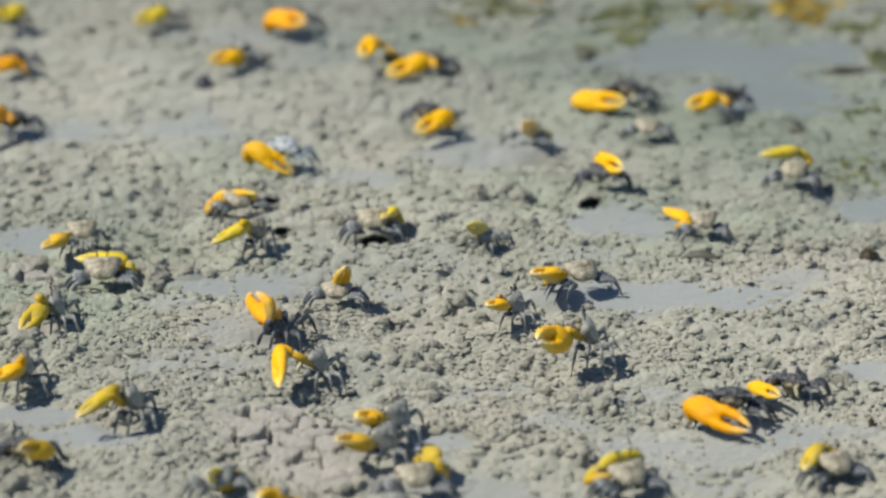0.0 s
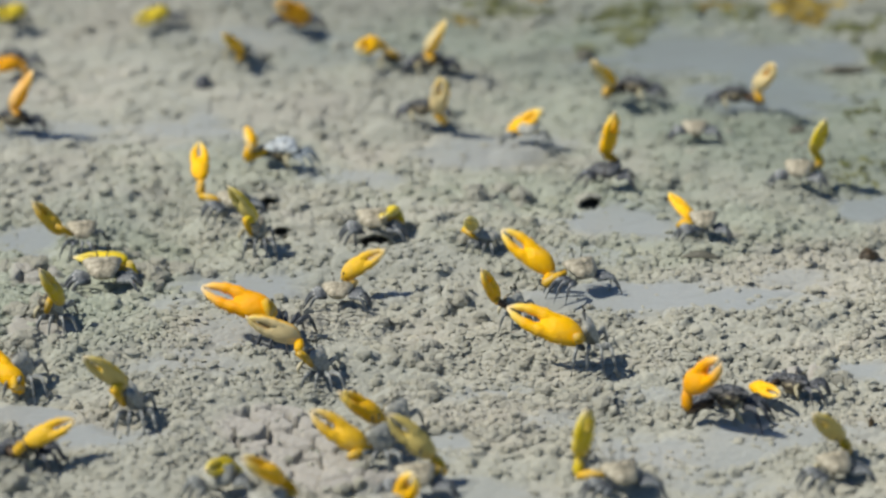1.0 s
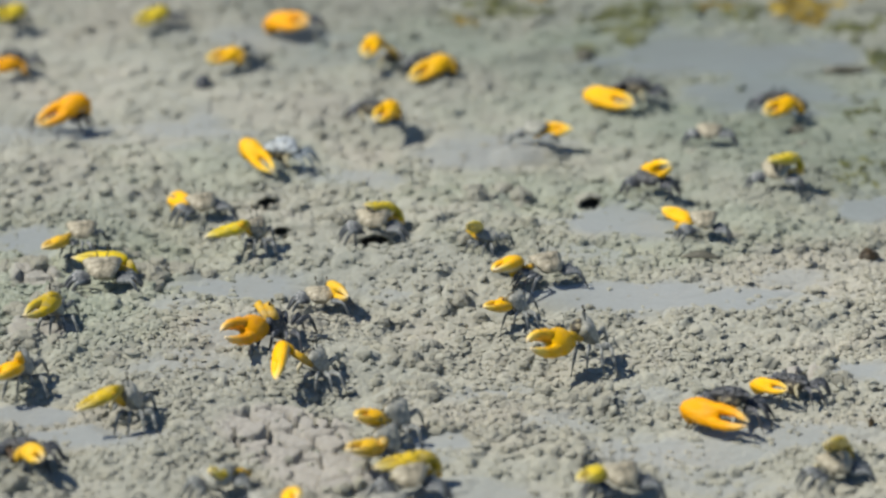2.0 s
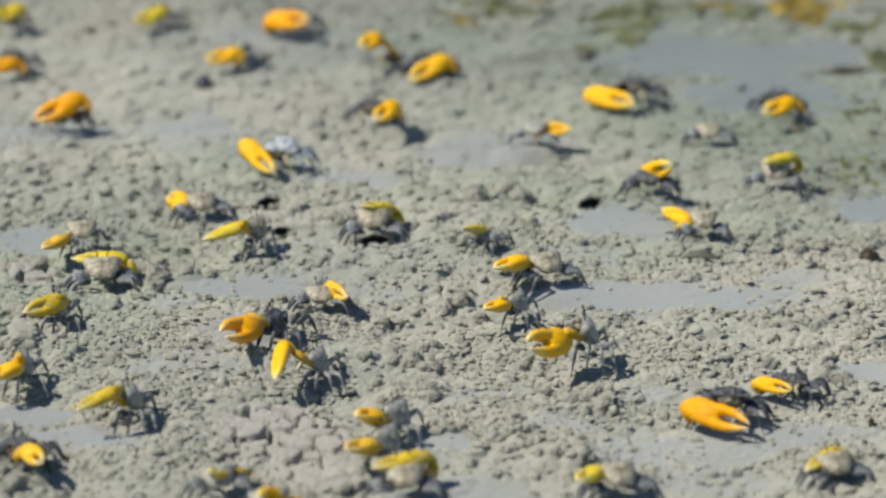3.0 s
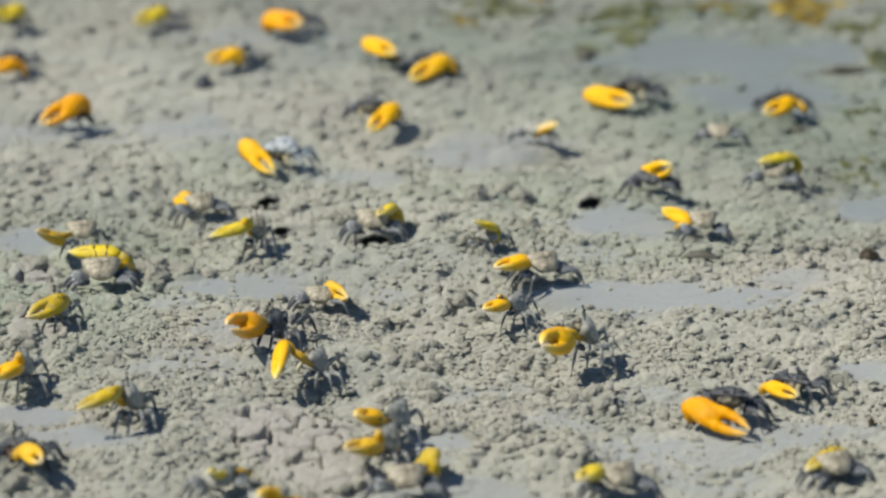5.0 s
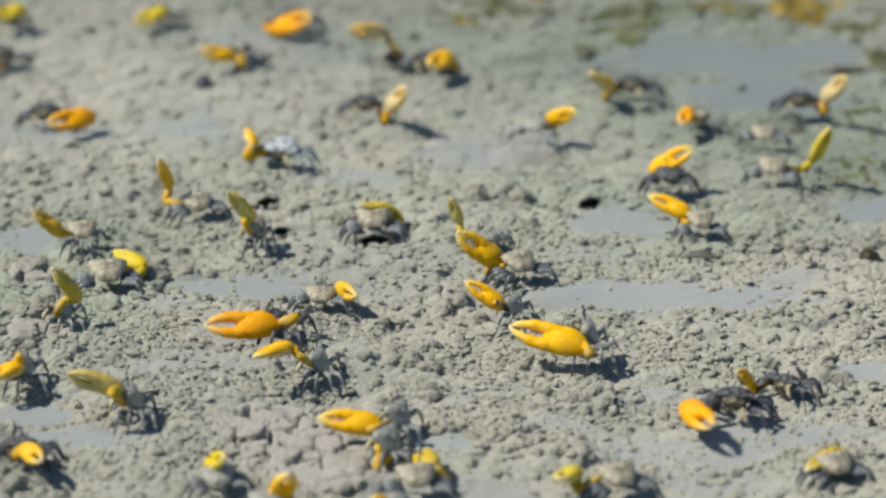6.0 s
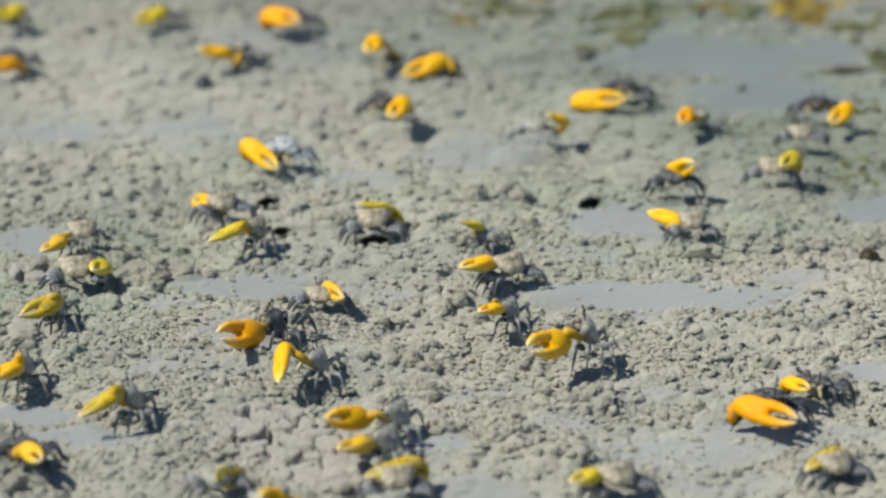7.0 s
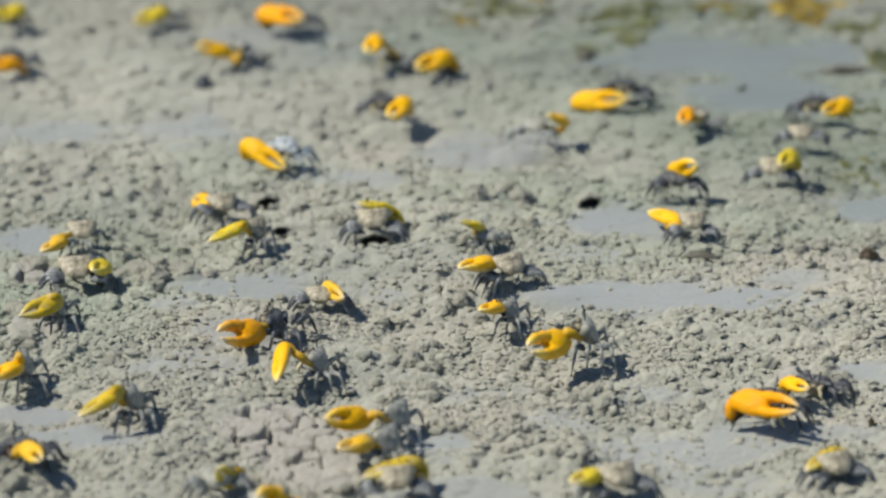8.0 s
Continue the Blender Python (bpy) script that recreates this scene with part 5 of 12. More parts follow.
    walk(crab_f[4], [(0, pose(0.38, 0.65, 1.1, 163.3, 7.4, 106.2)), (0.7, pose(0.38, 0.65, 1.1, 162.8, 5.8, 106.2)), (1, pose(0.25, 0.6, 1.03, 146.3, -2.3, 94.8)), (1.2, pose(0.25, 0.6, 1.03, 147.6, -2.5, 96.3)), (1.5, pose(0.38, 0.64, 1.13, 163.7, 8.9, 106.1)), (1.7, pose(0.35, 0.62, 1.13, 164.4, 8.8, 106.8)), (3, pose(0.24, 0.54, 1.16, 149.5, -2, 97.7)), (4, pose(0.29, 0.58, 1.13, 162.8, 5.8, 106.2)), (4.25, pose(0.48, 0.7, 1.07, -165.9, 12.6, 135.8)), (4.5, pose(0.67, 0.82, 1.01, -135.5, 3.1, 164.4)), (5, pose(0.67, 0.82, 1.01, -135.5, 3.1, 164.4)), (5.17, pose(0.52, 0.74, 1.05, -165.8, 12.8, 135.8)), (5.35, pose(0.38, 0.65, 1.1, 163, 6.3, 106.2)), (5.55, pose(0.38, 0.65, 1.1, 162.8, 5.8, 106.2)), (5.8, pose(0.09, 0.44, 1.19, -152.2, -45.3, 75.1)), (6, pose(0.11, 0.42, 1.26, -117.3, -14.2, 68.6)), (6.25, pose(0.18, 0.49, 1.19, -158.9, -12.7, 91.5)), (6.5, pose(0.26, 0.57, 1.13, 163.5, 2.7, 107.7)), (8, pose(0.26, 0.57, 1.13, 163.5, 2.7, 107.7))])
    walk(crab_g[2], [(0, pose(-0.3, 0.22, 0.44, 0.6, 0.2, 92.3)), (0.2, pose(-0.3, 0.22, 0.44, 0.5, -20.2, 77.1)), (0.5, pose(-0.3, 0.22, 0.44, 0.8, -52.6, 80.7)), (0.7, pose(-0.3, 0.22, 0.44, 1, -54, 92.6)), (1, pose(-0.3, 0.22, 0.44, 0.5, -18.5, 81.2)), (1.2, pose(-0.3, 0.22, 0.44, 0.5, -13.4, 81.3)), (1.5, pose(-0.3, 0.22, 0.44, 0.9, 21.6, 141.3)), (4.5, pose(-0.3, 0.22, 0.44, 0.9, 21.6, 141.3)), (5, pose(-0.3, 0.22, 0.44, 0.9, 21.6, 141.3)), (5.17, pose(-0.3, 0.22, 0.44, -9.9, -15.2, 113.8)), (5.35, pose(-0.3, 0.22, 0.44, 0.8, -52.6, 80.7)), (5.55, pose(-0.3, 0.22, 0.44, 1, -54, 92.6)), (5.67, pose(-0.3, 0.22, 0.44, -7.4, -21.1, 121.7)), (5.8, pose(-0.3, 0.22, 0.44, 0.8, 11.5, 144.7)), (6, pose(-0.3, 0.22, 0.44, 0.8, 10.3, 144.1)), (6.5, pose(-0.3, 0.22, 0.44, 0.8, 18.8, 140.5)), (7, pose(-0.3, 0.22, 0.44, 0.8, 18.8, 140.5)), (8, pose(-0.3, 0.22, 0.44, 0.8, 11.5, 144.7))])
    walk(crab_g[3], [(0, pose(-0.32, 0.82, 0.44, -0.9, -21.3, -53.4)), (0.2, pose(-0.17, 0.77, 0.65, -0.8, -20, -51.6)), (0.5, pose(-0.24, 0.58, 0.92, -0.9, -26.8, -40)), (0.7, pose(-0.32, 0.57, 0.93, -0.9, -25.5, -40.7)), (1, pose(-0.21, 0.78, 0.63, -0.8, -18.4, -53.5)), (1.2, pose(-0.21, 0.8, 0.58, -0.8, -19.5, -53.8)), (1.5, pose(-0.74, 0.57, 0.22, -1.7, -62.1, -52.8)), (4.5, pose(-0.74, 0.57, 0.22, -1.7, -62.1, -52.8)), (5, pose(-0.74, 0.57, 0.22, -1.7, -62.1, -52.8)), (5.35, pose(-0.24, 0.58, 0.92, -0.9, -26.8, -40)), (5.55, pose(-0.32, 0.57, 0.93, -0.9, -25.5, -40.7)), (5.8, pose(-0.78, 0.56, 0.32, -1.5, -57.9, -56.3)), (6, pose(-0.78, 0.57, 0.33, -1.4, -55, -50.9)), (6.5, pose(-0.74, 0.58, 0.25, -1.4, -55, -41.2)), (7, pose(-0.74, 0.58, 0.25, -1.4, -55, -41.2)), (8, pose(-0.78, 0.56, 0.32, -1.5, -57.9, -56.3))])
    walk(crab_g[4], [(0, pose(-0.09, 0.51, 0.59, 130.5, 9.9, 38.7)), (0.2, pose(0.07, 0.46, 0.79, 127.4, 12.1, 28.3)), (0.5, pose(0.05, 0.34, 1.11, 127, -7.8, 49.3)), (0.6, pose(0.01, 0.33, 1.11, 167.6, -18.2, 67.1)), (0.7, pose(-0.03, 0.33, 1.11, -151.1, -37.3, 74.3)), (0.85, pose(0, 0.39, 0.93, 138.2, -59.7, 93.8)), (1, pose(0.02, 0.46, 0.76, 47.4, -49.9, 135.9)), (1.2, pose(0.02, 0.48, 0.72, 40.3, -43.3, 131.3)), (1.35, pose(-0.3, 0.44, 0.66, 105, -30.3, 68.7)), (1.5, pose(-0.62, 0.41, 0.59, 133.4, 14, 43.4)), (4.5, pose(-0.62, 0.41, 0.59, 133.4, 14, 43.4)), (5, pose(-0.62, 0.41, 0.59, 133.4, 14, 43.4)), (5.35, pose(0.05, 0.34, 1.11, 127, -7.8, 49.3)), (5.45, pose(0.01, 0.33, 1.11, 167.6, -18.2, 67.1)), (5.55, pose(-0.03, 0.33, 1.11, -151.1, -37.3, 74.3)), (5.67, pose(-0.34, 0.35, 0.89, 173, -15.5, 74)), (5.8, pose(-0.66, 0.37, 0.68, 138.4, 2.2, 61.2)), (6, pose(-0.63, 0.38, 0.68, 145.4, -3, 74.4)), (6.5, pose(-0.56, 0.42, 0.59, 130.1, 12, 36.6)), (7, pose(-0.56, 0.42, 0.59, 129.1, 11.6, 33.8)), (8, pose(-0.66, 0.37, 0.68, 134.3, 2.8, 53.6))])
    walk(crab_i[0], [(0, pose(-0.0065, 1.5759, 0, 0, 0, 170)), (0.5, pose(-0.008, 1.5839, 0, 0, 0, 170)), (1, pose(-0.0085, 1.5807, 0, 0, 0, 170)), (1.2, pose(-0.0098, 1.5807, 0, 0, 0, 170)), (1.5, pose(-0.0281, 1.5807, 0, 0, 0, 170)), (1.7, pose(-0.0306, 1.5807, 0, 0, 0, 170)), (4.5, pose(-0.0306, 1.5807, 0, 0, 0, 170)), (4.95, pose(-0.031, 1.5817, 0, 0, 0, 170)), (5.8, pose(-0.0332, 1.5872, 0, 0, 0, 170)), (6, pose(-0.0337, 1.5872, 0, 0, 0, 170)), (6.5, pose(-0.0262, 1.5872, 0, 0, 0, 170)), (8, pose(-0.0257, 1.5872, 0, 0, 0, 170))])
    stride(crab_i[1], [(0, 0.5), (1.2, 1.5), (4.95, 5.8), (6, 6.5)])
    walk(crab_i[2], [(0, pose(-0.3, 0.22, 0.44, 0.9, 31.2, 138)), (0.2, pose(-0.3, 0.22, 0.44, 0.8, 15.3, 140.2)), (0.5, pose(-0.3, 0.22, 0.44, 0.7, -16.4, 105.7)), (0.7, pose(-0.3, 0.22, 0.44, 0.8, -28.5, 110.6)), (1, pose(-0.3, 0.22, 0.44, 0.9, 32.1, 146.3)), (1.2, pose(-0.3, 0.22, 0.44, 0.9, 38.5, 162.5)), (1.5, pose(-0.3, 0.22, 0.44, 0.8, 44.5, 177)), (1.7, pose(-0.3, 0.22, 0.44, 0.8, 13.5, 144.8)), (3, pose(-0.3, 0.22, 0.44, 0.8, 14.5, 145.8)), (4, pose(-0.3, 0.22, 0.44, 0.8, 14.5, 145.8)), (4.5, pose(-0.3, 0.22, 0.44, 0.8, 17.8, 144.5)), (5, pose(-0.3, 0.22, 0.44, 0.8, 20.3, 143.8)), (5.35, pose(-0.3, 0.22, 0.44, 0.7, -16.4, 107)), (5.55, pose(-0.3, 0.22, 0.44, 0.8, -28.4, 112.1)), (5.67, pose(-0.3, 0.22, 0.44, -3.9, 5.2, 127.4)), (5.8, pose(-0.3, 0.22, 0.44, 1, 38.8, 143.6)), (6, pose(-0.3, 0.22, 0.44, 1.3, 50.4, 134)), (6.5, pose(-0.3, 0.22, 0.44, 0.8, 9.8, 145.9)), (8, pose(-0.3, 0.22, 0.44, 0.8, 14.4, 145.8))])
    walk(crab_i[3], [(0, pose(-0.68, 0.56, 0.13, -0.8, -68.1, -111.3)), (0.1, pose(-0.71, 0.58, 0.21, -6.5, -59.4, -70.9)), (0.2, pose(-0.74, 0.59, 0.28, -1.3, -50.8, -40)), (0.5, pose(-0.46, 0.77, 0.61, -0.8, -11.8, -53)), (0.7, pose(-0.49, 0.71, 0.73, -0.8, -11, -48.7)), (1, pose(-0.72, 0.5, 0.12, -0.8, -47.6, 0.1)), (1.2, pose(-0.75, 0.36, 0.07, -0.3, -44.1, 31.8)), (1.5, pose(-0.73, 0.24, 0.02, 0.3, -39.3, 63)), (1.6, pose(-0.75, 0.4, 0.16, -10.4, -49.1, 7.9)), (1.7, pose(-0.78, 0.56, 0.3, -1.5, -60.4, -62.1)), (3, pose(-0.78, 0.55, 0.29, -1.5, -63.4, -77.9)), (4, pose(-0.78, 0.55, 0.29, -1.5, -63.4, -77.9)), (4.5, pose(-0.77, 0.55, 0.26, -1.5, -64.6, -82.9)), (5, pose(-0.75, 0.55, 0.23, -1.1, -65, -97.1)), (5.35, pose(-0.47, 0.77, 0.61, -0.8, -11.8, -52.5)), (5.55, pose(-0.5, 0.71, 0.73, -0.8, -11.2, -48.2)), (5.8, pose(-0.68, 0.5, 0.06, -2.1, -71, -10.1)), (5.87, pose(-0.64, 0.5, 0.04, -9.3, -73.1, -55.5)), (5.93, pose(-0.6, 0.5, 0.01, -9.2, -76.1, -107.9)), (6, pose(-0.57, 0.49, -0.02, 2.1, -77.6, -171.2)), (6.25, pose(-0.68, 0.52, 0.16, -13.5, -67.8, -102.4)), (6.5, pose(-0.79, 0.55, 0.34, -1.5, -58.5, -59.5)), (8, pose(-0.78, 0.55, 0.29, -1.5, -63.4, -77.8))])
    walk(crab_i[4], [(0, pose(-0.74, 0.42, 0.52, 136.1, 11.6, 50.4)), (0.2, pose(-0.54, 0.42, 0.61, 129.1, 14.5, 32.6)), (0.5, pose(-0.21, 0.45, 0.7, 127.6, 5.9, 32.5)), (0.6, pose(-0.21, 0.42, 0.75, 178.4, -6.2, 53.1)), (0.7, pose(-0.21, 0.4, 0.81, -132, -29.8, 57.2)), (1, pose(-0.44, 0.5, 0.43, 133.9, -62.2, 118.4)), (1.2, pose(-0.49, 0.52, 0.36, 118.6, -57.3, 124.8)), (1.35, pose(-0.54, 0.53, 0.32, 63.6, -40.8, 175.6)), (1.5, pose(-0.58, 0.53, 0.29, 40.9, -8.3, -167)), (1.57, pose(-0.61, 0.48, 0.41, 75.9, -32.9, 155.6)), (1.63, pose(-0.65, 0.43, 0.54, 122.7, -27.3, 106.6)), (1.7, pose(-0.68, 0.37, 0.67, 150.6, 3.1, 75.9)), (3, pose(-0.74, 0.36, 0.67, 148.1, 3.6, 73)), (4, pose(-0.74, 0.36, 0.67, 148.1, 3.6, 73)), (4.5, pose(-0.74, 0.37, 0.64, 145, 17.8, 61.8)), (5, pose(-0.78, 0.38, 0.61, 145, 17.9, 61.7)), (5.35, pose(-0.22, 0.44, 0.7, 127.6, 5.9, 32.4)), (5.45, pose(-0.22, 0.42, 0.75, 178.4, -6.3, 53)), (5.55, pose(-0.22, 0.4, 0.81, -132, -29.8, 57.1)), (5.67, pose(-0.38, 0.44, 0.63, -176.7, -55, 63)), (5.8, pose(-0.54, 0.47, 0.46, 100.5, -62.8, 111.5)), (6, pose(-0.65, 0.48, 0.39, 80.2, -41, 131.8)), (6.25, pose(-0.67, 0.42, 0.54, 127.6, -25.4, 95.7)), (6.5, pose(-0.68, 0.36, 0.7, 157.2, 5.3, 81.4)), (8, pose(-0.74, 0.36, 0.67, 151.8, 6.1, 75.7))])
    walk(crab_j[2], [(0, pose(0.3, 0.22, 0.5, -0.1, 18.9, 39.6)), (0.2, pose(0.3, 0.22, 0.5, -0.1, -0.2, 40.7)), (0.5, pose(0.3, 0.22, 0.5, -0.1, -2.8, 40.3)), (0.7, pose(0.3, 0.22, 0.5, -0.1, 2.7, 37.8)), (1, pose(0.3, 0.22, 0.5, -0.1, 13.5, 40.7)), (1.2, pose(0.3, 0.22, 0.5, -0.1, 13.5, 40.7)), (1.5, pose(0.3, 0.22, 0.5, -0.1, 10.5, 39)), (1.7, pose(0.3, 0.22, 0.5, -0.1, 10, 37.3)), (4.5, pose(0.3, 0.22, 0.5, -0.1, 10.9, 37.2)), (5, pose(0.3, 0.22, 0.5, -0.1, 10.9, 37.2)), (5.35, pose(0.3, 0.22, 0.5, -0.1, -2.8, 40.3)), (5.55, pose(0.3, 0.22, 0.5, -0.1, 2.7, 37.8)), (5.8, pose(0.3, 0.22, 0.5, 0, 10.9, 41.9)), (6, pose(0.3, 0.22, 0.5, -0.1, 12.3, 41.2)), (6.5, pose(0.3, 0.22, 0.5, -0.1, 11.2, 37.5)), (7, pose(0.3, 0.22, 0.5, -0.1, 11.2, 37.5)), (8, pose(0.3, 0.22, 0.5, -0.1, 11.2, 37.5))])
    walk(crab_j[3], [(0, pose(0.74, 0.58, 0.31, -0.6, -84.4, -130.4)), (0.2, pose(0.75, 0.61, 0.5, 0.2, -55.6, -141.9)), (0.5, pose(0.76, 0.61, 0.53, 0.1, -55.1, -141)), (0.7, pose(0.77, 0.59, 0.47, -0.3, -73.1, -127.9)), (1, pose(0.74, 0.6, 0.36, 0.4, -67.9, -146.9)), (1.2, pose(0.74, 0.6, 0.36, 0.4, -67.9, -146.9)), (1.5, pose(0.76, 0.59, 0.39, -0.2, -76.3, -131.8)), (1.6, pose(0.76, 0.58, 0.39, 4.4, -79.2, -88.3)), (1.7, pose(0.77, 0.58, 0.4, -5.6, -81.8, -30.4)), (4.5, pose(0.77, 0.58, 0.39, -3.7, -79.2, -12.6)), (5, pose(0.77, 0.58, 0.39, -3.7, -79.2, -12.6)), (5.17, pose(0.76, 0.59, 0.46, 17.7, -66.4, -94.8)), (5.35, pose(0.76, 0.61, 0.53, 0.1, -55.1, -141)), (5.55, pose(0.77, 0.59, 0.47, -0.3, -73.1, -127.9)), (5.8, pose(0.74, 0.61, 0.39, 0.3, -59.6, -148)), (6, pose(0.74, 0.61, 0.37, 0.4, -63.8, -147.7)), (6.25, pose(0.75, 0.59, 0.38, 15.7, -72.5, -104.5)), (6.5, pose(0.77, 0.58, 0.38, -5.5, -81.8, -26.2)), (7, pose(0.77, 0.58, 0.38, -5.5, -81.8, -26.2)), (8, pose(0.77, 0.58, 0.38, -5.5, -81.8, -26.2))])
    walk(crab_j[4], [(0, pose(0.71, 0.55, 0.72, 54.1, 29.7, -178.5)), (0.2, pose(0.57, 0.47, 0.85, 54.5, 32.3, -178.3)), (0.5, pose(0.57, 0.46, 0.87, 51.1, 14.1, 172.7)), (0.7, pose(0.7, 0.49, 0.87, 53.1, -2.7, 165.1)), (0.85, pose(0.65, 0.5, 0.81, 57.9, 5.8, -131.7)), (1, pose(0.61, 0.51, 0.75, 67.8, 5.3, -67.8)), (1.2, pose(0.61, 0.51, 0.75, 67.8, 5.3, -67.8)), (1.3, pose(0.64, 0.52, 0.77, 47.7, -24.9, -17.6)), (1.4, pose(0.66, 0.52, 0.78, 7.9, -24.4, 46.1)), (1.5, pose(0.69, 0.52, 0.8, -11.4, 6.3, 95.9)), (1.7, pose(0.82, 0.55, 0.81, 34.5, 21.7, 144)), (4.5, pose(0.85, 0.56, 0.8, 36.3, 23.3, 147.1)), (5, pose(0.85, 0.56, 0.8, 36.3, 23.3, 147.1)), (5.35, pose(0.57, 0.46, 0.87, 51.1, 14.1, 172.7)), (5.55, pose(0.7, 0.49, 0.87, 53.1, -2.7, 165.1)), (5.67, pose(0.63, 0.5, 0.81, 55.9, 7.1, -132)), (5.8, pose(0.56, 0.5, 0.75, 66.1, 9, -67.7)), (6, pose(0.58, 0.51, 0.75, 64.6, 7.7, -66.5)), (6.25, pose(0.7, 0.53, 0.77, 56, 21.7, -136.7)), (6.5, pose(0.82, 0.55, 0.8, 39.2, 18, 149.6)), (7, pose(0.82, 0.55, 0.8, 39.2, 18, 149.6)), (8, pose(0.82, 0.55, 0.8, 47.1, 23.1, 165.9))])
    walk(crab_k[0], [(0, pose(0.0364, 1.5466, 0, 0, 0, -20)), (1.2, pose(0.0364, 1.5466, 0, 0, 0, -20)), (1.5, pose(0.0403, 1.5435, 0, 0, 0, -20)), (1.7, pose(0.0396, 1.5466, 0, 0, 0, -20)), (4.5, pose(0.0396, 1.5466, 0, 0, 0, -20)), (4.95, pose(0.0396, 1.5473, 0, 0, 0, -20)), (5.8, pose(0.0397, 1.5513, 0, 0, 0, -20)), (8, pose(0.0397, 1.5513, 0, 0, 0, -20))])
    stride(crab_k[1], [(1.2, 1.5), (4.95, 5.8)])
    walk(crab_k[2], [(0, pose(0.3, 0.22, 0.52, -0.1, 27.6, 40.7)), (0.5, pose(0.3, 0.22, 0.52, -0.3, 22.7, 27.3)), (0.6, pose(0.3, 0.22, 0.52, 2.2, 20.3, 96.1)), (0.7, pose(0.3, 0.22, 0.52, 0.7, 17.2, 163.5)), (1, pose(0.3, 0.22, 0.52, 0.6, 15.2, -178.8)), (1.2, pose(0.3, 0.22, 0.52, 0.7, 25, 177.5)), (1.5, pose(0.3, 0.22, 0.52, 0.8, 38.1, 173.8)), (1.7, pose(0.3, 0.22, 0.52, 0.9, 31.7, 129.5)), (4, pose(0.3, 0.22, 0.52, 1, 33.2, 133.3)), (4.5, pose(0.3, 0.22, 0.52, 1, 40.1, 125.8)), (5, pose(0.3, 0.22, 0.52, 1.1, 42.4, 125.7)), (5.17, pose(0.3, 0.22, 0.52, -5, 32.7, 73.4)), (5.35, pose(0.3, 0.22, 0.52, -0.3, 22.7, 27.1)), (5.45, pose(0.3, 0.22, 0.52, 2.3, 20.2, 96)), (5.55, pose(0.3, 0.22, 0.52, 0.7, 17.1, 163.5)), (5.67, pose(0.3, 0.22, 0.52, 0.2, 17, 102.3)), (5.8, pose(0.3, 0.22, 0.52, -0.1, 16.5, 41.1)), (6, pose(0.3, 0.22, 0.52, 0.3, 11.6, 62.8)), (6.5, pose(0.3, 0.22, 0.52, -0.1, 26.7, 39.9)), (8, pose(0.3, 0.22, 0.52, -0.1, 26.7, 39.9))])
    walk(crab_k[3], [(0, pose(0.7, 0.57, 0.24, 0.5, -5.3, -169.1)), (0.5, pose(0.79, 0.47, 0.29, 0.6, -3.8, 172)), (0.7, pose(-0.25, 0.38, 0.34, 0.3, -16, -156.8)), (1, pose(-0.28, 0.21, 0.36, 0.5, 6.5, -171.1)), (1.2, pose(-0.24, 0.24, 0.27, 0.4, 3, -164.6)), (1.5, pose(-0.17, 0.27, 0.15, 0.3, 1.7, -159.1)), (1.7, pose(-0.02, 0.61, 0.21, -0.1, -31.2, -130.8)), (4, pose(-0.04, 0.59, 0.19, 0, -30.5, -133.4)), (4.5, pose(0.03, 0.59, 0.13, 0, -31.2, -133.3)), (5, pose(0.04, 0.58, 0.12, 0, -30.7, -134.7)), (5.35, pose(0.79, 0.47, 0.29, 0.6, -3.9, 171.7)), (5.55, pose(-0.25, 0.38, 0.34, 0.3, -16, -156.9)), (5.63, pose(0.08, 0.45, 0.35, -6.6, -20.7, 153.7)), (5.72, pose(0.41, 0.53, 0.35, -7.2, -28.9, 102.4)), (5.8, pose(0.73, 0.6, 0.35, 0, -34.1, 47)), (5.87, pose(0.68, 0.65, 0.37, 0.4, -34.2, 98.7)), (5.93, pose(0.62, 0.69, 0.38, 0.5, -34.4, 150.5)), (6, pose(0.57, 0.74, 0.4, 0.4, -34.7, -157.5)), (6.17, pose(0.62, 0.68, 0.35, -2.8, -36.6, 154)), (6.33, pose(0.66, 0.62, 0.3, -3, -39.8, 103.9)), (6.5, pose(0.71, 0.56, 0.25, 0.1, -42, 51.5)), (8, pose(0.71, 0.56, 0.25, 0.1, -42, 51.5))])
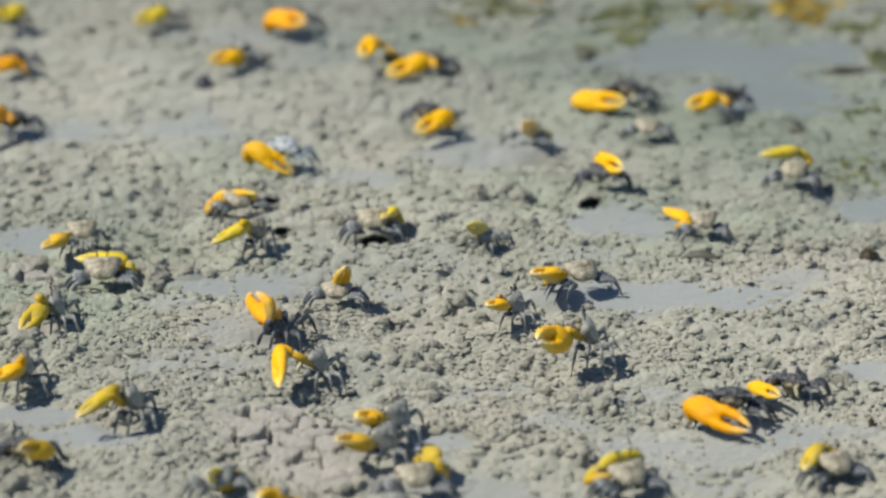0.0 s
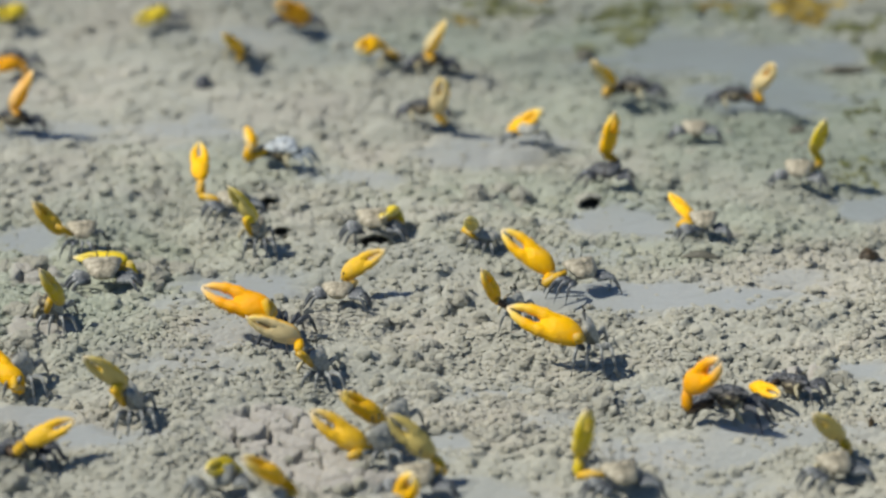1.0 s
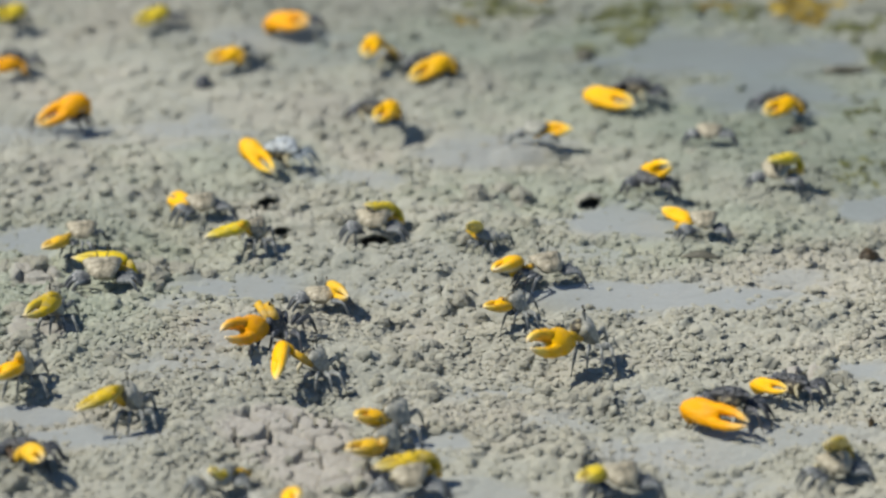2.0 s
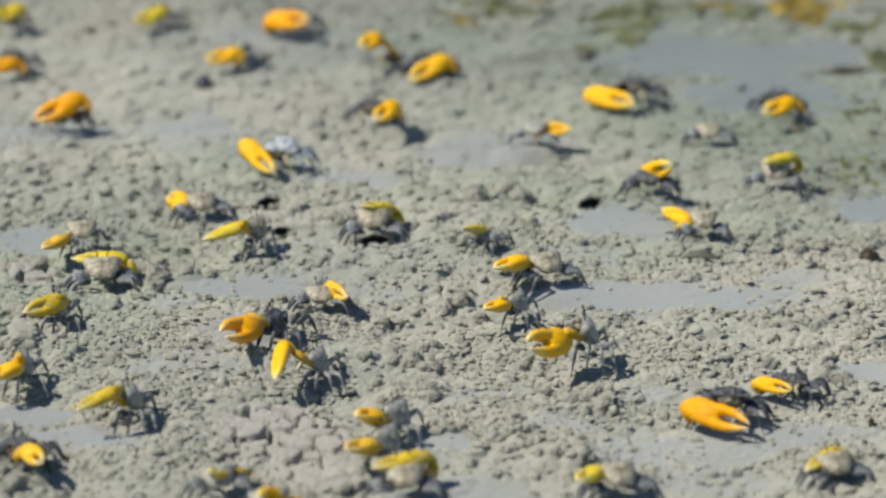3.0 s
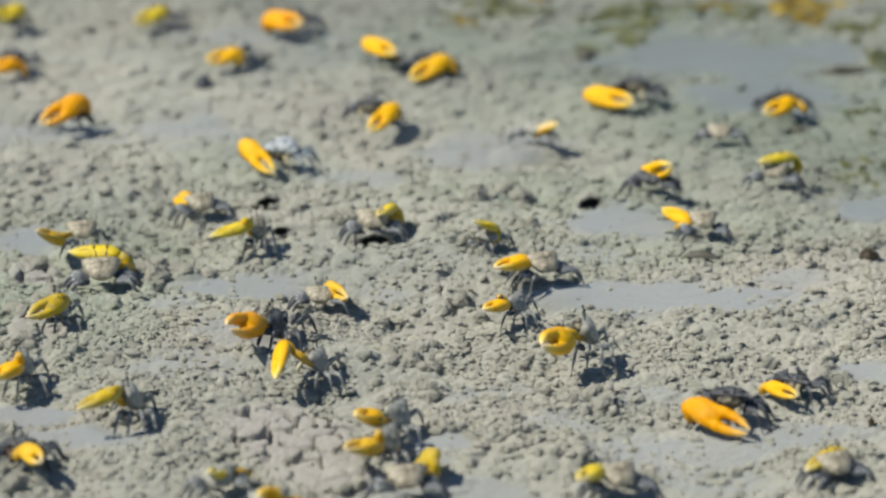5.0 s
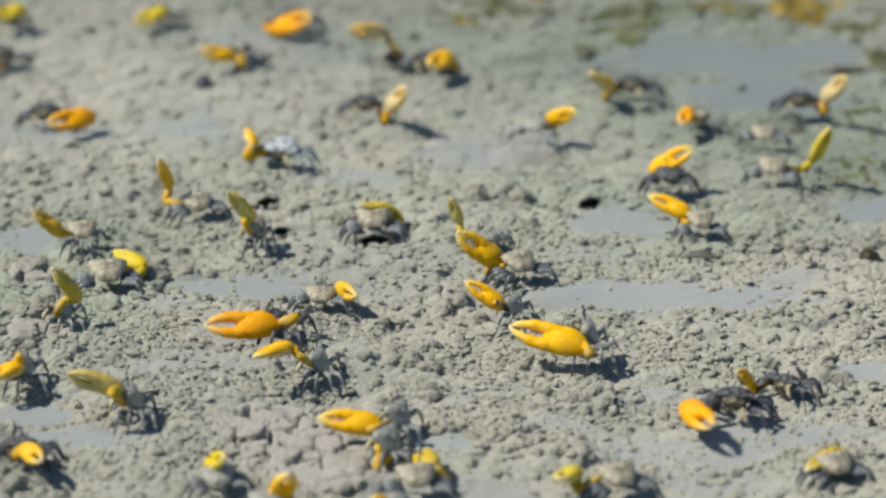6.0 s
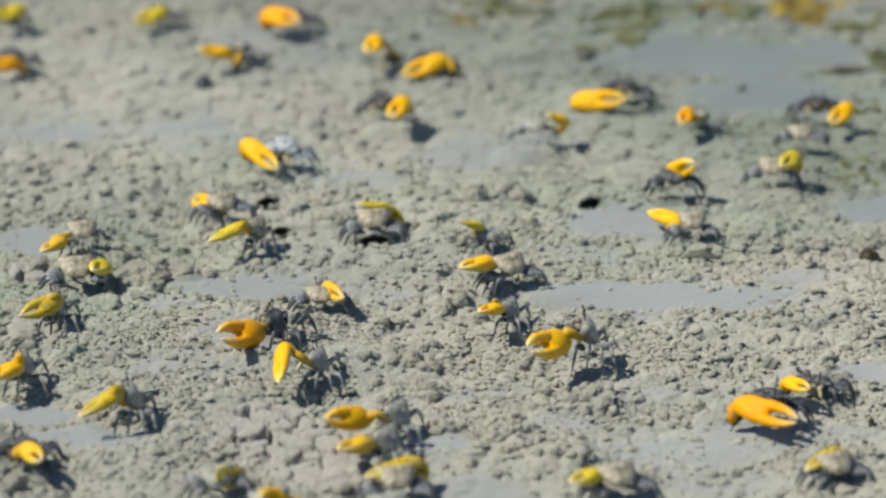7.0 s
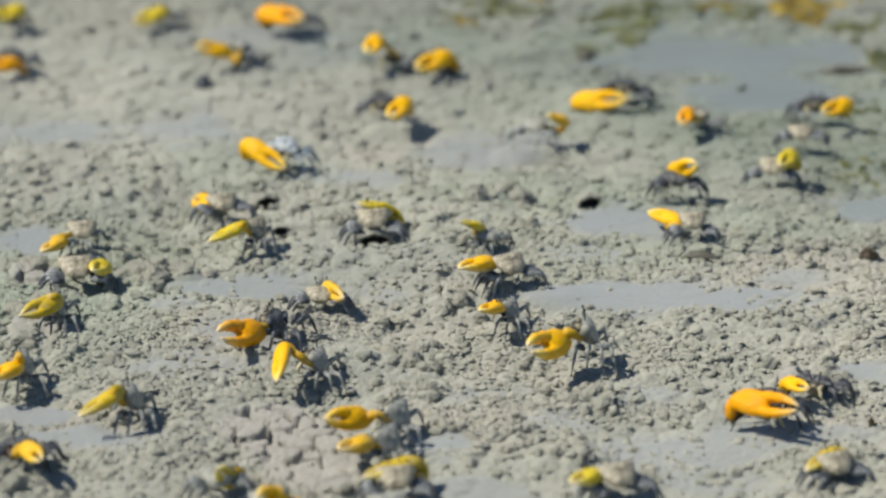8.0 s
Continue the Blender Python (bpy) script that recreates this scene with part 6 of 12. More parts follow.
    walk(crab_k[4], [(0, pose(0.29, 0.49, 0.28, -121.3, -29.1, -99.6)), (0.5, pose(0.38, 0.53, 0.32, -117.2, -26.1, -108.1)), (0.57, pose(0.04, 0.43, 0.36, -114.9, -32.2, -62.8)), (0.63, pose(-0.29, 0.33, 0.41, -118.6, -37.9, -14.2)), (0.7, pose(-0.62, 0.22, 0.46, -126.7, -39.1, 37.2)), (1, pose(-0.69, 0.14, 0.32, -110.6, -36.3, 1.4)), (1.2, pose(-0.65, 0.13, 0.24, -62.6, -30.5, -24.3)), (1.5, pose(-0.56, 0.12, 0.14, -124.6, -22.2, 28.5)), (1.7, pose(-0.26, 0.34, 0.42, -124.2, -5.5, 0.2)), (4, pose(-0.29, 0.32, 0.4, -123.7, -6.1, 5.2)), (4.25, pose(-0.25, 0.33, 0.38, -57.8, -26.8, -4)), (4.5, pose(-0.21, 0.33, 0.35, 16.6, -25.6, -29)), (5, pose(-0.21, 0.32, 0.33, 16.6, -25.6, -29)), (5.12, pose(-0.02, 0.39, 0.33, -26.5, -2.3, -52.5)), (5.23, pose(0.18, 0.46, 0.32, -74.1, -2.6, -85)), (5.35, pose(0.38, 0.53, 0.32, -117.2, -26.1, -108.2)), (5.42, pose(0.04, 0.43, 0.36, -114.9, -32.2, -62.9)), (5.48, pose(-0.29, 0.33, 0.41, -118.6, -37.9, -14.3)), (5.55, pose(-0.62, 0.22, 0.46, -126.7, -39.1, 37.2)), (5.63, pose(-0.09, 0.43, 0.5, -145.4, -65.9, 100.5)), (5.72, pose(0.44, 0.64, 0.54, 154.8, -56.8, -157.7)), (5.8, pose(0.97, 0.85, 0.59, 155.2, -28, -110.1)), (5.87, pose(0.73, 0.77, 0.6, -162.7, -0.7, -86)), (5.93, pose(0.49, 0.69, 0.62, -114.2, 1.6, -50.3)), (6, pose(0.25, 0.61, 0.64, -71, -22.9, -23.6)), (6.17, pose(0.47, 0.68, 0.6, -113, -0.9, -48)), (6.33, pose(0.69, 0.74, 0.57, -159.3, -2.1, -80.2)), (6.5, pose(0.91, 0.81, 0.53, 159.3, -25.6, -103.2)), (8, pose(0.91, 0.81, 0.53, 159.3, -25.6, -103.2))])
    walk(crab_l[0], [(0, pose(0.0835, 1.607, 0, 0, 0, 165)), (0.2, pose(0.084, 1.607, 0, 0, 0, 165)), (0.5, pose(0.0837, 1.612, 0, 0, 0, 165)), (1, pose(0.087, 1.612, 0, 0, 0, 165)), (1.5, pose(0.087, 1.612, 0, 0, 0, 165)), (1.7, pose(0.0877, 1.6103, 0, 0, 0, 165)), (4.5, pose(0.0877, 1.6103, 0, 0, 0, 165)), (4.95, pose(0.0876, 1.6108, 0, 0, 0, 165)), (5.8, pose(0.0871, 1.6137, 0, 0, 0, 165)), (6, pose(0.0864, 1.6137, 0, 0, 0, 165)), (6.5, pose(0.0826, 1.6086, 0, 0, 0, 165)), (8, pose(0.082, 1.6086, 0, 0, 0, 165))])
    stride(crab_l[1], [(0.2, 0.5), (6, 6.5)])
    walk(crab_l[2], [(0, pose(0.3, 0.22, 0.44, -0.2, 13.7, 34.1)), (0.2, pose(0.3, 0.22, 0.44, -0.1, 14.8, 35.7)), (0.5, pose(0.3, 0.22, 0.44, -0.3, 46.2, 28.2)), (0.7, pose(0.3, 0.22, 0.44, -0.2, 41, 35.8)), (1, pose(0.3, 0.22, 0.44, -0.1, 21.2, 41.3)), (1.2, pose(0.3, 0.22, 0.44, -0.1, 21.2, 41.3)), (1.5, pose(0.3, 0.22, 0.44, 0.5, 18.3, 79.7)), (1.7, pose(0.3, 0.22, 0.44, -0.2, 9, 33.3)), (4.5, pose(0.3, 0.22, 0.44, -0.2, 9, 33.3)), (5, pose(0.3, 0.22, 0.44, -0.2, 9.6, 33.6)), (5.35, pose(0.3, 0.22, 0.44, -0.3, 46.2, 28.4)), (5.55, pose(0.3, 0.22, 0.44, -0.2, 41, 35.9)), (5.8, pose(0.3, 0.22, 0.44, -0.1, 27.8, 39.6)), (6, pose(0.3, 0.22, 0.44, -0.2, 36.5, 30.5)), (6.5, pose(0.3, 0.22, 0.44, -0.1, 17.9, 36.1)), (8, pose(0.3, 0.22, 0.44, -0.1, 18.2, 36.5))])
    walk(crab_l[3], [(0, pose(0.78, 0.55, 0.3, -0.2, 5.2, 30.9)), (0.2, pose(0.77, 0.56, 0.29, -0.2, 5.1, 32.8)), (0.5, pose(0.67, 0.42, 0.01, 0.5, -43.3, 70.7)), (0.7, pose(0.67, 0.49, 0.05, 1.1, -67.8, 73.7)), (0.85, pose(0.69, 0.54, 0.13, -1.3, -66.4, 138.5)), (1, pose(0.72, 0.59, 0.22, 0.8, -64.9, -160.8)), (1.2, pose(0.72, 0.59, 0.22, 0.8, -64.9, -160.8)), (1.5, pose(0.4, 0.78, 0.25, -0.1, -25.9, -129.7)), (1.57, pose(0.53, 0.7, 0.28, -9.9, -18.8, -73.6)), (1.63, pose(0.66, 0.62, 0.31, -9.5, -7.3, -21.5)), (1.7, pose(0.8, 0.54, 0.35, -0.2, -0.5, 30.2)), (4.5, pose(0.8, 0.54, 0.35, -0.2, -0.5, 30.2)), (5, pose(0.79, 0.55, 0.34, -0.2, 0, 30.5)), (5.35, pose(0.67, 0.42, 0.01, 0.5, -43.3, 70.4)), (5.55, pose(0.67, 0.49, 0.05, 1, -67.8, 73.3)), (5.67, pose(0.69, 0.52, 0.1, 0.8, -67.5, 128.3)), (5.8, pose(0.71, 0.56, 0.16, 1.4, -67.3, -177.4)), (6, pose(0.72, 0.46, 0.08, 1.4, -57.1, 147.9)), (6.25, pose(0.74, 0.51, 0.17, 20.6, -22.3, 82.7)), (6.5, pose(0.76, 0.56, 0.26, -0.2, 9.2, 33)), (8, pose(0.76, 0.56, 0.25, -0.2, 9.2, 33.5))])
    walk(crab_l[4], [(0, pose(1.33, 0.88, 0.24, 55.5, -4.8, 174.7)), (0.2, pose(1.22, 0.85, 0.24, 55.2, -3.7, 174.5)), (0.5, pose(0.77, 0.7, 0.3, 52.5, 5, 172.1)), (0.7, pose(0.71, 0.64, 0.44, 53.2, 3, 173.2)), (0.85, pose(0.63, 0.58, 0.52, 3.7, 1.4, 120.3)), (1, pose(0.55, 0.53, 0.6, -30.4, -36.7, 80.5)), (1.2, pose(0.55, 0.53, 0.6, -26.3, -35.4, 79.5)), (1.35, pose(0.36, 0.51, 0.52, 16.2, -28.5, 65.2)), (1.5, pose(0.16, 0.49, 0.44, 53.1, -15.5, 59.8)), (1.6, pose(0.71, 0.65, 0.39, 48.1, -7.8, 112)), (1.7, pose(1.26, 0.82, 0.35, 51.2, 0.9, 163.1)), (4.5, pose(1.26, 0.82, 0.35, 51.4, -0.6, 162)), (5, pose(1.25, 0.82, 0.34, 51.4, -0.6, 162.1)), (5.35, pose(0.77, 0.71, 0.3, 52.5, 5, 172.1)), (5.55, pose(0.71, 0.64, 0.44, 53.2, 3, 173.3)), (5.67, pose(0.63, 0.59, 0.49, 7.4, 1.2, 120.9)), (5.8, pose(0.55, 0.55, 0.55, -23.5, -34.3, 79.8)), (6, pose(0.52, 0.59, 0.44, -14.8, -30.9, 80.8)), (6.25, pose(0.9, 0.74, 0.3, 17.1, -4.3, 126.3)), (6.5, pose(1.28, 0.9, 0.16, 57.3, -10, 176.8)), (8, pose(1.26, 0.89, 0.16, 56.8, -8.2, -177.9))])
    walk(crab_m[0], [(0, pose(0.1258, 1.6003, 0, 0, 0, 175)), (0.5, pose(0.1258, 1.6003, 0, 0, 0, 175)), (0.7, pose(0.1287, 1.5987, 0, 0, 0, 175)), (1.2, pose(0.1309, 1.6003, 0, 0, 0, 175)), (1.5, pose(0.1335, 1.5954, 0, 0, 0, 175)), (1.7, pose(0.1496, 1.5937, 0, 0, 0, 175)), (4.5, pose(0.1496, 1.5937, 0, 0, 0, 175)), (4.95, pose(0.1511, 1.5935, 0, 0, 0, 175)), (5.8, pose(0.1593, 1.5921, 0, 0, 0, 175)), (6, pose(0.1593, 1.5921, 0, 0, 0, 175)), (6.5, pose(0.1665, 1.5856, 0, 0, 0, 175)), (8, pose(0.166, 1.5856, 0, 0, 0, 175))])
    stride(crab_m[1], [(1.2, 1.5), (1.5, 1.7), (4.95, 5.8), (6, 6.5)])
    walk(crab_m[2], [(0, pose(-0.3, 0.22, 0.44, 0.4, 11.1, 77.1)), (0.5, pose(-0.3, 0.22, 0.44, 0.5, 14.1, 78.3)), (0.7, pose(-0.3, 0.22, 0.44, 0.7, -29.2, 92.1)), (1, pose(-0.3, 0.22, 0.44, 0.8, 5.4, 142)), (1.2, pose(-0.3, 0.22, 0.44, 0.9, 23.2, 140.7)), (1.5, pose(-0.3, 0.22, 0.44, 0.9, 26.6, 142.6)), (1.7, pose(-0.3, 0.22, 0.44, 0.9, 26.8, 140.1)), (4.5, pose(-0.3, 0.22, 0.44, 0.9, 29.1, 141.2)), (5, pose(-0.3, 0.22, 0.44, 0.8, 16.7, 129)), (5.35, pose(-0.3, 0.22, 0.44, 0.4, 14.2, 77.4)), (5.55, pose(-0.3, 0.22, 0.44, 0.7, -28.7, 90.5)), (5.67, pose(-0.3, 0.22, 0.44, -5.1, -2.9, 115.8)), (5.8, pose(-0.3, 0.22, 0.44, 0.9, 22.8, 140.6)), (6, pose(-0.3, 0.22, 0.44, 0.9, 29.3, 140.1)), (6.5, pose(-0.3, 0.22, 0.44, 0.9, 22.4, 143.7)), (7, pose(-0.3, 0.22, 0.44, 0.9, 23.3, 143)), (8, pose(-0.3, 0.22, 0.44, 0.8, 18, 146.4))])
    walk(crab_m[3], [(0, pose(-0.17, 0.79, 0.32, -0.9, -26.9, -44.6)), (0.5, pose(-0.18, 0.79, 0.29, -0.9, -27.1, -41.6)), (0.7, pose(-0.32, 0.74, 0.73, -0.8, -10.7, -54.5)), (1, pose(-0.77, 0.59, 0.38, -1.2, -49.7, -42.8)), (1.2, pose(-0.73, 0.57, 0.2, -2, -66.5, -50.1)), (1.35, pose(-0.73, 0.56, 0.19, -10.6, -37, -16)), (1.5, pose(-0.73, 0.55, 0.17, -0.5, -8.5, 7.2)), (1.7, pose(-0.71, 0.56, 0.17, -1.3, -55.3, -20.5)), (4.5, pose(-0.71, 0.55, 0.15, -1.3, -56.7, -16)), (5, pose(-0.66, 0.67, 0.27, -0.9, -34.5, -29.8)), (5.35, pose(-0.17, 0.79, 0.29, -0.9, -27.1, -41)), (5.55, pose(-0.3, 0.75, 0.73, -0.8, -11, -54.8)), (5.8, pose(-0.73, 0.57, 0.21, -1.9, -65, -46.4)), (6, pose(-0.7, 0.56, 0.15, -2.5, -71.1, -45.5)), (6.25, pose(-0.72, 0.55, 0.18, 9.1, -61.6, -107.7)), (6.5, pose(-0.75, 0.55, 0.21, 0.4, -52.2, -151.9)), (7, pose(-0.74, 0.55, 0.2, 0.3, -54.1, -150)), (8, pose(-0.78, 0.54, 0.25, 0.3, -55.8, -146.6))])
    walk(crab_m[4], [(0, pose(0.1, 0.53, 0.51, 132.5, 2.8, 44.7)), (0.5, pose(0.1, 0.54, 0.49, 131.9, 1.3, 44.8)), (0.6, pose(0.01, 0.47, 0.65, -176.7, -10, 51.4)), (0.7, pose(-0.08, 0.41, 0.81, -123.3, -22.1, 46.4)), (0.85, pose(-0.33, 0.41, 0.76, 179.9, -54.6, 68.6)), (1, pose(-0.57, 0.4, 0.7, 91.3, -46.4, 126.5)), (1.2, pose(-0.62, 0.44, 0.59, 90.5, -48.3, 130.3)), (1.5, pose(-0.31, 0.6, 0.23, 45.1, -17.3, 153.4)), (1.6, pose(-0.4, 0.54, 0.37, 96.6, -28.9, 93.9)), (1.7, pose(-0.49, 0.48, 0.51, 133.9, 3.6, 47)), (4.5, pose(-0.49, 0.49, 0.5, 133.9, 3.6, 47)), (5, pose(-0.36, 0.49, 0.51, 133.9, 3.6, 47)), (5.35, pose(0.11, 0.54, 0.48, 132, 1.1, 45.1)), (5.45, pose(0.02, 0.48, 0.65, -176.6, -10.1, 51.7)), (5.55, pose(-0.07, 0.41, 0.81, -123.3, -22.1, 46.6)), (5.67, pose(-0.34, 0.43, 0.7, -158.5, -50.2, 61)), (5.8, pose(-0.6, 0.44, 0.59, 132.2, -58.7, 112.4)), (6, pose(-0.61, 0.46, 0.54, 81.9, -45.1, 133.8)), (6.25, pose(-0.79, 0.44, 0.54, 125.9, -26.3, 83.7)), (6.5, pose(-0.97, 0.43, 0.54, 143, 9.8, 57.9)), (7, pose(-0.95, 0.43, 0.54, 145.2, 9, 61.3)), (8, pose(-0.97, 0.41, 0.6, 133.4, -0.1, 49.4))])
    walk(crab_m2[0], [(0, pose(0.1137, 1.5702, -0.03, 0, 0, 130)), (4.8, pose(0.1137, 1.5702, -0.03, 0, 0, 130)), (5.3, pose(0.1137, 1.5702, -0.012, 0, 0, 130)), (5.7, pose(0.1137, 1.5702, 0, 0, 0, 130)), (8, pose(0.1137, 1.5702, 0, 0, 0, 130))])
    walk(crab_m2[2], [(0, pose(-0.3, 0.22, 0.44, 0.7, -10.7, 108.3)), (8, pose(-0.3, 0.22, 0.44, 0.7, -10.7, 108.3))])
    walk(crab_m2[3], [(0, pose(-0.48, 0.78, 0.55, -1, -38.9, -24.4)), (8, pose(-0.48, 0.78, 0.55, -1, -38.9, -24.4))])
    walk(crab_m2[4], [(0, pose(-0.19, 0.64, 0.82, 157.6, 3.7, 122.3)), (8, pose(-0.19, 0.64, 0.82, 157.6, 3.7, 122.3))])
    walk(crab_ap[0], [(0, pose(0.0894, 1.5528, 0, 0, 0, 0)), (0.7, pose(0.0899, 1.5528, 0, 0, 0, 0)), (1, pose(0.11, 1.5513, 0, 0, 0, 0)), (1.2, pose(0.1105, 1.5513, 0, 0, 0, 0)), (1.5, pose(0.1123, 1.5481, 0, 0, 0, 0)), (1.7, pose(0.1161, 1.5466, 0, 0, 0, 0)), (4.5, pose(0.1161, 1.5466, 0, 0, 0, 0)), (4.95, pose(0.1194, 1.5461, 0, 0, 0, 0)), (5.8, pose(0.1378, 1.5435, 0, 0, 0, 0)), (6, pose(0.1395, 1.5435, 0, 0, 0, 0)), (6.5, pose(0.1558, 1.545, 0, 0, 0, 0)), (8, pose(0.1558, 1.545, 0, 0, 0, 0))])
    stride(crab_ap[1], [(0.7, 1), (1.2, 1.5), (1.5, 1.7), (4.95, 5.8), (6, 6.5)])
    walk(crab_n[0], [(0, pose(0.1468, 1.4872, 0, 0, 0, -10)), (0.7, pose(0.1493, 1.4886, 0, 0, 0, -10)), (1.2, pose(0.1493, 1.4886, 0, 0, 0, -10)), (1.5, pose(0.1467, 1.4857, 0, 0, 0, -10)), (1.7, pose(0.1396, 1.4857, 0, 0, 0, -10)), (4.5, pose(0.1391, 1.4857, 0, 0, 0, -10)), (4.95, pose(0.139, 1.4866, 0, 0, 0, -10)), (5.8, pose(0.1386, 1.4916, 0, 0, 0, -10)), (8, pose(0.1386, 1.4916, 0, 0, 0, -10))])
    stride(crab_n[1], [(1.2, 1.5), (1.5, 1.7), (4.95, 5.8)])
    walk(crab_n[2], [(0, pose(0.3, 0.22, 0.52, 0.4, -12.2, 76.9)), (0.2, pose(0.3, 0.22, 0.52, 0.6, -29.9, 84.7)), (0.5, pose(0.3, 0.22, 0.52, 0.5, -24.1, 82.1)), (0.7, pose(0.3, 0.22, 0.52, 0.4, -15, 73.1)), (1, pose(0.3, 0.22, 0.52, 0.2, -3.6, 60.1)), (1.2, pose(0.3, 0.22, 0.52, 0.2, -3.6, 60.1)), (1.5, pose(0.3, 0.22, 0.52, -0.1, 30.4, 35.8)), (1.7, pose(0.3, 0.22, 0.52, 0, 12.3, 47.2)), (4.5, pose(0.3, 0.22, 0.52, 0.1, 7.9, 50.7)), (5, pose(0.3, 0.22, 0.52, 0.1, 10.4, 49.3)), (5.35, pose(0.3, 0.22, 0.52, 0.5, -24.2, 82.2)), (5.55, pose(0.3, 0.22, 0.52, 0.4, -15.1, 73.2)), (5.8, pose(0.3, 0.22, 0.52, -0.1, 14, 36.9)), (6, pose(0.3, 0.22, 0.52, -0.1, 17.3, 37.8)), (6.5, pose(0.3, 0.22, 0.52, 0, 19.2, 42.9)), (7, pose(0.3, 0.22, 0.52, 0, 19.4, 42.4)), (8, pose(0.3, 0.22, 0.52, 0, 12.6, 46.3))])
    walk(crab_n[3], [(0, pose(0.43, 0.79, 0.65, 0.5, -41.7, -164.4)), (0.2, pose(0.35, 0.74, 0.82, 1.1, -53.6, 168.6)), (0.5, pose(0.38, 0.76, 0.77, 0.9, -49.6, -179.6)), (0.7, pose(0.47, 0.77, 0.67, 0.7, -48.1, -172.8)), (1, pose(0.6, 0.74, 0.56, 0.9, -54.1, -179.1)), (1.2, pose(0.6, 0.74, 0.56, 0.9, -54.1, -179.1)), (1.5, pose(0.72, 0.52, 0.22, 1.1, -49.9, 158.5)), (1.7, pose(0.7, 0.65, 0.39, 1.9, -66.2, 154.2)), (4.5, pose(0.68, 0.68, 0.44, 1.4, -61.5, 167.3)), (5, pose(0.69, 0.67, 0.41, 1.5, -62.1, 165.1)), (5.35, pose(0.37, 0.76, 0.77, 0.9, -49.6, -179.6)), (5.55, pose(0.47, 0.77, 0.68, 0.7, -48.1, -172.8)), (5.63, pose(0.57, 0.71, 0.58, 10.4, -41.8, 127.8)), (5.72, pose(0.67, 0.64, 0.48, 8.8, -32.7, 76.2)), (5.8, pose(0.77, 0.57, 0.37, -0.3, -27.7, 28.2)), (6, pose(0.75, 0.57, 0.34, -0.3, -33, 28.4)), (6.25, pose(0.73, 0.59, 0.33, 14.1, -51, 64.8)), (6.5, pose(0.72, 0.61, 0.32, 2.4, -71.2, 121.4)), (7, pose(0.72, 0.6, 0.32, 2.3, -71.8, 108.4)), (8, pose(0.7, 0.64, 0.39, 2.1, -68.6, 145.1))])
    walk(crab_n[4], [(0, pose(0.13, 0.71, 0.93, -174.2, -4.1, -142.5)), (0.2, pose(0.1, 0.79, 1.16, -178.1, -12.8, -145.2)), (0.5, pose(0.1, 0.76, 1.09, 165.9, -38.9, -144.8)), (0.7, pose(0.19, 0.74, 0.99, 91.1, -81.6, -108)), (1, pose(0.35, 0.73, 0.9, 22.1, -58.7, -59.5)), (1.2, pose(0.35, 0.73, 0.9, 16.8, -55.3, -59)), (1.35, pose(0.41, 0.68, 0.72, 121.1, -55.4, -121.6)), (1.5, pose(0.47, 0.62, 0.54, 177.2, -21.5, -129.1)), (1.7, pose(0.55, 0.72, 0.78, -172.9, -10.3, -125.6)), (4.5, pose(0.48, 0.72, 0.81, -172.8, -5, -135)), (5, pose(0.5, 0.72, 0.78, -172.8, -5, -135.1)), (5.35, pose(0.1, 0.76, 1.09, 165.9, -38.9, -144.8)), (5.55, pose(0.19, 0.74, 0.99, 91.5, -81.7, -108.3)), (5.8, pose(1.09, 0.74, 0.57, -95.4, -67.4, 70.8)), (6, pose(1.06, 0.74, 0.57, -5.5, -61.3, -36.6)), (6.25, pose(0.85, 0.73, 0.65, 99.2, -46.6, -108)), (6.5, pose(0.64, 0.72, 0.72, 142.8, -4.6, -107.2)), (7, pose(0.68, 0.73, 0.72, 141.7, -4.4, -108.6)), (8, pose(0.58, 0.73, 0.78, 145, -3.5, -105.7))])
    walk(crab_o[0], [(0, pose(0.067, 1.4872, 0, 0, 0, -5)), (0.7, pose(0.067, 1.4872, 0, 0, 0, -5)), (1.2, pose(0.0704, 1.4886, 0, 0, 0, -5)), (1.5, pose(0.0732, 1.4886, 0, 0, 0, -5)), (1.7, pose(0.0865, 1.4785, 0, 0, 0, -5)), (4.5, pose(0.0865, 1.4785, 0, 0, 0, -5)), (4.95, pose(0.0871, 1.479, 0, 0, 0, -5)), (5.8, pose(0.0902, 1.4814, 0, 0, 0, -5)), (6, pose(0.095, 1.4828, 0, 0, 0, -5)), (6.5, pose(0.0966, 1.4814, 0, 0, 0, -5)), (8, pose(0.0983, 1.4785, 0, 0, 0, -5))])
    stride(crab_o[1], [(0.7, 1.2), (1.5, 1.7), (4.95, 5.8), (5.8, 6)])
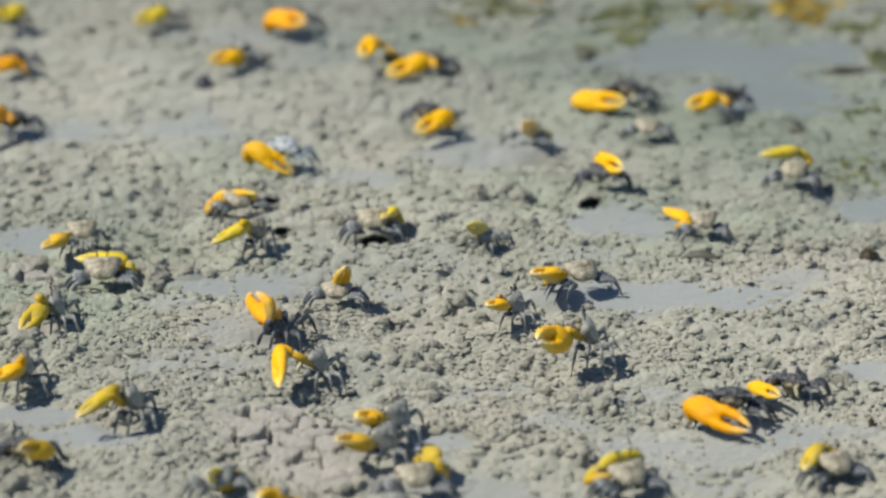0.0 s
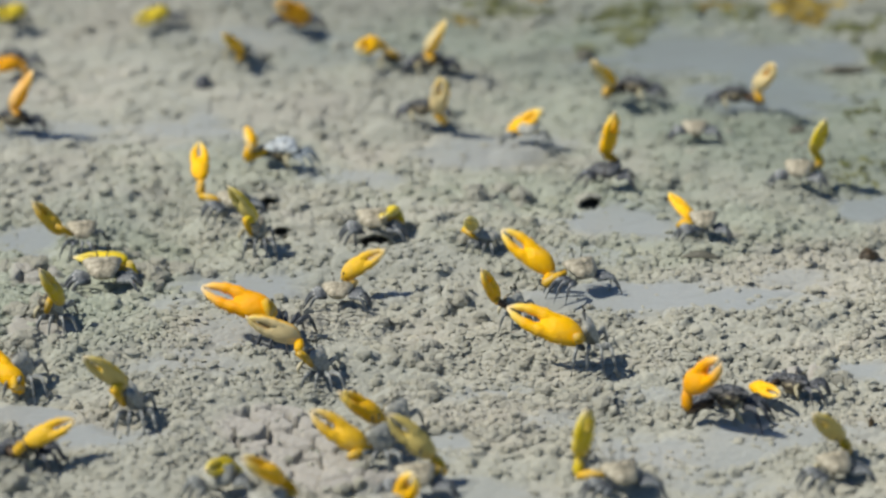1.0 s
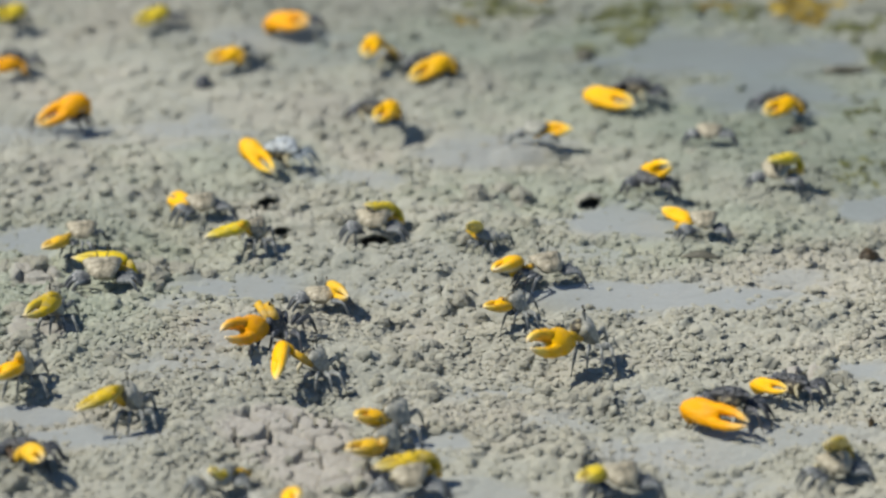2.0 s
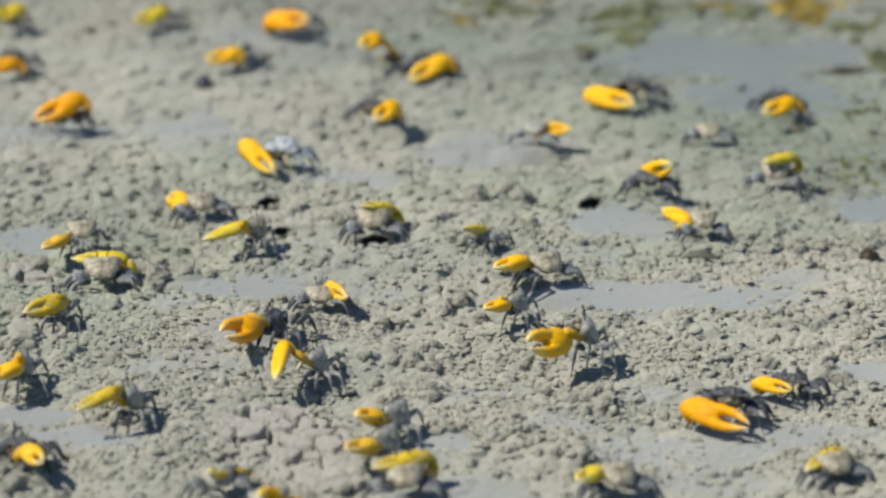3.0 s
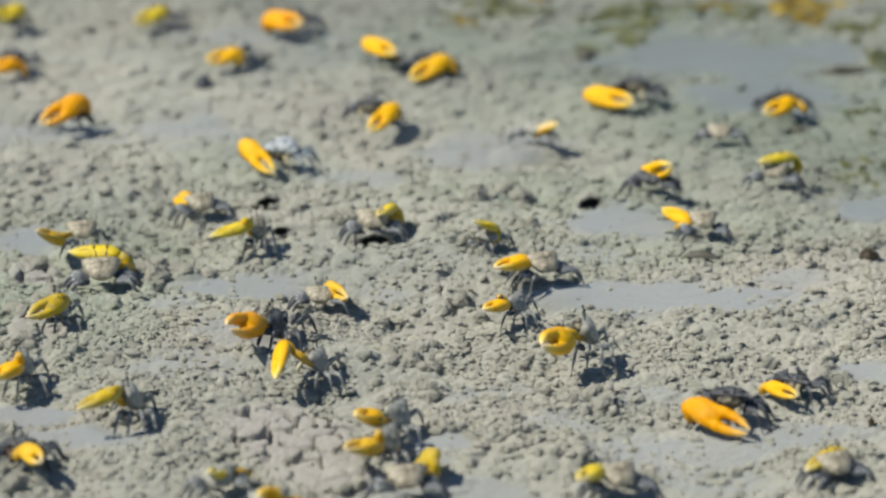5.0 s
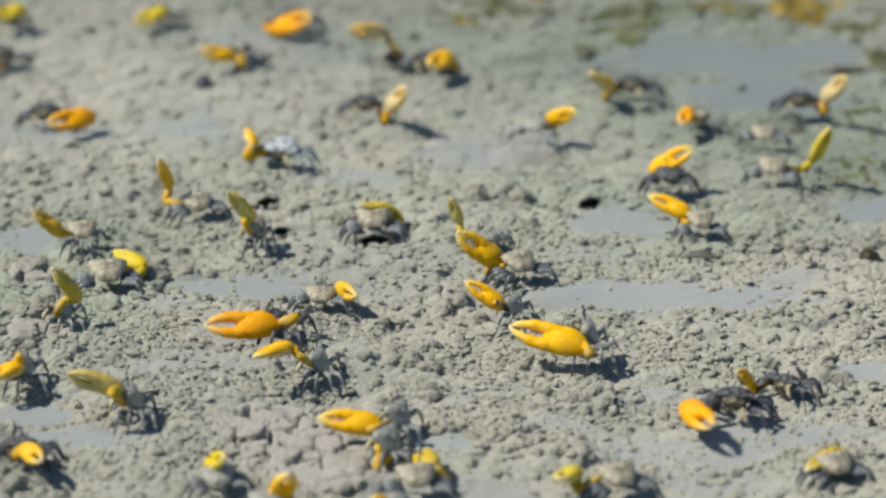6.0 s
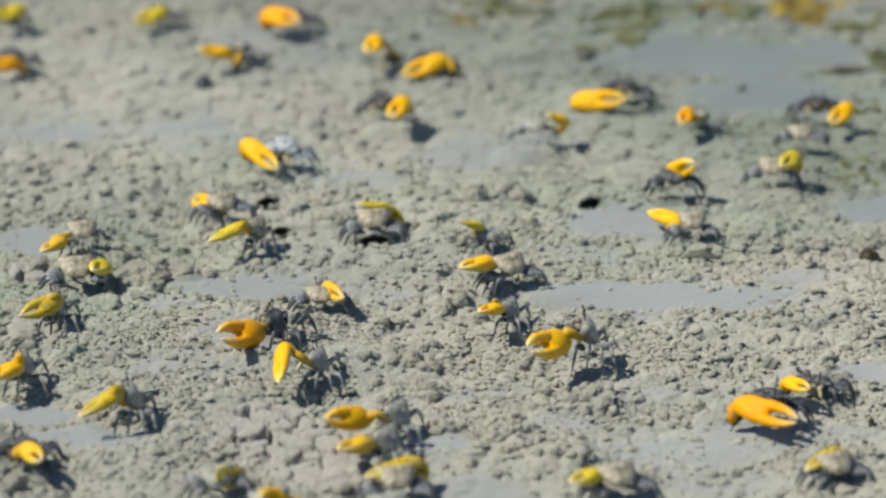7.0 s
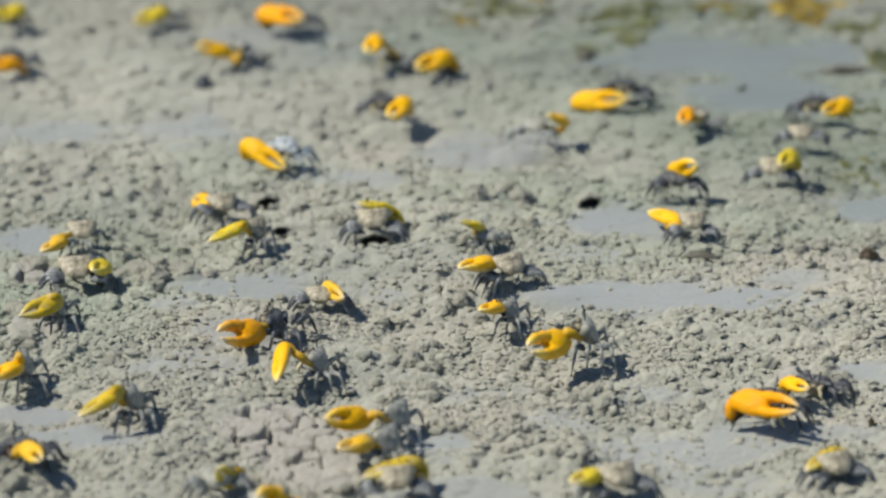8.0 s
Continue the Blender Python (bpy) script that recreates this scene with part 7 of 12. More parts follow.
    walk(crab_o[2], [(0, pose(0.3, 0.22, 0.52, 0.7, 1.1, 107.1)), (0.5, pose(0.3, 0.22, 0.52, 0.8, 23, 110.6)), (0.7, pose(0.3, 0.22, 0.52, 0.8, 11.4, 113.7)), (1, pose(0.3, 0.22, 0.52, 0.6, -5.5, 95.6)), (1.2, pose(0.3, 0.22, 0.52, 0.6, -3.4, 95.2)), (1.5, pose(0.3, 0.22, 0.52, 0.8, 17.3, 108.7)), (1.7, pose(0.3, 0.22, 0.52, 0.8, 23.2, 111.6)), (4.5, pose(0.3, 0.22, 0.52, 0.8, 25.7, 114.6)), (5, pose(0.3, 0.22, 0.52, 0.9, 26.1, 119)), (5.35, pose(0.3, 0.22, 0.52, 0.8, 23.3, 110.1)), (5.55, pose(0.3, 0.22, 0.52, 0.8, 11.7, 113.3)), (5.8, pose(0.3, 0.22, 0.52, 0.8, 21.2, 115.6)), (6, pose(0.3, 0.22, 0.52, 0.8, 16.6, 145.3)), (6.5, pose(0.3, 0.22, 0.52, 0.8, 16.5, 139.8)), (7, pose(0.3, 0.22, 0.52, 0.8, 24.3, 109.5)), (8, pose(0.3, 0.22, 0.52, 0.8, 20.1, 113.9))])
    walk(crab_o[3], [(0, pose(0.12, 0.79, 0.51, 0.2, -28.3, -150.5)), (0.5, pose(0.11, 0.74, 0.29, 0.2, -25.8, -145.6)), (0.7, pose(0.06, 0.76, 0.4, 0.2, -26.4, -148.6)), (1, pose(0.24, 0.81, 0.58, 0.3, -31.2, -153.5)), (1.2, pose(0.25, 0.82, 0.56, 0.3, -30.4, -151.7)), (1.5, pose(0.12, 0.76, 0.34, 0.2, -26.5, -145)), (1.7, pose(0.1, 0.73, 0.28, 0.2, -25.7, -146.1)), (4.5, pose(0.08, 0.71, 0.26, 0.2, -24.7, -147.7)), (5, pose(0.04, 0.69, 0.26, 0.2, -23.5, -150.1)), (5.35, pose(0.11, 0.74, 0.28, 0.2, -25.9, -145.4)), (5.55, pose(0.07, 0.76, 0.4, 0.2, -26.5, -148.3)), (5.8, pose(0.06, 0.72, 0.3, 0.2, -25.2, -148)), (6, pose(-0.17, 0.55, 0.35, 0.5, -12.1, -170.5)), (6.5, pose(-0.14, 0.59, 0.35, 0.4, -16.2, -166)), (7, pose(0.12, 0.74, 0.27, 0.2, -25.8, -145.3)), (8, pose(0.07, 0.73, 0.31, 0.2, -25.6, -147.2))])
    walk(crab_o[4], [(0, pose(-0.2, 0.61, 0.71, 84.8, -6.3, -56.3)), (0.5, pose(-0.21, 0.52, 0.47, 130.5, -34.9, -60.8)), (0.7, pose(-0.26, 0.56, 0.59, 148.5, -37, -69.2)), (1, pose(-0.08, 0.65, 0.79, -169.9, -73, -53.8)), (1.2, pose(-0.07, 0.64, 0.77, 134.2, -60.3, -10.8)), (1.35, pose(-0.13, 0.6, 0.65, 85.7, -42.7, 12.4)), (1.5, pose(-0.19, 0.55, 0.53, 55.5, -20.2, 12.7)), (1.7, pose(-0.22, 0.52, 0.47, 114.9, -28.2, -50.8)), (4.5, pose(-0.25, 0.51, 0.44, 114.2, -27.6, -47.6)), (5, pose(-0.3, 0.5, 0.42, 114.2, -27.6, -47.5)), (5.35, pose(-0.2, 0.52, 0.47, 130.4, -34.8, -61)), (5.55, pose(-0.25, 0.56, 0.59, 148.3, -37, -69.3)), (5.8, pose(-0.26, 0.52, 0.48, 110.5, -28.5, -67.1)), (6, pose(-0.58, 0.48, 0.44, 64.4, -33.7, -4.2)), (6.5, pose(-0.53, 0.49, 0.47, 61, -18.9, -19.1)), (7, pose(-0.19, 0.52, 0.46, 115.6, -28.7, -53.9)), (8, pose(-0.25, 0.53, 0.49, 115.5, -28.6, -53.2))])
    walk(crab_p[0], [(0, pose(-0.0835, 1.4517, 0, 0, 0, 25)), (0.7, pose(-0.0846, 1.4517, 0, 0, 0, 25)), (1, pose(-0.0858, 1.4517, 0, 0, 0, 25)), (1.2, pose(-0.0904, 1.4503, 0, 0, 0, 25)), (1.5, pose(-0.0956, 1.4475, 0, 0, 0, 25)), (1.7, pose(-0.0983, 1.4475, 0, 0, 0, 25)), (4.5, pose(-0.0983, 1.4475, 0, 0, 0, 25)), (4.95, pose(-0.0986, 1.4475, 0, 0, 0, 25)), (5.8, pose(-0.1002, 1.4475, 0, 0, 0, 25)), (6, pose(-0.1002, 1.4475, 0, 0, 0, 25)), (6.5, pose(-0.09, 1.4475, 0, 0, 0, 25)), (8, pose(-0.09, 1.4475, 0, 0, 0, 25))])
    stride(crab_p[1], [(1, 1.2), (1.2, 1.5), (6, 6.5)])
    walk(crab_p[2], [(0, pose(-0.3, 0.22, 0.46, 0.9, 32.9, 154.7)), (0.2, pose(-0.3, 0.22, 0.46, 0.9, 31.6, 150)), (0.5, pose(-0.3, 0.22, 0.46, 0.9, 22.8, 134.1)), (0.7, pose(-0.3, 0.22, 0.46, 0.8, 0.3, 123.3)), (1, pose(-0.3, 0.22, 0.46, 0.8, -3.2, 125.6)), (1.2, pose(-0.3, 0.22, 0.46, 0.8, 0.8, 121.2)), (1.5, pose(-0.3, 0.22, 0.46, 0.3, 12.9, 67.7)), (1.7, pose(-0.3, 0.22, 0.46, 0.8, 26.8, 112.9)), (3, pose(-0.3, 0.22, 0.46, 0.9, 26.3, 124.3)), (3.5, pose(-0.3, 0.22, 0.46, 0.8, 28, 114)), (4, pose(-0.3, 0.22, 0.46, 0.8, 27.7, 101.6)), (4.5, pose(-0.3, 0.22, 0.46, 0.8, 27.2, 107.2)), (5, pose(-0.3, 0.22, 0.46, 0.8, 27.6, 102.7)), (5.35, pose(-0.3, 0.22, 0.46, 0.9, 23, 134.3)), (5.55, pose(-0.3, 0.22, 0.46, 0.8, 0.5, 123.4)), (5.8, pose(-0.3, 0.22, 0.46, 0.8, -10.2, 113.7)), (6, pose(-0.3, 0.22, 0.46, 0.8, 3.6, 125.5)), (6.5, pose(-0.3, 0.22, 0.46, 0.7, 35.6, 94.6)), (7, pose(-0.3, 0.22, 0.46, 0.7, 35.6, 94.6)), (8, pose(-0.3, 0.22, 0.46, 0.7, 35.6, 94.6))])
    walk(crab_p[3], [(0, pose(-0.76, 0.44, 0.13, -0.2, -35.5, 34.7)), (0.2, pose(-0.74, 0.48, 0.15, -0.3, -38.3, 28)), (0.5, pose(-0.68, 0.62, 0.23, -0.7, -43.3, 4.4)), (0.7, pose(-0.63, 0.72, 0.46, -0.8, -59, 15.8)), (1, pose(-0.65, 0.71, 0.49, 0.5, -64.1, 60.3)), (1.2, pose(-0.61, 0.73, 0.45, -0.9, -53.3, 1.7)), (1.35, pose(-0.34, 0.75, 0.39, 4.3, -39.8, -34.5)), (1.5, pose(-0.08, 0.76, 0.33, -0.8, -26.5, -64.1)), (1.7, pose(-0.51, 0.71, 0.19, -0.9, -26.6, -34.4)), (3, pose(-0.6, 0.66, 0.19, -0.8, -25.8, -21.6)), (3.5, pose(-0.52, 0.7, 0.18, -0.9, -26.2, -33.4)), (4, pose(-0.41, 0.74, 0.18, -0.9, -27.9, -45.3)), (4.5, pose(-0.46, 0.73, 0.19, -0.9, -27.2, -40.2)), (5, pose(-0.42, 0.74, 0.18, -0.9, -27.7, -44.4)), (5.35, pose(-0.69, 0.62, 0.23, -0.7, -43.3, 4.7)), (5.55, pose(-0.63, 0.72, 0.45, -0.8, -58.9, 15.8)), (5.8, pose(-0.54, 0.76, 0.57, -1, -51.7, -3.3)), (6, pose(-0.65, 0.71, 0.42, -0.7, -60.1, 21.2)), (6.25, pose(-0.49, 0.71, 0.27, 5.9, -45, -18.6)), (6.5, pose(-0.34, 0.71, 0.11, -0.9, -30.3, -48.9)), (7, pose(-0.34, 0.71, 0.11, -0.9, -30.3, -48.9)), (8, pose(-0.34, 0.71, 0.11, -0.9, -30.3, -48.9))])
    walk(crab_p[4], [(0, pose(-0.47, 0.63, 0.38, 120.2, -12.8, -46)), (0.2, pose(-0.45, 0.63, 0.41, 117.9, -5.8, -22.9)), (0.5, pose(-0.38, 0.64, 0.52, 125, -27, -38.6)), (0.7, pose(-0.42, 0.78, 0.82, 145.9, -47.4, -54.7)), (0.85, pose(-0.49, 0.82, 0.84, 47.1, -68.6, 31.8)), (1, pose(-0.56, 0.87, 0.87, -5.4, -29.1, 70.8)), (1.2, pose(-0.36, 0.74, 0.79, -9.7, -18.7, 74.4)), (1.5, pose(0.09, 0.42, 0.51, -49.3, 11.2, 100.9)), (1.7, pose(-0.2, 0.5, 0.38, -39.2, 9.2, 90.2)), (3, pose(-0.25, 0.53, 0.38, -39.2, 9.2, 90.2)), (3.5, pose(-0.2, 0.5, 0.36, -38.6, 8.6, 90.2)), (4, pose(-0.15, 0.48, 0.38, -38, 7.9, 90.1)), (4.5, pose(-0.17, 0.49, 0.38, -32.3, 10.1, 83.4)), (5, pose(-0.15, 0.48, 0.38, -32.3, 10.1, 83.4)), (5.12, pose(-0.23, 0.53, 0.42, -5.9, -34.9, 71.9)), (5.23, pose(-0.3, 0.59, 0.47, 65.6, -58.6, 10.3)), (5.35, pose(-0.38, 0.64, 0.51, 125.2, -27.1, -39.1)), (5.55, pose(-0.42, 0.78, 0.81, 146.1, -47.4, -55)), (5.8, pose(-0.28, 0.75, 0.9, -88.9, -60.5, -138.9)), (6, pose(-0.45, 0.78, 0.79, -76.5, -48.5, -132.5)), (6.25, pose(-0.28, 0.61, 0.55, -35.9, -28.1, 146.7)), (6.5, pose(-0.1, 0.43, 0.32, -41.3, 8.7, 93.1)), (7, pose(-0.1, 0.43, 0.32, -41.3, 8.7, 93.1)), (8, pose(-0.1, 0.43, 0.32, -41.3, 8.7, 93.1))])
    walk(crab_q[2], [(0, pose(-0.3, 0.22, 0.68, 1.3, -51.4, 138.2)), (0.5, pose(-0.3, 0.22, 0.68, 1, -38.8, 138.9)), (0.7, pose(-0.3, 0.22, 0.68, 1.2, -47.5, 137.1)), (1, pose(-0.3, 0.22, 0.68, 1.7, -62.2, 149.5)), (1.2, pose(-0.3, 0.22, 0.68, 1.3, -66, -176.7)), (1.5, pose(-0.3, 0.22, 0.68, 1.4, -55.1, 139.9)), (1.7, pose(-0.3, 0.22, 0.68, 1.2, -48.9, 136.5)), (3, pose(-0.3, 0.22, 0.68, 1.2, -47.8, 136.9)), (4, pose(-0.3, 0.22, 0.68, 1.5, -58, 144.7)), (5, pose(-0.3, 0.22, 0.68, 1.5, -58, 144.7)), (5.35, pose(-0.3, 0.22, 0.68, 1, -38.8, 138.9)), (5.55, pose(-0.3, 0.22, 0.68, 1.2, -47.5, 137.1)), (5.8, pose(-0.3, 0.22, 0.68, 1.4, -54.8, 139.2)), (6, pose(-0.3, 0.22, 0.68, 1.5, -58.1, 142.6)), (6.5, pose(-0.3, 0.22, 0.68, 1.1, -44.5, 136.8)), (8, pose(-0.3, 0.22, 0.68, 1.1, -44.5, 136.8))])
    walk(crab_q[3], [(0, pose(-0.58, 0.47, 1.15, -0.9, 26.9, -38.7)), (0.5, pose(-0.65, 0.53, 1.06, -0.7, 9.5, -20.2)), (0.7, pose(-0.6, 0.5, 1.12, -0.8, 14.8, -34.9)), (1, pose(-0.54, 0.36, 1.21, -0.8, 15.4, -43.8)), (1.2, pose(-0.54, 0.21, 1.23, -0.9, 26.1, -46.2)), (1.5, pose(-0.56, 0.44, 1.17, -1, 35.1, -39.8)), (1.7, pose(-0.59, 0.49, 1.13, -0.9, 28.7, -37.7)), (3, pose(-0.59, 0.5, 1.12, -0.9, 23.3, -36.5)), (4, pose(-0.56, 0.4, 1.19, -1, 33.3, -40.4)), (5, pose(-0.56, 0.4, 1.19, -1, 33.3, -40.4)), (5.35, pose(-0.65, 0.53, 1.06, -0.7, 9.5, -20.2)), (5.55, pose(-0.6, 0.5, 1.12, -0.8, 14.8, -34.9)), (5.8, pose(-0.56, 0.45, 1.17, -0.8, 9.7, -38.9)), (6, pose(-0.55, 0.41, 1.19, -0.8, 12.4, -41.4)), (6.5, pose(-0.61, 0.51, 1.1, -0.8, 19.8, -33.4)), (8, pose(-0.61, 0.51, 1.1, -0.8, 19.8, -33.4))])
    walk(crab_q[4], [(0, pose(-0.29, 0.24, 0.96, -170, 10.5, 123.9)), (0.5, pose(-0.26, 0.38, 0.99, -170.6, 19.8, 118.2)), (0.7, pose(-0.26, 0.26, 1.01, -178.3, -3.9, 116)), (1, pose(-0.25, 0.08, 1.1, -147, -52.7, 112.1)), (1.2, pose(-0.28, -0.07, 1.04, -148.6, -45.5, 124.6)), (1.5, pose(-0.3, 0.22, 0.93, -175.3, -4, 125.9)), (1.7, pose(-0.29, 0.27, 0.93, -175.1, 0.1, 120.9)), (3, pose(-0.28, 0.27, 0.96, -176.2, 9.5, 109.2)), (4, pose(-0.29, 0.18, 0.96, -175.3, 4.4, 116)), (5, pose(-0.29, 0.18, 0.96, -175.3, 4.4, 116)), (5.35, pose(-0.26, 0.38, 0.99, -170.6, 19.8, 118.2)), (5.55, pose(-0.26, 0.26, 1.01, -178.3, -3.9, 116)), (5.8, pose(-0.24, 0.19, 1.1, -115.1, -26.7, 74.5)), (6, pose(-0.24, 0.14, 1.1, -154, -49, 126)), (6.5, pose(-0.28, 0.3, 0.96, -171.1, 7.8, 123.4)), (8, pose(-0.28, 0.3, 0.96, -171.1, 7.8, 123.4))])
    walk(crab_r[2], [(0, pose(0.3, 0.22, 0.54, -0.1, 32.9, 36.7)), (1, pose(0.3, 0.22, 0.54, -0.1, 30.1, 38.3)), (1.7, pose(0.3, 0.22, 0.54, -0.1, 27.4, 39.7)), (3, pose(0.3, 0.22, 0.54, -0.1, 28.8, 38.8)), (4, pose(0.3, 0.22, 0.54, -0.1, 27.4, 39.7)), (4.5, pose(0.3, 0.22, 0.54, -0.1, 23.7, 41.6)), (5, pose(0.3, 0.22, 0.54, -0.1, 23.7, 41.6)), (5.35, pose(0.3, 0.22, 0.54, -0.1, 31.5, 37.5)), (5.55, pose(0.3, 0.22, 0.54, -0.1, 30.9, 37.8)), (5.8, pose(0.3, 0.22, 0.54, -0.1, 31.4, 37)), (8, pose(0.3, 0.22, 0.54, -0.1, 31.4, 37))])
    walk(crab_r[3], [(0, pose(0.7, 0.52, 0.21, 1.9, -67.6, 155.6)), (1, pose(0.71, 0.54, 0.24, 1.9, -68, 159.7)), (1.7, pose(0.71, 0.56, 0.26, 1.9, -68.1, 163.1)), (3, pose(0.71, 0.55, 0.25, 1.6, -64.1, 164.4)), (4, pose(0.71, 0.56, 0.26, 1.9, -68.1, 163.1)), (4.5, pose(0.71, 0.58, 0.3, 1.5, -64.7, 169.8)), (5, pose(0.71, 0.58, 0.3, 1.5, -64.7, 169.8)), (5.35, pose(0.71, 0.53, 0.23, 1.9, -67.8, 157.7)), (5.55, pose(0.71, 0.54, 0.23, 1.9, -67.9, 158.6)), (5.8, pose(0.71, 0.53, 0.23, 1.6, -63.5, 160.9)), (8, pose(0.71, 0.53, 0.23, 1.6, -63.5, 160.9))])
    walk(crab_r[4], [(0, pose(0.56, 0.59, 0.6, -156.6, -9.1, -110)), (1, pose(0.56, 0.6, 0.63, -157.4, -7.4, -111.4)), (1.7, pose(0.56, 0.61, 0.65, -177, -16.7, -136.7)), (3, pose(0.53, 0.6, 0.63, -179.6, -17.5, -145.8)), (4, pose(0.56, 0.61, 0.65, -162.8, -6.9, -116.1)), (4.5, pose(0.53, 0.62, 0.68, -161.1, -7.1, -114.5)), (5, pose(0.53, 0.62, 0.68, -161.1, -7.1, -114.5)), (5.35, pose(0.56, 0.59, 0.62, -157, -8.2, -110.7)), (5.55, pose(0.56, 0.59, 0.62, -157.2, -7.9, -111)), (5.8, pose(0.53, 0.59, 0.6, 178.5, -19.6, -149.3)), (8, pose(0.53, 0.59, 0.6, 178.4, -19.5, -154.9))])
    walk(crab_s[2], [(0, pose(-0.3, 0.22, 0.52, -0.2, -28.5, 33.4)), (1, pose(-0.3, 0.22, 0.52, 0.6, -22.3, 93)), (2.5, pose(-0.3, 0.22, 0.52, 10.7, -0.7, 39.8)), (4, pose(-0.3, 0.22, 0.52, -0.7, 20.2, -13.2)), (4.5, pose(-0.3, 0.22, 0.52, -0.8, 17.7, -35)), (5, pose(-0.3, 0.22, 0.52, -0.8, 17.7, -35)), (5.17, pose(-0.3, 0.22, 0.52, 12.1, -7.6, 13.6)), (5.35, pose(-0.3, 0.22, 0.52, 0.3, -33.8, 65.3)), (5.55, pose(-0.3, 0.22, 0.52, 0.5, -30.3, 77.8)), (5.8, pose(-0.3, 0.22, 0.52, 0.8, -2.7, 115.7)), (6, pose(-0.3, 0.22, 0.52, 0.8, -6.3, 114.1)), (6.5, pose(-0.3, 0.22, 0.52, 0.2, -35.9, 53.8)), (8, pose(-0.3, 0.22, 0.52, 0.2, -35.9, 53.8))])
    walk(crab_s[3], [(0, pose(0.14, 0.51, 0.81, -0.4, 8.3, -103.7)), (1, pose(-0.33, 0.77, 0.75, -0.8, -8.7, -58.6)), (2.5, pose(-0.04, 0.43, 0.53, -11.4, -34.5, -89.7)), (4, pose(0.25, 0.09, 0.31, 0, -61, -133.7)), (4.25, pose(0.21, -0.01, 0.33, 5.6, -68.7, -104.2)), (4.5, pose(0.17, -0.11, 0.34, -3.2, -76.4, -61.3)), (5, pose(0.17, -0.11, 0.34, -3.2, -76.4, -61.3)), (5.17, pose(0.04, 0.28, 0.6, 3.4, -33, -75.1)), (5.35, pose(-0.09, 0.67, 0.85, -0.7, 10.3, -82.2)), (5.55, pose(-0.19, 0.73, 0.82, -0.7, 4.3, -72.8)), (5.67, pose(-0.38, 0.74, 0.69, 10.5, -23.2, -37.2)), (5.8, pose(-0.56, 0.76, 0.55, -0.8, -51.5, 7.4)), (6, pose(-0.54, 0.76, 0.59, -0.6, -54, 19.8)), (6.25, pose(-0.28, 0.69, 0.73, 17.9, -19.6, -40.6)), (6.5, pose(-0.01, 0.61, 0.87, -0.6, 12.8, -88.3)), (8, pose(-0.01, 0.61, 0.87, -0.6, 12.8, -88.3))])
    walk(crab_s[4], [(0, pose(0.04, 0.11, 0.75, -108.9, -19.2, 170.3)), (1, pose(-0.11, 0.42, 0.81, -119.6, -29.4, -170.3)), (2.5, pose(0, 0.18, 0.75, -150.3, -20.2, 174.5)), (4, pose(0.11, -0.06, 0.68, 178.6, -19.5, 156.8)), (4.5, pose(0.22, -0.19, 0.75, 173.3, -25.7, 159.6)), (5, pose(0.22, -0.19, 0.75, 173.3, -25.7, 159.6)), (5.17, pose(0.09, 0.03, 0.76, -149.8, -22, 169.7)), (5.35, pose(-0.04, 0.26, 0.78, -113, -24.6, -179.8)), (5.55, pose(-0.07, 0.33, 0.79, -115.2, -26.5, -176)), (5.67, pose(-0.18, 0.56, 0.83, -145.2, -46.4, 172.9)), (5.8, pose(-0.3, 0.79, 0.88, 170.5, -67.6, -178.4)), (6, pose(-0.31, 0.85, 0.93, -167.7, -59.8, 170.9)), (6.5, pose(0, 0.2, 0.78, 174.2, -24.7, 163)), (8, pose(0, 0.2, 0.78, 174.2, -24.7, 163))])
    walk(crab_u[2], [(0, pose(-0.3, 0.22, 0.56, 0.8, 3.3, 116.4)), (0.2, pose(-0.3, 0.22, 0.56, 0.7, 5.5, 112.4)), (0.5, pose(-0.3, 0.22, 0.56, 0.7, 5.4, 107.6)), (0.7, pose(-0.3, 0.22, 0.56, 0.9, -40, 103.8)), (1, pose(-0.3, 0.22, 0.56, 1, -33.2, 128.5)), (1.2, pose(-0.3, 0.22, 0.56, 0.9, -31.7, 128.7)), (1.5, pose(-0.3, 0.22, 0.56, 0.8, 19.8, 118.6)), (4, pose(-0.3, 0.22, 0.56, 0.8, 3.3, 116.4)), (4.5, pose(-0.3, 0.22, 0.56, 0.8, -1.2, 125.7)), (5, pose(-0.3, 0.22, 0.56, 0.8, -1.2, 125.7)), (5.35, pose(-0.3, 0.22, 0.56, 0.7, 5.4, 107.6)), (5.55, pose(-0.3, 0.22, 0.56, 0.9, -40, 103.8)), (5.8, pose(-0.3, 0.22, 0.56, 0.8, -28.2, 113)), (6, pose(-0.3, 0.22, 0.56, 0.8, -21.7, 118.1)), (6.5, pose(-0.3, 0.22, 0.56, 0.8, 6.3, 123.3)), (8, pose(-0.3, 0.22, 0.56, 0.8, 6.3, 123.3))])
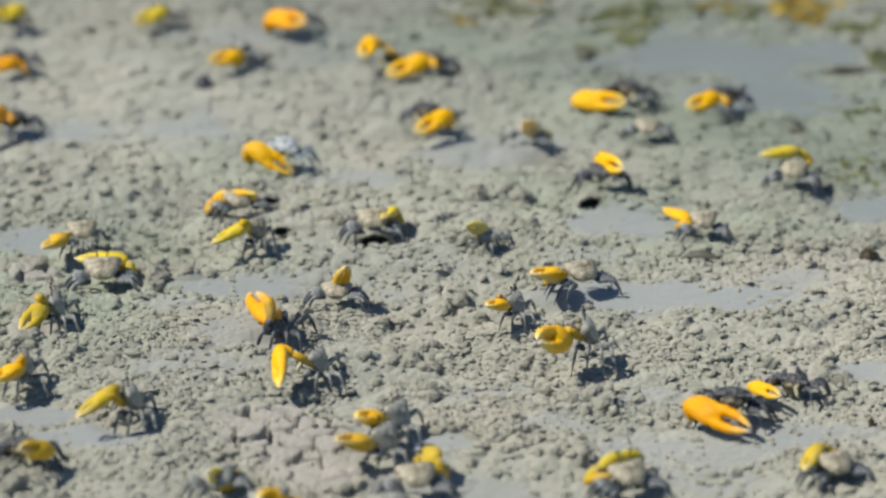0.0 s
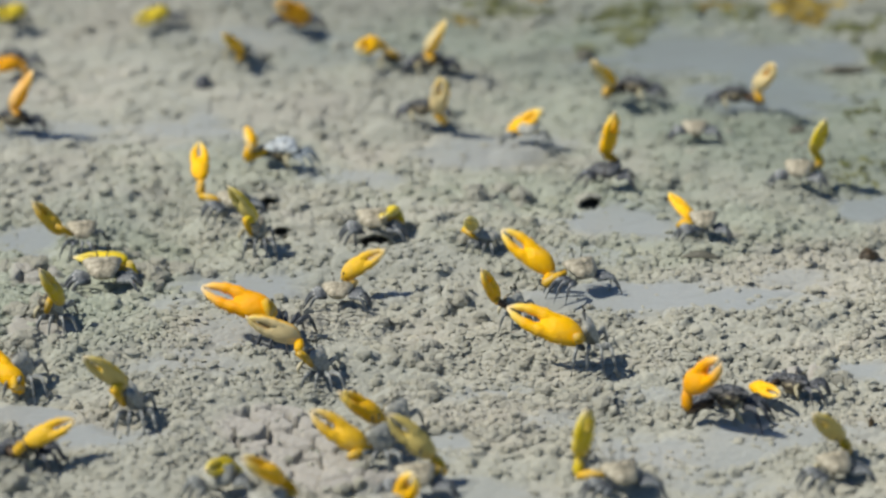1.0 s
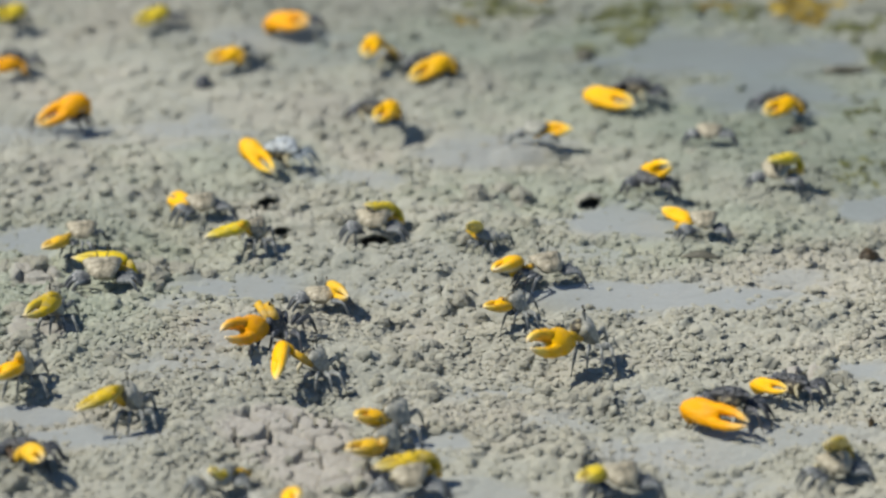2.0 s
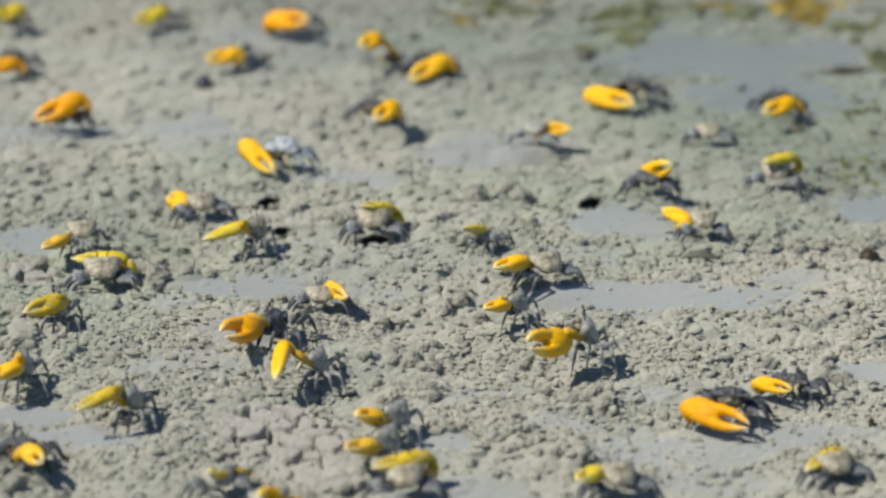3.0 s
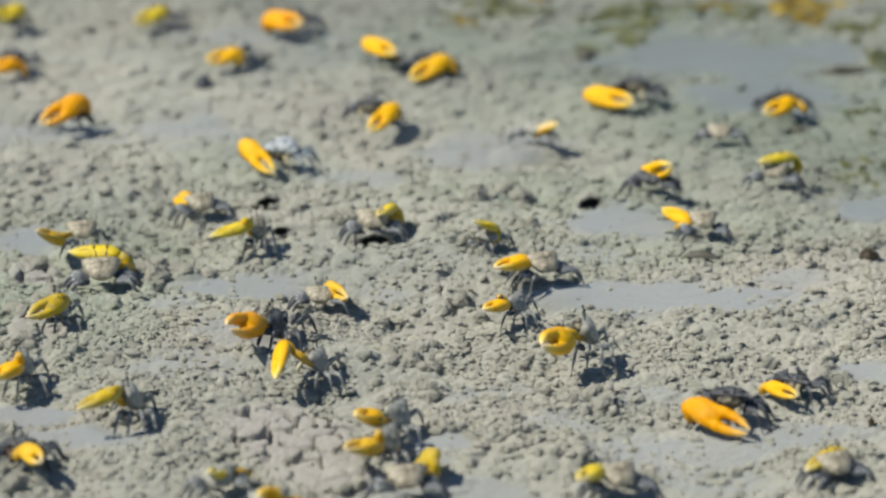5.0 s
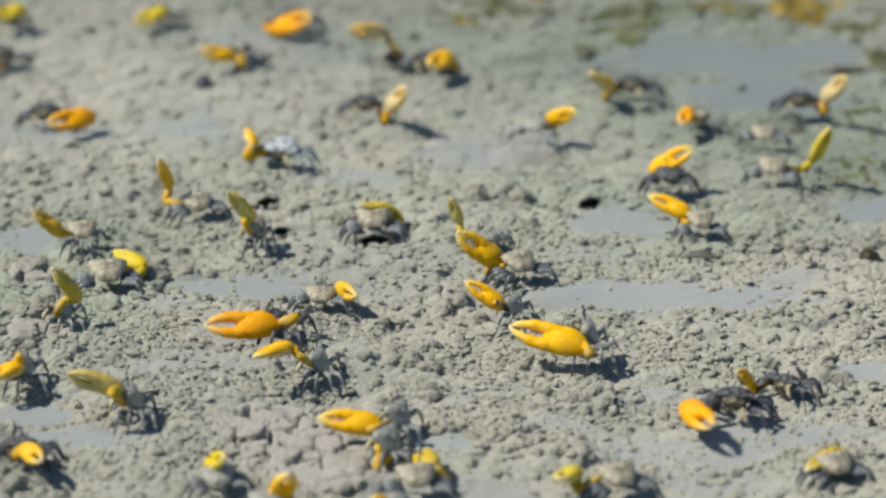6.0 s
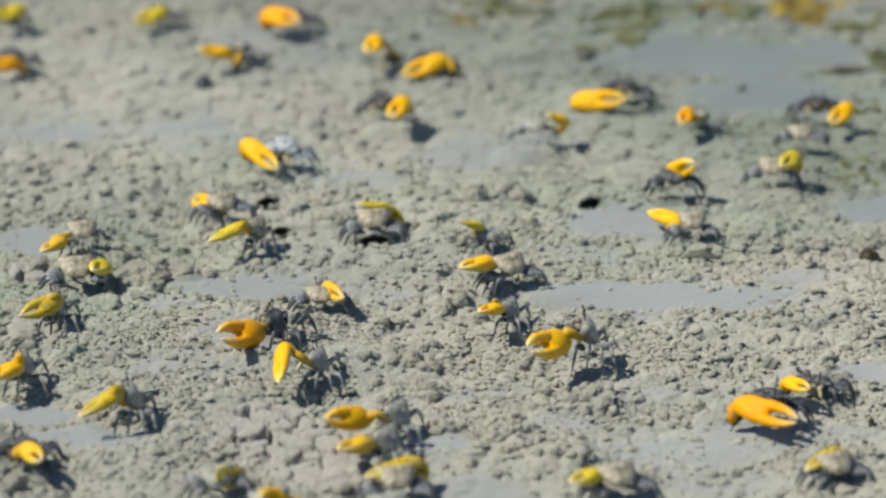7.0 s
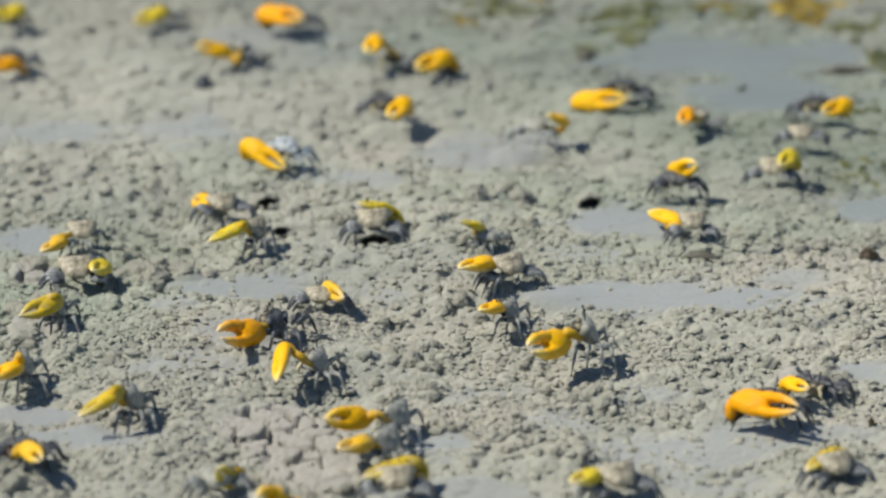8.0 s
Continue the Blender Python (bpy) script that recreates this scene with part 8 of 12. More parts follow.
    walk(crab_u[3], [(0, pose(-0.57, 0.76, 0.53, -0.8, 7.9, -58.1)), (0.2, pose(-0.53, 0.77, 0.5, -0.8, 0.7, -64.1)), (0.5, pose(-0.48, 0.79, 0.5, -0.7, -2.3, -70.4)), (0.7, pose(-0.41, 0.67, 0.95, -1, 40.4, -64.3)), (1, pose(-0.61, 0.61, 0.89, -1, 41.7, -18)), (1.2, pose(-0.62, 0.62, 0.88, -1, 44.6, -14.3)), (1.5, pose(-0.57, 0.72, 0.36, -0.8, -11.1, -58.3)), (4, pose(-0.57, 0.76, 0.53, -0.8, 7.9, -58.1)), (4.5, pose(-0.65, 0.71, 0.57, -0.9, 26.9, -45)), (5, pose(-0.65, 0.71, 0.57, -0.9, 26.9, -45)), (5.35, pose(-0.48, 0.79, 0.5, -0.7, -2.3, -70.4)), (5.55, pose(-0.41, 0.67, 0.95, -1, 40.4, -64.3)), (5.8, pose(-0.51, 0.71, 0.84, -1, 33.9, -53.3)), (6, pose(-0.56, 0.71, 0.78, -1, 33.1, -47.3)), (6.5, pose(-0.63, 0.72, 0.49, -0.8, 11.4, -50.8)), (8, pose(-0.63, 0.72, 0.49, -0.8, 11.4, -50.8))])
    walk(crab_u[4], [(0, pose(-0.35, 0.4, 0.47, -170.2, -6.6, 166.5)), (0.2, pose(-0.33, 0.36, 0.5, 176.3, -21.7, 171.6)), (0.3, pose(-0.32, 0.34, 0.51, -137.3, -18.7, -177.6)), (0.4, pose(-0.31, 0.32, 0.51, -90.8, -24, -167.8)), (0.5, pose(-0.31, 0.3, 0.52, -41.9, -34.3, -165.3)), (0.6, pose(-0.29, 0.34, 0.6, 20.9, -43.1, -169.7)), (0.7, pose(-0.27, 0.37, 0.67, 89.8, -43.6, 177.4)), (1, pose(-0.31, 0.52, 0.61, 130.2, -52.9, 130.6)), (1.2, pose(-0.33, 0.54, 0.58, 142.6, -38.6, 133)), (1.5, pose(-0.35, 0.36, 0.44, -173.2, -7.6, 164.3)), (4, pose(-0.35, 0.4, 0.47, -171.4, -6.4, 165.1)), (4.5, pose(-0.38, 0.44, 0.38, 151.5, -30.2, 156.7)), (5, pose(-0.38, 0.44, 0.38, 151.5, -30.2, 156.7)), (5.12, pose(-0.36, 0.4, 0.43, 92.6, -45.1, 161.9)), (5.23, pose(-0.33, 0.35, 0.48, 20.9, -47.5, -176)), (5.35, pose(-0.31, 0.3, 0.52, -41.9, -34.3, -165.3)), (5.45, pose(-0.29, 0.34, 0.6, 20.9, -43.1, -169.7)), (5.55, pose(-0.27, 0.37, 0.67, 89.8, -43.6, 177.4)), (5.8, pose(-0.3, 0.43, 0.61, 105.2, -54.9, 153.9)), (6, pose(-0.32, 0.45, 0.55, 135.9, -44.5, 134.6)), (6.25, pose(-0.35, 0.43, 0.48, 161.9, -21.4, 145.8)), (6.5, pose(-0.37, 0.4, 0.41, -170.3, -5.1, 165.2)), (8, pose(-0.37, 0.4, 0.41, -170.3, -5.1, 165.2))])
    walk(crab_v[0], [(0, pose(-0.132, 1.3629, 0, 0, 0, 8)), (3, pose(-0.132, 1.3629, 0, 0, 0, 8)), (4.5, pose(-0.1328, 1.3629, 0, 0, 0, 8)), (4.95, pose(-0.1325, 1.3625, 0, 0, 0, 8)), (5.8, pose(-0.1304, 1.3604, 0, 0, 0, 8)), (6, pose(-0.13, 1.3604, 0, 0, 0, 8)), (6.5, pose(-0.1422, 1.3641, 0, 0, 0, 8)), (8, pose(-0.1422, 1.3641, 0, 0, 0, 8))])
    stride(crab_v[1], [(6, 6.5)])
    walk(crab_v[2], [(0, pose(0.3, 0.22, 0.54, -0.3, 40.4, 30.3)), (3, pose(0.3, 0.22, 0.54, -0.2, 38, 32.8)), (4, pose(0.3, 0.22, 0.54, -0.1, 27.7, 39.3)), (4.5, pose(0.3, 0.22, 0.54, 0, 19.9, 45.7)), (5, pose(0.3, 0.22, 0.54, 0, 17.9, 47.9)), (5.35, pose(0.3, 0.22, 0.54, -0.3, 40, 30.7)), (5.55, pose(0.3, 0.22, 0.54, -0.3, 39.9, 30.8)), (5.8, pose(0.3, 0.22, 0.54, -0.1, 31.5, 40.1)), (6, pose(0.3, 0.22, 0.54, 0.2, 42.8, 53.7)), (6.5, pose(0.3, 0.22, 0.54, 0.2, 57.9, 51.2)), (8, pose(0.3, 0.22, 0.54, 0.2, 57.9, 51.2))])
    walk(crab_v[3], [(0, pose(0.69, 0.45, 0.15, 1.9, -65.1, 146.4)), (3, pose(0.7, 0.48, 0.17, 1.9, -66.2, 151.5)), (4, pose(0.71, 0.56, 0.26, 1, -53.6, 173.4)), (4.5, pose(0.69, 0.62, 0.34, 0.9, -52, -177.8)), (5, pose(0.68, 0.64, 0.36, 0.8, -49.6, -175.1)), (5.35, pose(0.7, 0.45, 0.15, 1.9, -65.2, 147.2)), (5.55, pose(0.7, 0.46, 0.16, 1.9, -65.3, 147.5)), (5.67, pose(0.69, 0.5, 0.19, -20.3, -72.6, 99.4)), (5.8, pose(0.69, 0.55, 0.23, -3.7, -82.9, 14.1)), (6, pose(0.56, 0.57, 0.13, -1.2, -52.1, -19.7)), (6.5, pose(0.5, 0.47, 0.03, -1.3, -67.7, 8.5)), (8, pose(0.5, 0.47, 0.03, -1.3, -67.7, 8.5))])
    walk(crab_v[4], [(0, pose(0.55, 0.55, 0.53, 169.6, 1.8, 156.8)), (3, pose(0.55, 0.56, 0.55, 169, -2.1, 171.2)), (4, pose(0.46, 0.59, 0.6, 169, 3.2, 173.2)), (4.5, pose(0.44, 0.61, 0.67, 169.8, 3.1, 153.1)), (5, pose(0.41, 0.62, 0.68, 169.8, 3.1, 153)), (5.35, pose(0.55, 0.55, 0.54, 169.5, 1.3, 158.9)), (5.55, pose(0.55, 0.55, 0.54, 169.5, 1, 159.9)), (5.8, pose(0.74, 0.56, 0.64, -172.1, -10.8, 119.8)), (6, pose(0.8, 0.49, 0.46, -175.7, -1.7, 119)), (6.25, pose(0.73, 0.49, 0.44, 173, -18.3, -177.5)), (6.5, pose(0.66, 0.49, 0.42, 152.5, -15, -110)), (8, pose(0.66, 0.49, 0.42, 152.5, -15, -110))])
    walk(crab_w[0], [(0, pose(-0.1459, 1.3246, 0, 0, 0, 95)), (1.5, pose(-0.1467, 1.3246, 0, 0, 0, 95)), (3, pose(-0.1448, 1.3223, 0, 0, 0, 95)), (4.5, pose(-0.1448, 1.3223, 0, 0, 0, 95)), (4.95, pose(-0.1445, 1.3221, 0, 0, 0, 95)), (5.8, pose(-0.143, 1.3211, 0, 0, 0, 95)), (6, pose(-0.143, 1.3211, 0, 0, 0, 95)), (6.5, pose(-0.1458, 1.3235, 0, 0, 0, 95)), (8, pose(-0.1458, 1.3235, 0, 0, 0, 95))])
    stride(crab_w[1], [(6, 6.5)])
    walk(crab_w[2], [(0, pose(-0.3, 0.22, 0.58, 1.5, -57.4, 134)), (0.2, pose(-0.3, 0.22, 0.58, 1.5, -58.5, 135.4)), (0.5, pose(-0.3, 0.22, 0.58, 1.5, -57.4, 143.5)), (0.7, pose(-0.3, 0.22, 0.58, 1.2, -48.7, 135.7)), (0.85, pose(-0.3, 0.22, 0.58, 3, -52.8, 170.3)), (1, pose(-0.3, 0.22, 0.58, 0.4, -56.8, -151.6)), (1.2, pose(-0.3, 0.22, 0.58, 0.2, -52.1, -145.2)), (1.5, pose(-0.3, 0.22, 0.58, 0.1, -40.6, -141.3)), (1.7, pose(-0.3, 0.22, 0.58, 1.2, -65.5, -173.6)), (3, pose(-0.3, 0.22, 0.58, 0.6, -62.9, -156.3)), (4, pose(-0.3, 0.22, 0.58, 0.2, -57.7, -143.3)), (4.5, pose(-0.3, 0.22, 0.58, 0.6, -63.4, -153.4)), (5, pose(-0.3, 0.22, 0.58, 0.7, -64.4, -157.2)), (5.35, pose(-0.3, 0.22, 0.58, 1.5, -57.4, 143.5)), (5.55, pose(-0.3, 0.22, 0.58, 1.2, -48.6, 135.7)), (5.67, pose(-0.3, 0.22, 0.58, 5.5, -56.6, 166.7)), (5.8, pose(-0.3, 0.22, 0.58, 0.6, -64.7, -154.5)), (6, pose(-0.3, 0.22, 0.58, -0.1, -56.3, -130)), (6.5, pose(-0.3, 0.22, 0.58, 0.8, -63.2, -162.7)), (8, pose(-0.3, 0.22, 0.58, 0.8, -63.2, -162.7))])
    walk(crab_w[3], [(0, pose(-0.52, 0.45, 1.09, -1.2, 47.7, -42.4)), (0.2, pose(-0.52, 0.44, 1.09, -1.2, 48.9, -41.9)), (0.5, pose(-0.56, 0.41, 1.09, -1, 34.2, -40.2)), (0.7, pose(-0.58, 0.5, 1.03, -0.8, 0.9, -30.7)), (1, pose(-0.59, 0.06, 1.08, -1, 37.9, -39.4)), (1.2, pose(-0.6, 0.01, 1.05, -1, 37.3, -40.2)), (1.5, pose(-0.66, -0.07, 0.97, -1, 40.3, -33.1)), (1.7, pose(-0.55, 0.19, 1.13, -0.9, 27.7, -45.8)), (3, pose(-0.55, 0.11, 1.11, -0.9, 27, -47.8)), (4, pose(-0.56, 0.03, 1.09, -0.9, 26.7, -49.9)), (4.5, pose(-0.54, 0.1, 1.12, -0.9, 23.6, -49.8)), (5, pose(-0.54, 0.12, 1.12, -0.9, 23.5, -49.3)), (5.35, pose(-0.56, 0.41, 1.09, -1, 34.4, -40.2)), (5.55, pose(-0.58, 0.5, 1.03, -0.8, 1, -30.7)), (5.8, pose(-0.53, 0.11, 1.12, -0.9, 20.9, -50.7)), (6, pose(-0.51, -0.03, 1.08, -0.8, 14.7, -58)), (6.5, pose(-0.56, 0.14, 1.12, -0.9, 31.1, -44.8)), (8, pose(-0.56, 0.14, 1.12, -0.9, 31.1, -44.8))])
    walk(crab_w[4], [(0, pose(-0.32, 0.26, 0.77, 151.8, 8.7, 149.5)), (0.2, pose(-0.32, 0.25, 0.77, 149.7, 6.2, 148.3)), (0.5, pose(-0.29, 0.19, 0.85, -177.8, -11.3, 131.9)), (0.7, pose(-0.22, 0.28, 1.02, 175.2, -17.5, 123.1)), (1, pose(-0.33, -0.15, 0.82, 117.9, -56.4, 139.1)), (1.2, pose(-0.35, -0.21, 0.8, 111.6, -55.6, 144.8)), (1.5, pose(-0.39, -0.24, 0.7, 116, -22.8, 124.6)), (1.7, pose(-0.29, -0.07, 0.93, 140, 0.2, 140.4)), (3, pose(-0.3, -0.17, 0.92, 131.1, -3.1, 128.1)), (4, pose(-0.32, -0.26, 0.9, 125.6, -7.9, 119.1)), (4.5, pose(-0.29, -0.19, 0.95, 135.5, 2.2, 131.4)), (5, pose(-0.29, -0.17, 0.95, 135.6, 2.2, 131.4)), (5.35, pose(-0.29, 0.19, 0.85, -177.7, -11.3, 132)), (5.55, pose(-0.22, 0.28, 1.02, 175.2, -17.5, 123.2)), (5.8, pose(-0.28, -0.19, 0.97, 142.9, -60.7, 109.7)), (6, pose(-0.3, -0.38, 0.97, 135, -51.5, 129.3)), (6.5, pose(-0.3, -0.11, 0.9, 133.7, 0.1, 129.8)), (8, pose(-0.3, -0.11, 0.9, 133.7, 0.1, 129.8))])
    walk(crab_x[2], [(0, pose(-0.3, 0.22, 0.62, 0.3, -55, -145.7)), (0.2, pose(-0.3, 0.22, 0.62, 0.3, -44.6, -148.9)), (0.5, pose(-0.3, 0.22, 0.62, 0.6, -15, 177.5)), (0.7, pose(-0.3, 0.22, 0.62, 0.7, 22.5, 166)), (1, pose(-0.3, 0.22, 0.62, 0.6, 16.8, 179.1)), (1.2, pose(-0.3, 0.22, 0.62, 0.6, 17.8, -175.9)), (1.35, pose(-0.3, 0.22, 0.62, 4.7, -21.8, -166.7)), (1.5, pose(-0.3, 0.22, 0.62, 0.5, -61.5, -154.5)), (8, pose(-0.3, 0.22, 0.62, 0.5, -61.5, -154.5))])
    walk(crab_x[3], [(0, pose(-0.58, 0.03, 1.11, -0.8, 55.6, 9.9)), (0.2, pose(-0.67, 0, 1.04, -0.4, 46.4, 22)), (0.5, pose(-0.88, 0.25, 0.78, -0.6, 17.5, -5.5)), (0.7, pose(-0.84, 0.35, 0.39, -0.7, -14.6, -17.3)), (1, pose(-0.87, 0.23, 0.45, -0.8, 22.6, -26.4)), (1.2, pose(-0.87, 0.18, 0.44, -0.9, 28.4, -29.9)), (1.5, pose(-0.56, 0.1, 1.15, -1.1, 58.7, -1.5)), (8, pose(-0.56, 0.1, 1.15, -1.1, 58.7, -1.5))])
    walk(crab_x[4], [(0, pose(-0.35, 0.07, 0.76, -175.3, -6.5, 151.3)), (0.2, pose(-0.37, 0.12, 0.7, 166.2, -21, 150.3)), (0.35, pose(-0.38, 0.16, 0.66, 137.1, -38.4, 137.4)), (0.5, pose(-0.39, 0.2, 0.62, 101.8, -59.1, 137)), (0.7, pose(-0.43, 0.23, 0.5, 117.7, -54, 128.4)), (1, pose(-0.53, 0.06, 0.29, 127.8, -43.5, 64.8)), (1.2, pose(-0.55, -0.01, 0.24, 115.2, -35.3, 93.5)), (1.35, pose(-0.44, 0.04, 0.51, 146.8, -12.9, 118.7)), (1.5, pose(-0.34, 0.09, 0.79, -176.8, -7.5, 150.7)), (8, pose(-0.34, 0.09, 0.79, -176.8, -7.5, 150.7))])
    walk(crab_y[2], [(0, pose(-0.3, 0.22, 0.68, 1.1, -42.9, 136.7)), (0.5, pose(-0.3, 0.22, 0.68, 1.1, -41.6, 136)), (0.7, pose(-0.3, 0.22, 0.68, 1.2, -46.7, 133.9)), (1, pose(-0.3, 0.22, 0.68, 1.4, -55.7, 139)), (1.2, pose(-0.3, 0.22, 0.68, 1.6, -61.6, 150.3)), (1.5, pose(-0.3, 0.22, 0.68, 1.2, -46.7, 136.7)), (4.5, pose(-0.3, 0.22, 0.68, 1.2, -46.3, 136.9)), (5, pose(-0.3, 0.22, 0.68, 1.2, -46.3, 136.9)), (5.35, pose(-0.3, 0.22, 0.68, 1.1, -41.6, 136)), (5.55, pose(-0.3, 0.22, 0.68, 1.2, -46.7, 133.9)), (5.8, pose(-0.3, 0.22, 0.68, 1.1, -43.4, 136.8)), (6, pose(-0.3, 0.22, 0.68, 1.2, -48.3, 137.2)), (6.5, pose(-0.3, 0.22, 0.68, 1.3, -50.5, 138)), (8, pose(-0.3, 0.22, 0.68, 1.3, -50.5, 138))])
    walk(crab_y[3], [(0, pose(-0.62, 0.52, 1.09, -0.8, 3.3, -24.7)), (0.5, pose(-0.62, 0.53, 1.08, -0.7, -4.1, -12.9)), (0.7, pose(-0.58, 0.52, 1.12, -0.7, -7.8, -21.2)), (1, pose(-0.56, 0.44, 1.18, -0.8, 6.2, -38.7)), (1.2, pose(-0.55, 0.36, 1.21, -0.9, 20.1, -43.5)), (1.5, pose(-0.6, 0.5, 1.12, -0.8, 10.2, -33)), (4.5, pose(-0.6, 0.5, 1.11, -0.8, 12.9, -33.4)), (5, pose(-0.6, 0.5, 1.11, -0.8, 12.9, -33.4)), (5.35, pose(-0.62, 0.53, 1.08, -0.7, -4.1, -12.9)), (5.55, pose(-0.58, 0.52, 1.12, -0.7, -7.8, -21.2)), (5.8, pose(-0.62, 0.52, 1.09, -0.8, 6.9, -27.8)), (6, pose(-0.59, 0.49, 1.13, -0.8, 14.9, -35.6)), (6.5, pose(-0.58, 0.48, 1.14, -0.8, 17, -37.5)), (8, pose(-0.58, 0.48, 1.14, -0.8, 17, -37.5))])
    walk(crab_y[4], [(0, pose(-0.24, 0.35, 1.06, -162.6, 13.5, 134.9)), (0.5, pose(-0.21, 0.44, 1.11, -164, 8.3, 135.8)), (0.7, pose(-0.2, 0.37, 1.17, 175.3, -17.9, 125.8)), (1, pose(-0.23, 0.18, 1.13, -129.5, -40.8, 117.9)), (1.2, pose(-0.26, 0.09, 1.06, -140.8, -42.9, 132.7)), (1.5, pose(-0.25, 0.28, 1.04, -168.4, 6.1, 130.1)), (4.5, pose(-0.26, 0.28, 1.02, -168.7, 3.3, 131.9)), (5, pose(-0.26, 0.28, 1.02, -168.7, 3.3, 131.9)), (5.35, pose(-0.21, 0.44, 1.11, -164, 8.3, 135.8)), (5.55, pose(-0.2, 0.37, 1.17, 175.3, -17.9, 125.8)), (5.8, pose(-0.25, 0.32, 1.04, 174.8, -17.3, 111.7)), (5.9, pose(-0.26, 0.29, 1.03, -148.9, -21.9, 106.8)), (6, pose(-0.26, 0.25, 1.02, -111.6, -22.8, 99.8)), (6.5, pose(-0.26, 0.23, 1.02, -165.7, 12.1, 130.7)), (8, pose(-0.26, 0.23, 1.02, -166.1, 10.8, 131))])
    walk(crab_z[0], [(0, pose(-0.041, 1.3487, 0, 0, 0, 0)), (1.2, pose(-0.0405, 1.3487, 0, 0, 0, 0)), (1.5, pose(-0.0461, 1.345, 0, 0, 0, 0)), (1.7, pose(-0.0469, 1.3438, 0, 0, 0, 0)), (8, pose(-0.0469, 1.3438, 0, 0, 0, 0))])
    stride(crab_z[1], [(1.2, 1.5)])
    walk(crab_z[2], [(0, pose(0.3, 0.22, 0.48, 0.5, 33.4, 80.2)), (0.2, pose(0.3, 0.22, 0.48, 0.5, 31, 78)), (0.5, pose(0.3, 0.22, 0.48, 0.5, 18.7, 84.8)), (0.7, pose(0.3, 0.22, 0.48, 0.5, 9.3, 82.4)), (1, pose(0.3, 0.22, 0.48, 0.4, 7.7, 77.2)), (1.2, pose(0.3, 0.22, 0.48, 0.3, 18.4, 63)), (1.5, pose(0.3, 0.22, 0.48, -0.5, 18.6, 11)), (1.7, pose(0.3, 0.22, 0.48, 0.4, 22, 69.4)), (4.5, pose(0.3, 0.22, 0.48, 0.5, 21.6, 76.7)), (5, pose(0.3, 0.22, 0.48, 0.5, 21.6, 76.7)), (5.35, pose(0.3, 0.22, 0.48, 0.5, 19, 85)), (5.55, pose(0.3, 0.22, 0.48, 0.5, 9.5, 82.6)), (5.8, pose(0.3, 0.22, 0.48, -0.2, 27.5, 32.3)), (6, pose(0.3, 0.22, 0.48, -0.2, 29.3, 33.2)), (6.5, pose(0.3, 0.22, 0.48, 0.5, 21.5, 83.5)), (8, pose(0.3, 0.22, 0.48, 0.5, 21.5, 83.5))])
    walk(crab_z[3], [(0, pose(0.39, 0.71, 0.15, 0.2, -23, -151)), (0.2, pose(0.41, 0.72, 0.17, 0.2, -23.9, -150.9)), (0.5, pose(0.35, 0.79, 0.29, 0.2, -27.1, -147.7)), (0.7, pose(0.38, 0.81, 0.38, 0.2, -29.3, -150.5)), (1, pose(0.43, 0.8, 0.4, 0.3, -30.9, -153)), (1.2, pose(0.56, 0.73, 0.29, 0.4, -30.8, -158.7)), (1.5, pose(0.86, 0.33, 0.29, 0.8, 0.4, 153.5)), (1.7, pose(0.5, 0.74, 0.26, 0.3, -27.4, -153.7)), (4.5, pose(0.43, 0.76, 0.26, 0.2, -26.9, -150)), (5, pose(0.43, 0.76, 0.26, 0.2, -26.9, -150)), (5.35, pose(0.35, 0.79, 0.29, 0.2, -27.1, -147.7)), (5.55, pose(0.38, 0.81, 0.38, 0.2, -29.2, -150.3)), (5.8, pose(0.75, 0.5, 0.2, 0.7, -22.9, 173.9)), (6, pose(0.74, 0.51, 0.19, 0.8, -34, 170.3)), (6.5, pose(0.36, 0.77, 0.26, 0.2, -26.7, -147.9)), (8, pose(0.36, 0.77, 0.26, 0.2, -26.7, -147.9))])
    walk(crab_z[4], [(0, pose(0.05, 0.53, 0.31, -166.7, -47.1, -78.9)), (0.2, pose(0.07, 0.54, 0.34, -136.6, -47.3, -88.1)), (0.5, pose(0.04, 0.59, 0.48, -74.7, -51.8, -115.1)), (0.6, pose(0.05, 0.61, 0.53, -93.3, -63.1, -133.1)), (0.7, pose(0.06, 0.63, 0.59, -111.5, -76.8, -149.5)), (0.85, pose(0.09, 0.63, 0.6, 63.5, -67.3, 20.8)), (1, pose(0.11, 0.64, 0.62, 54.6, -31.7, 13)), (1.2, pose(0.22, 0.6, 0.51, 60.4, -18.7, -18.7)), (1.5, pose(0.48, 0.52, 0.29, 108, -14.6, -35.7)), (1.7, pose(0.16, 0.58, 0.45, 91.5, -10.5, -63.7)), (4.5, pose(0.1, 0.58, 0.45, 91.7, -8.9, -61.7)), (5, pose(0.1, 0.58, 0.45, 91.7, -8.9, -61.7)), (5.12, pose(0.08, 0.58, 0.46, 135.5, -33.8, -49.4)), (5.23, pose(0.06, 0.58, 0.47, -162.6, -58.2, -67.6)), (5.35, pose(0.03, 0.59, 0.48, -74.7, -51.7, -115)), (5.45, pose(0.05, 0.61, 0.53, -93.7, -62.9, -132.6)), (5.55, pose(0.06, 0.63, 0.59, -112.9, -76.6, -148.1)), (5.8, pose(0.37, 0.55, 0.37, 126.9, -32.8, -51.5)), (6, pose(0.39, 0.57, 0.42, 93.3, -13.2, -64.8)), (6.5, pose(0.05, 0.58, 0.45, 89.6, -9.3, -64.5)), (8, pose(0.05, 0.58, 0.45, 89.6, -9.3, -64.5))])
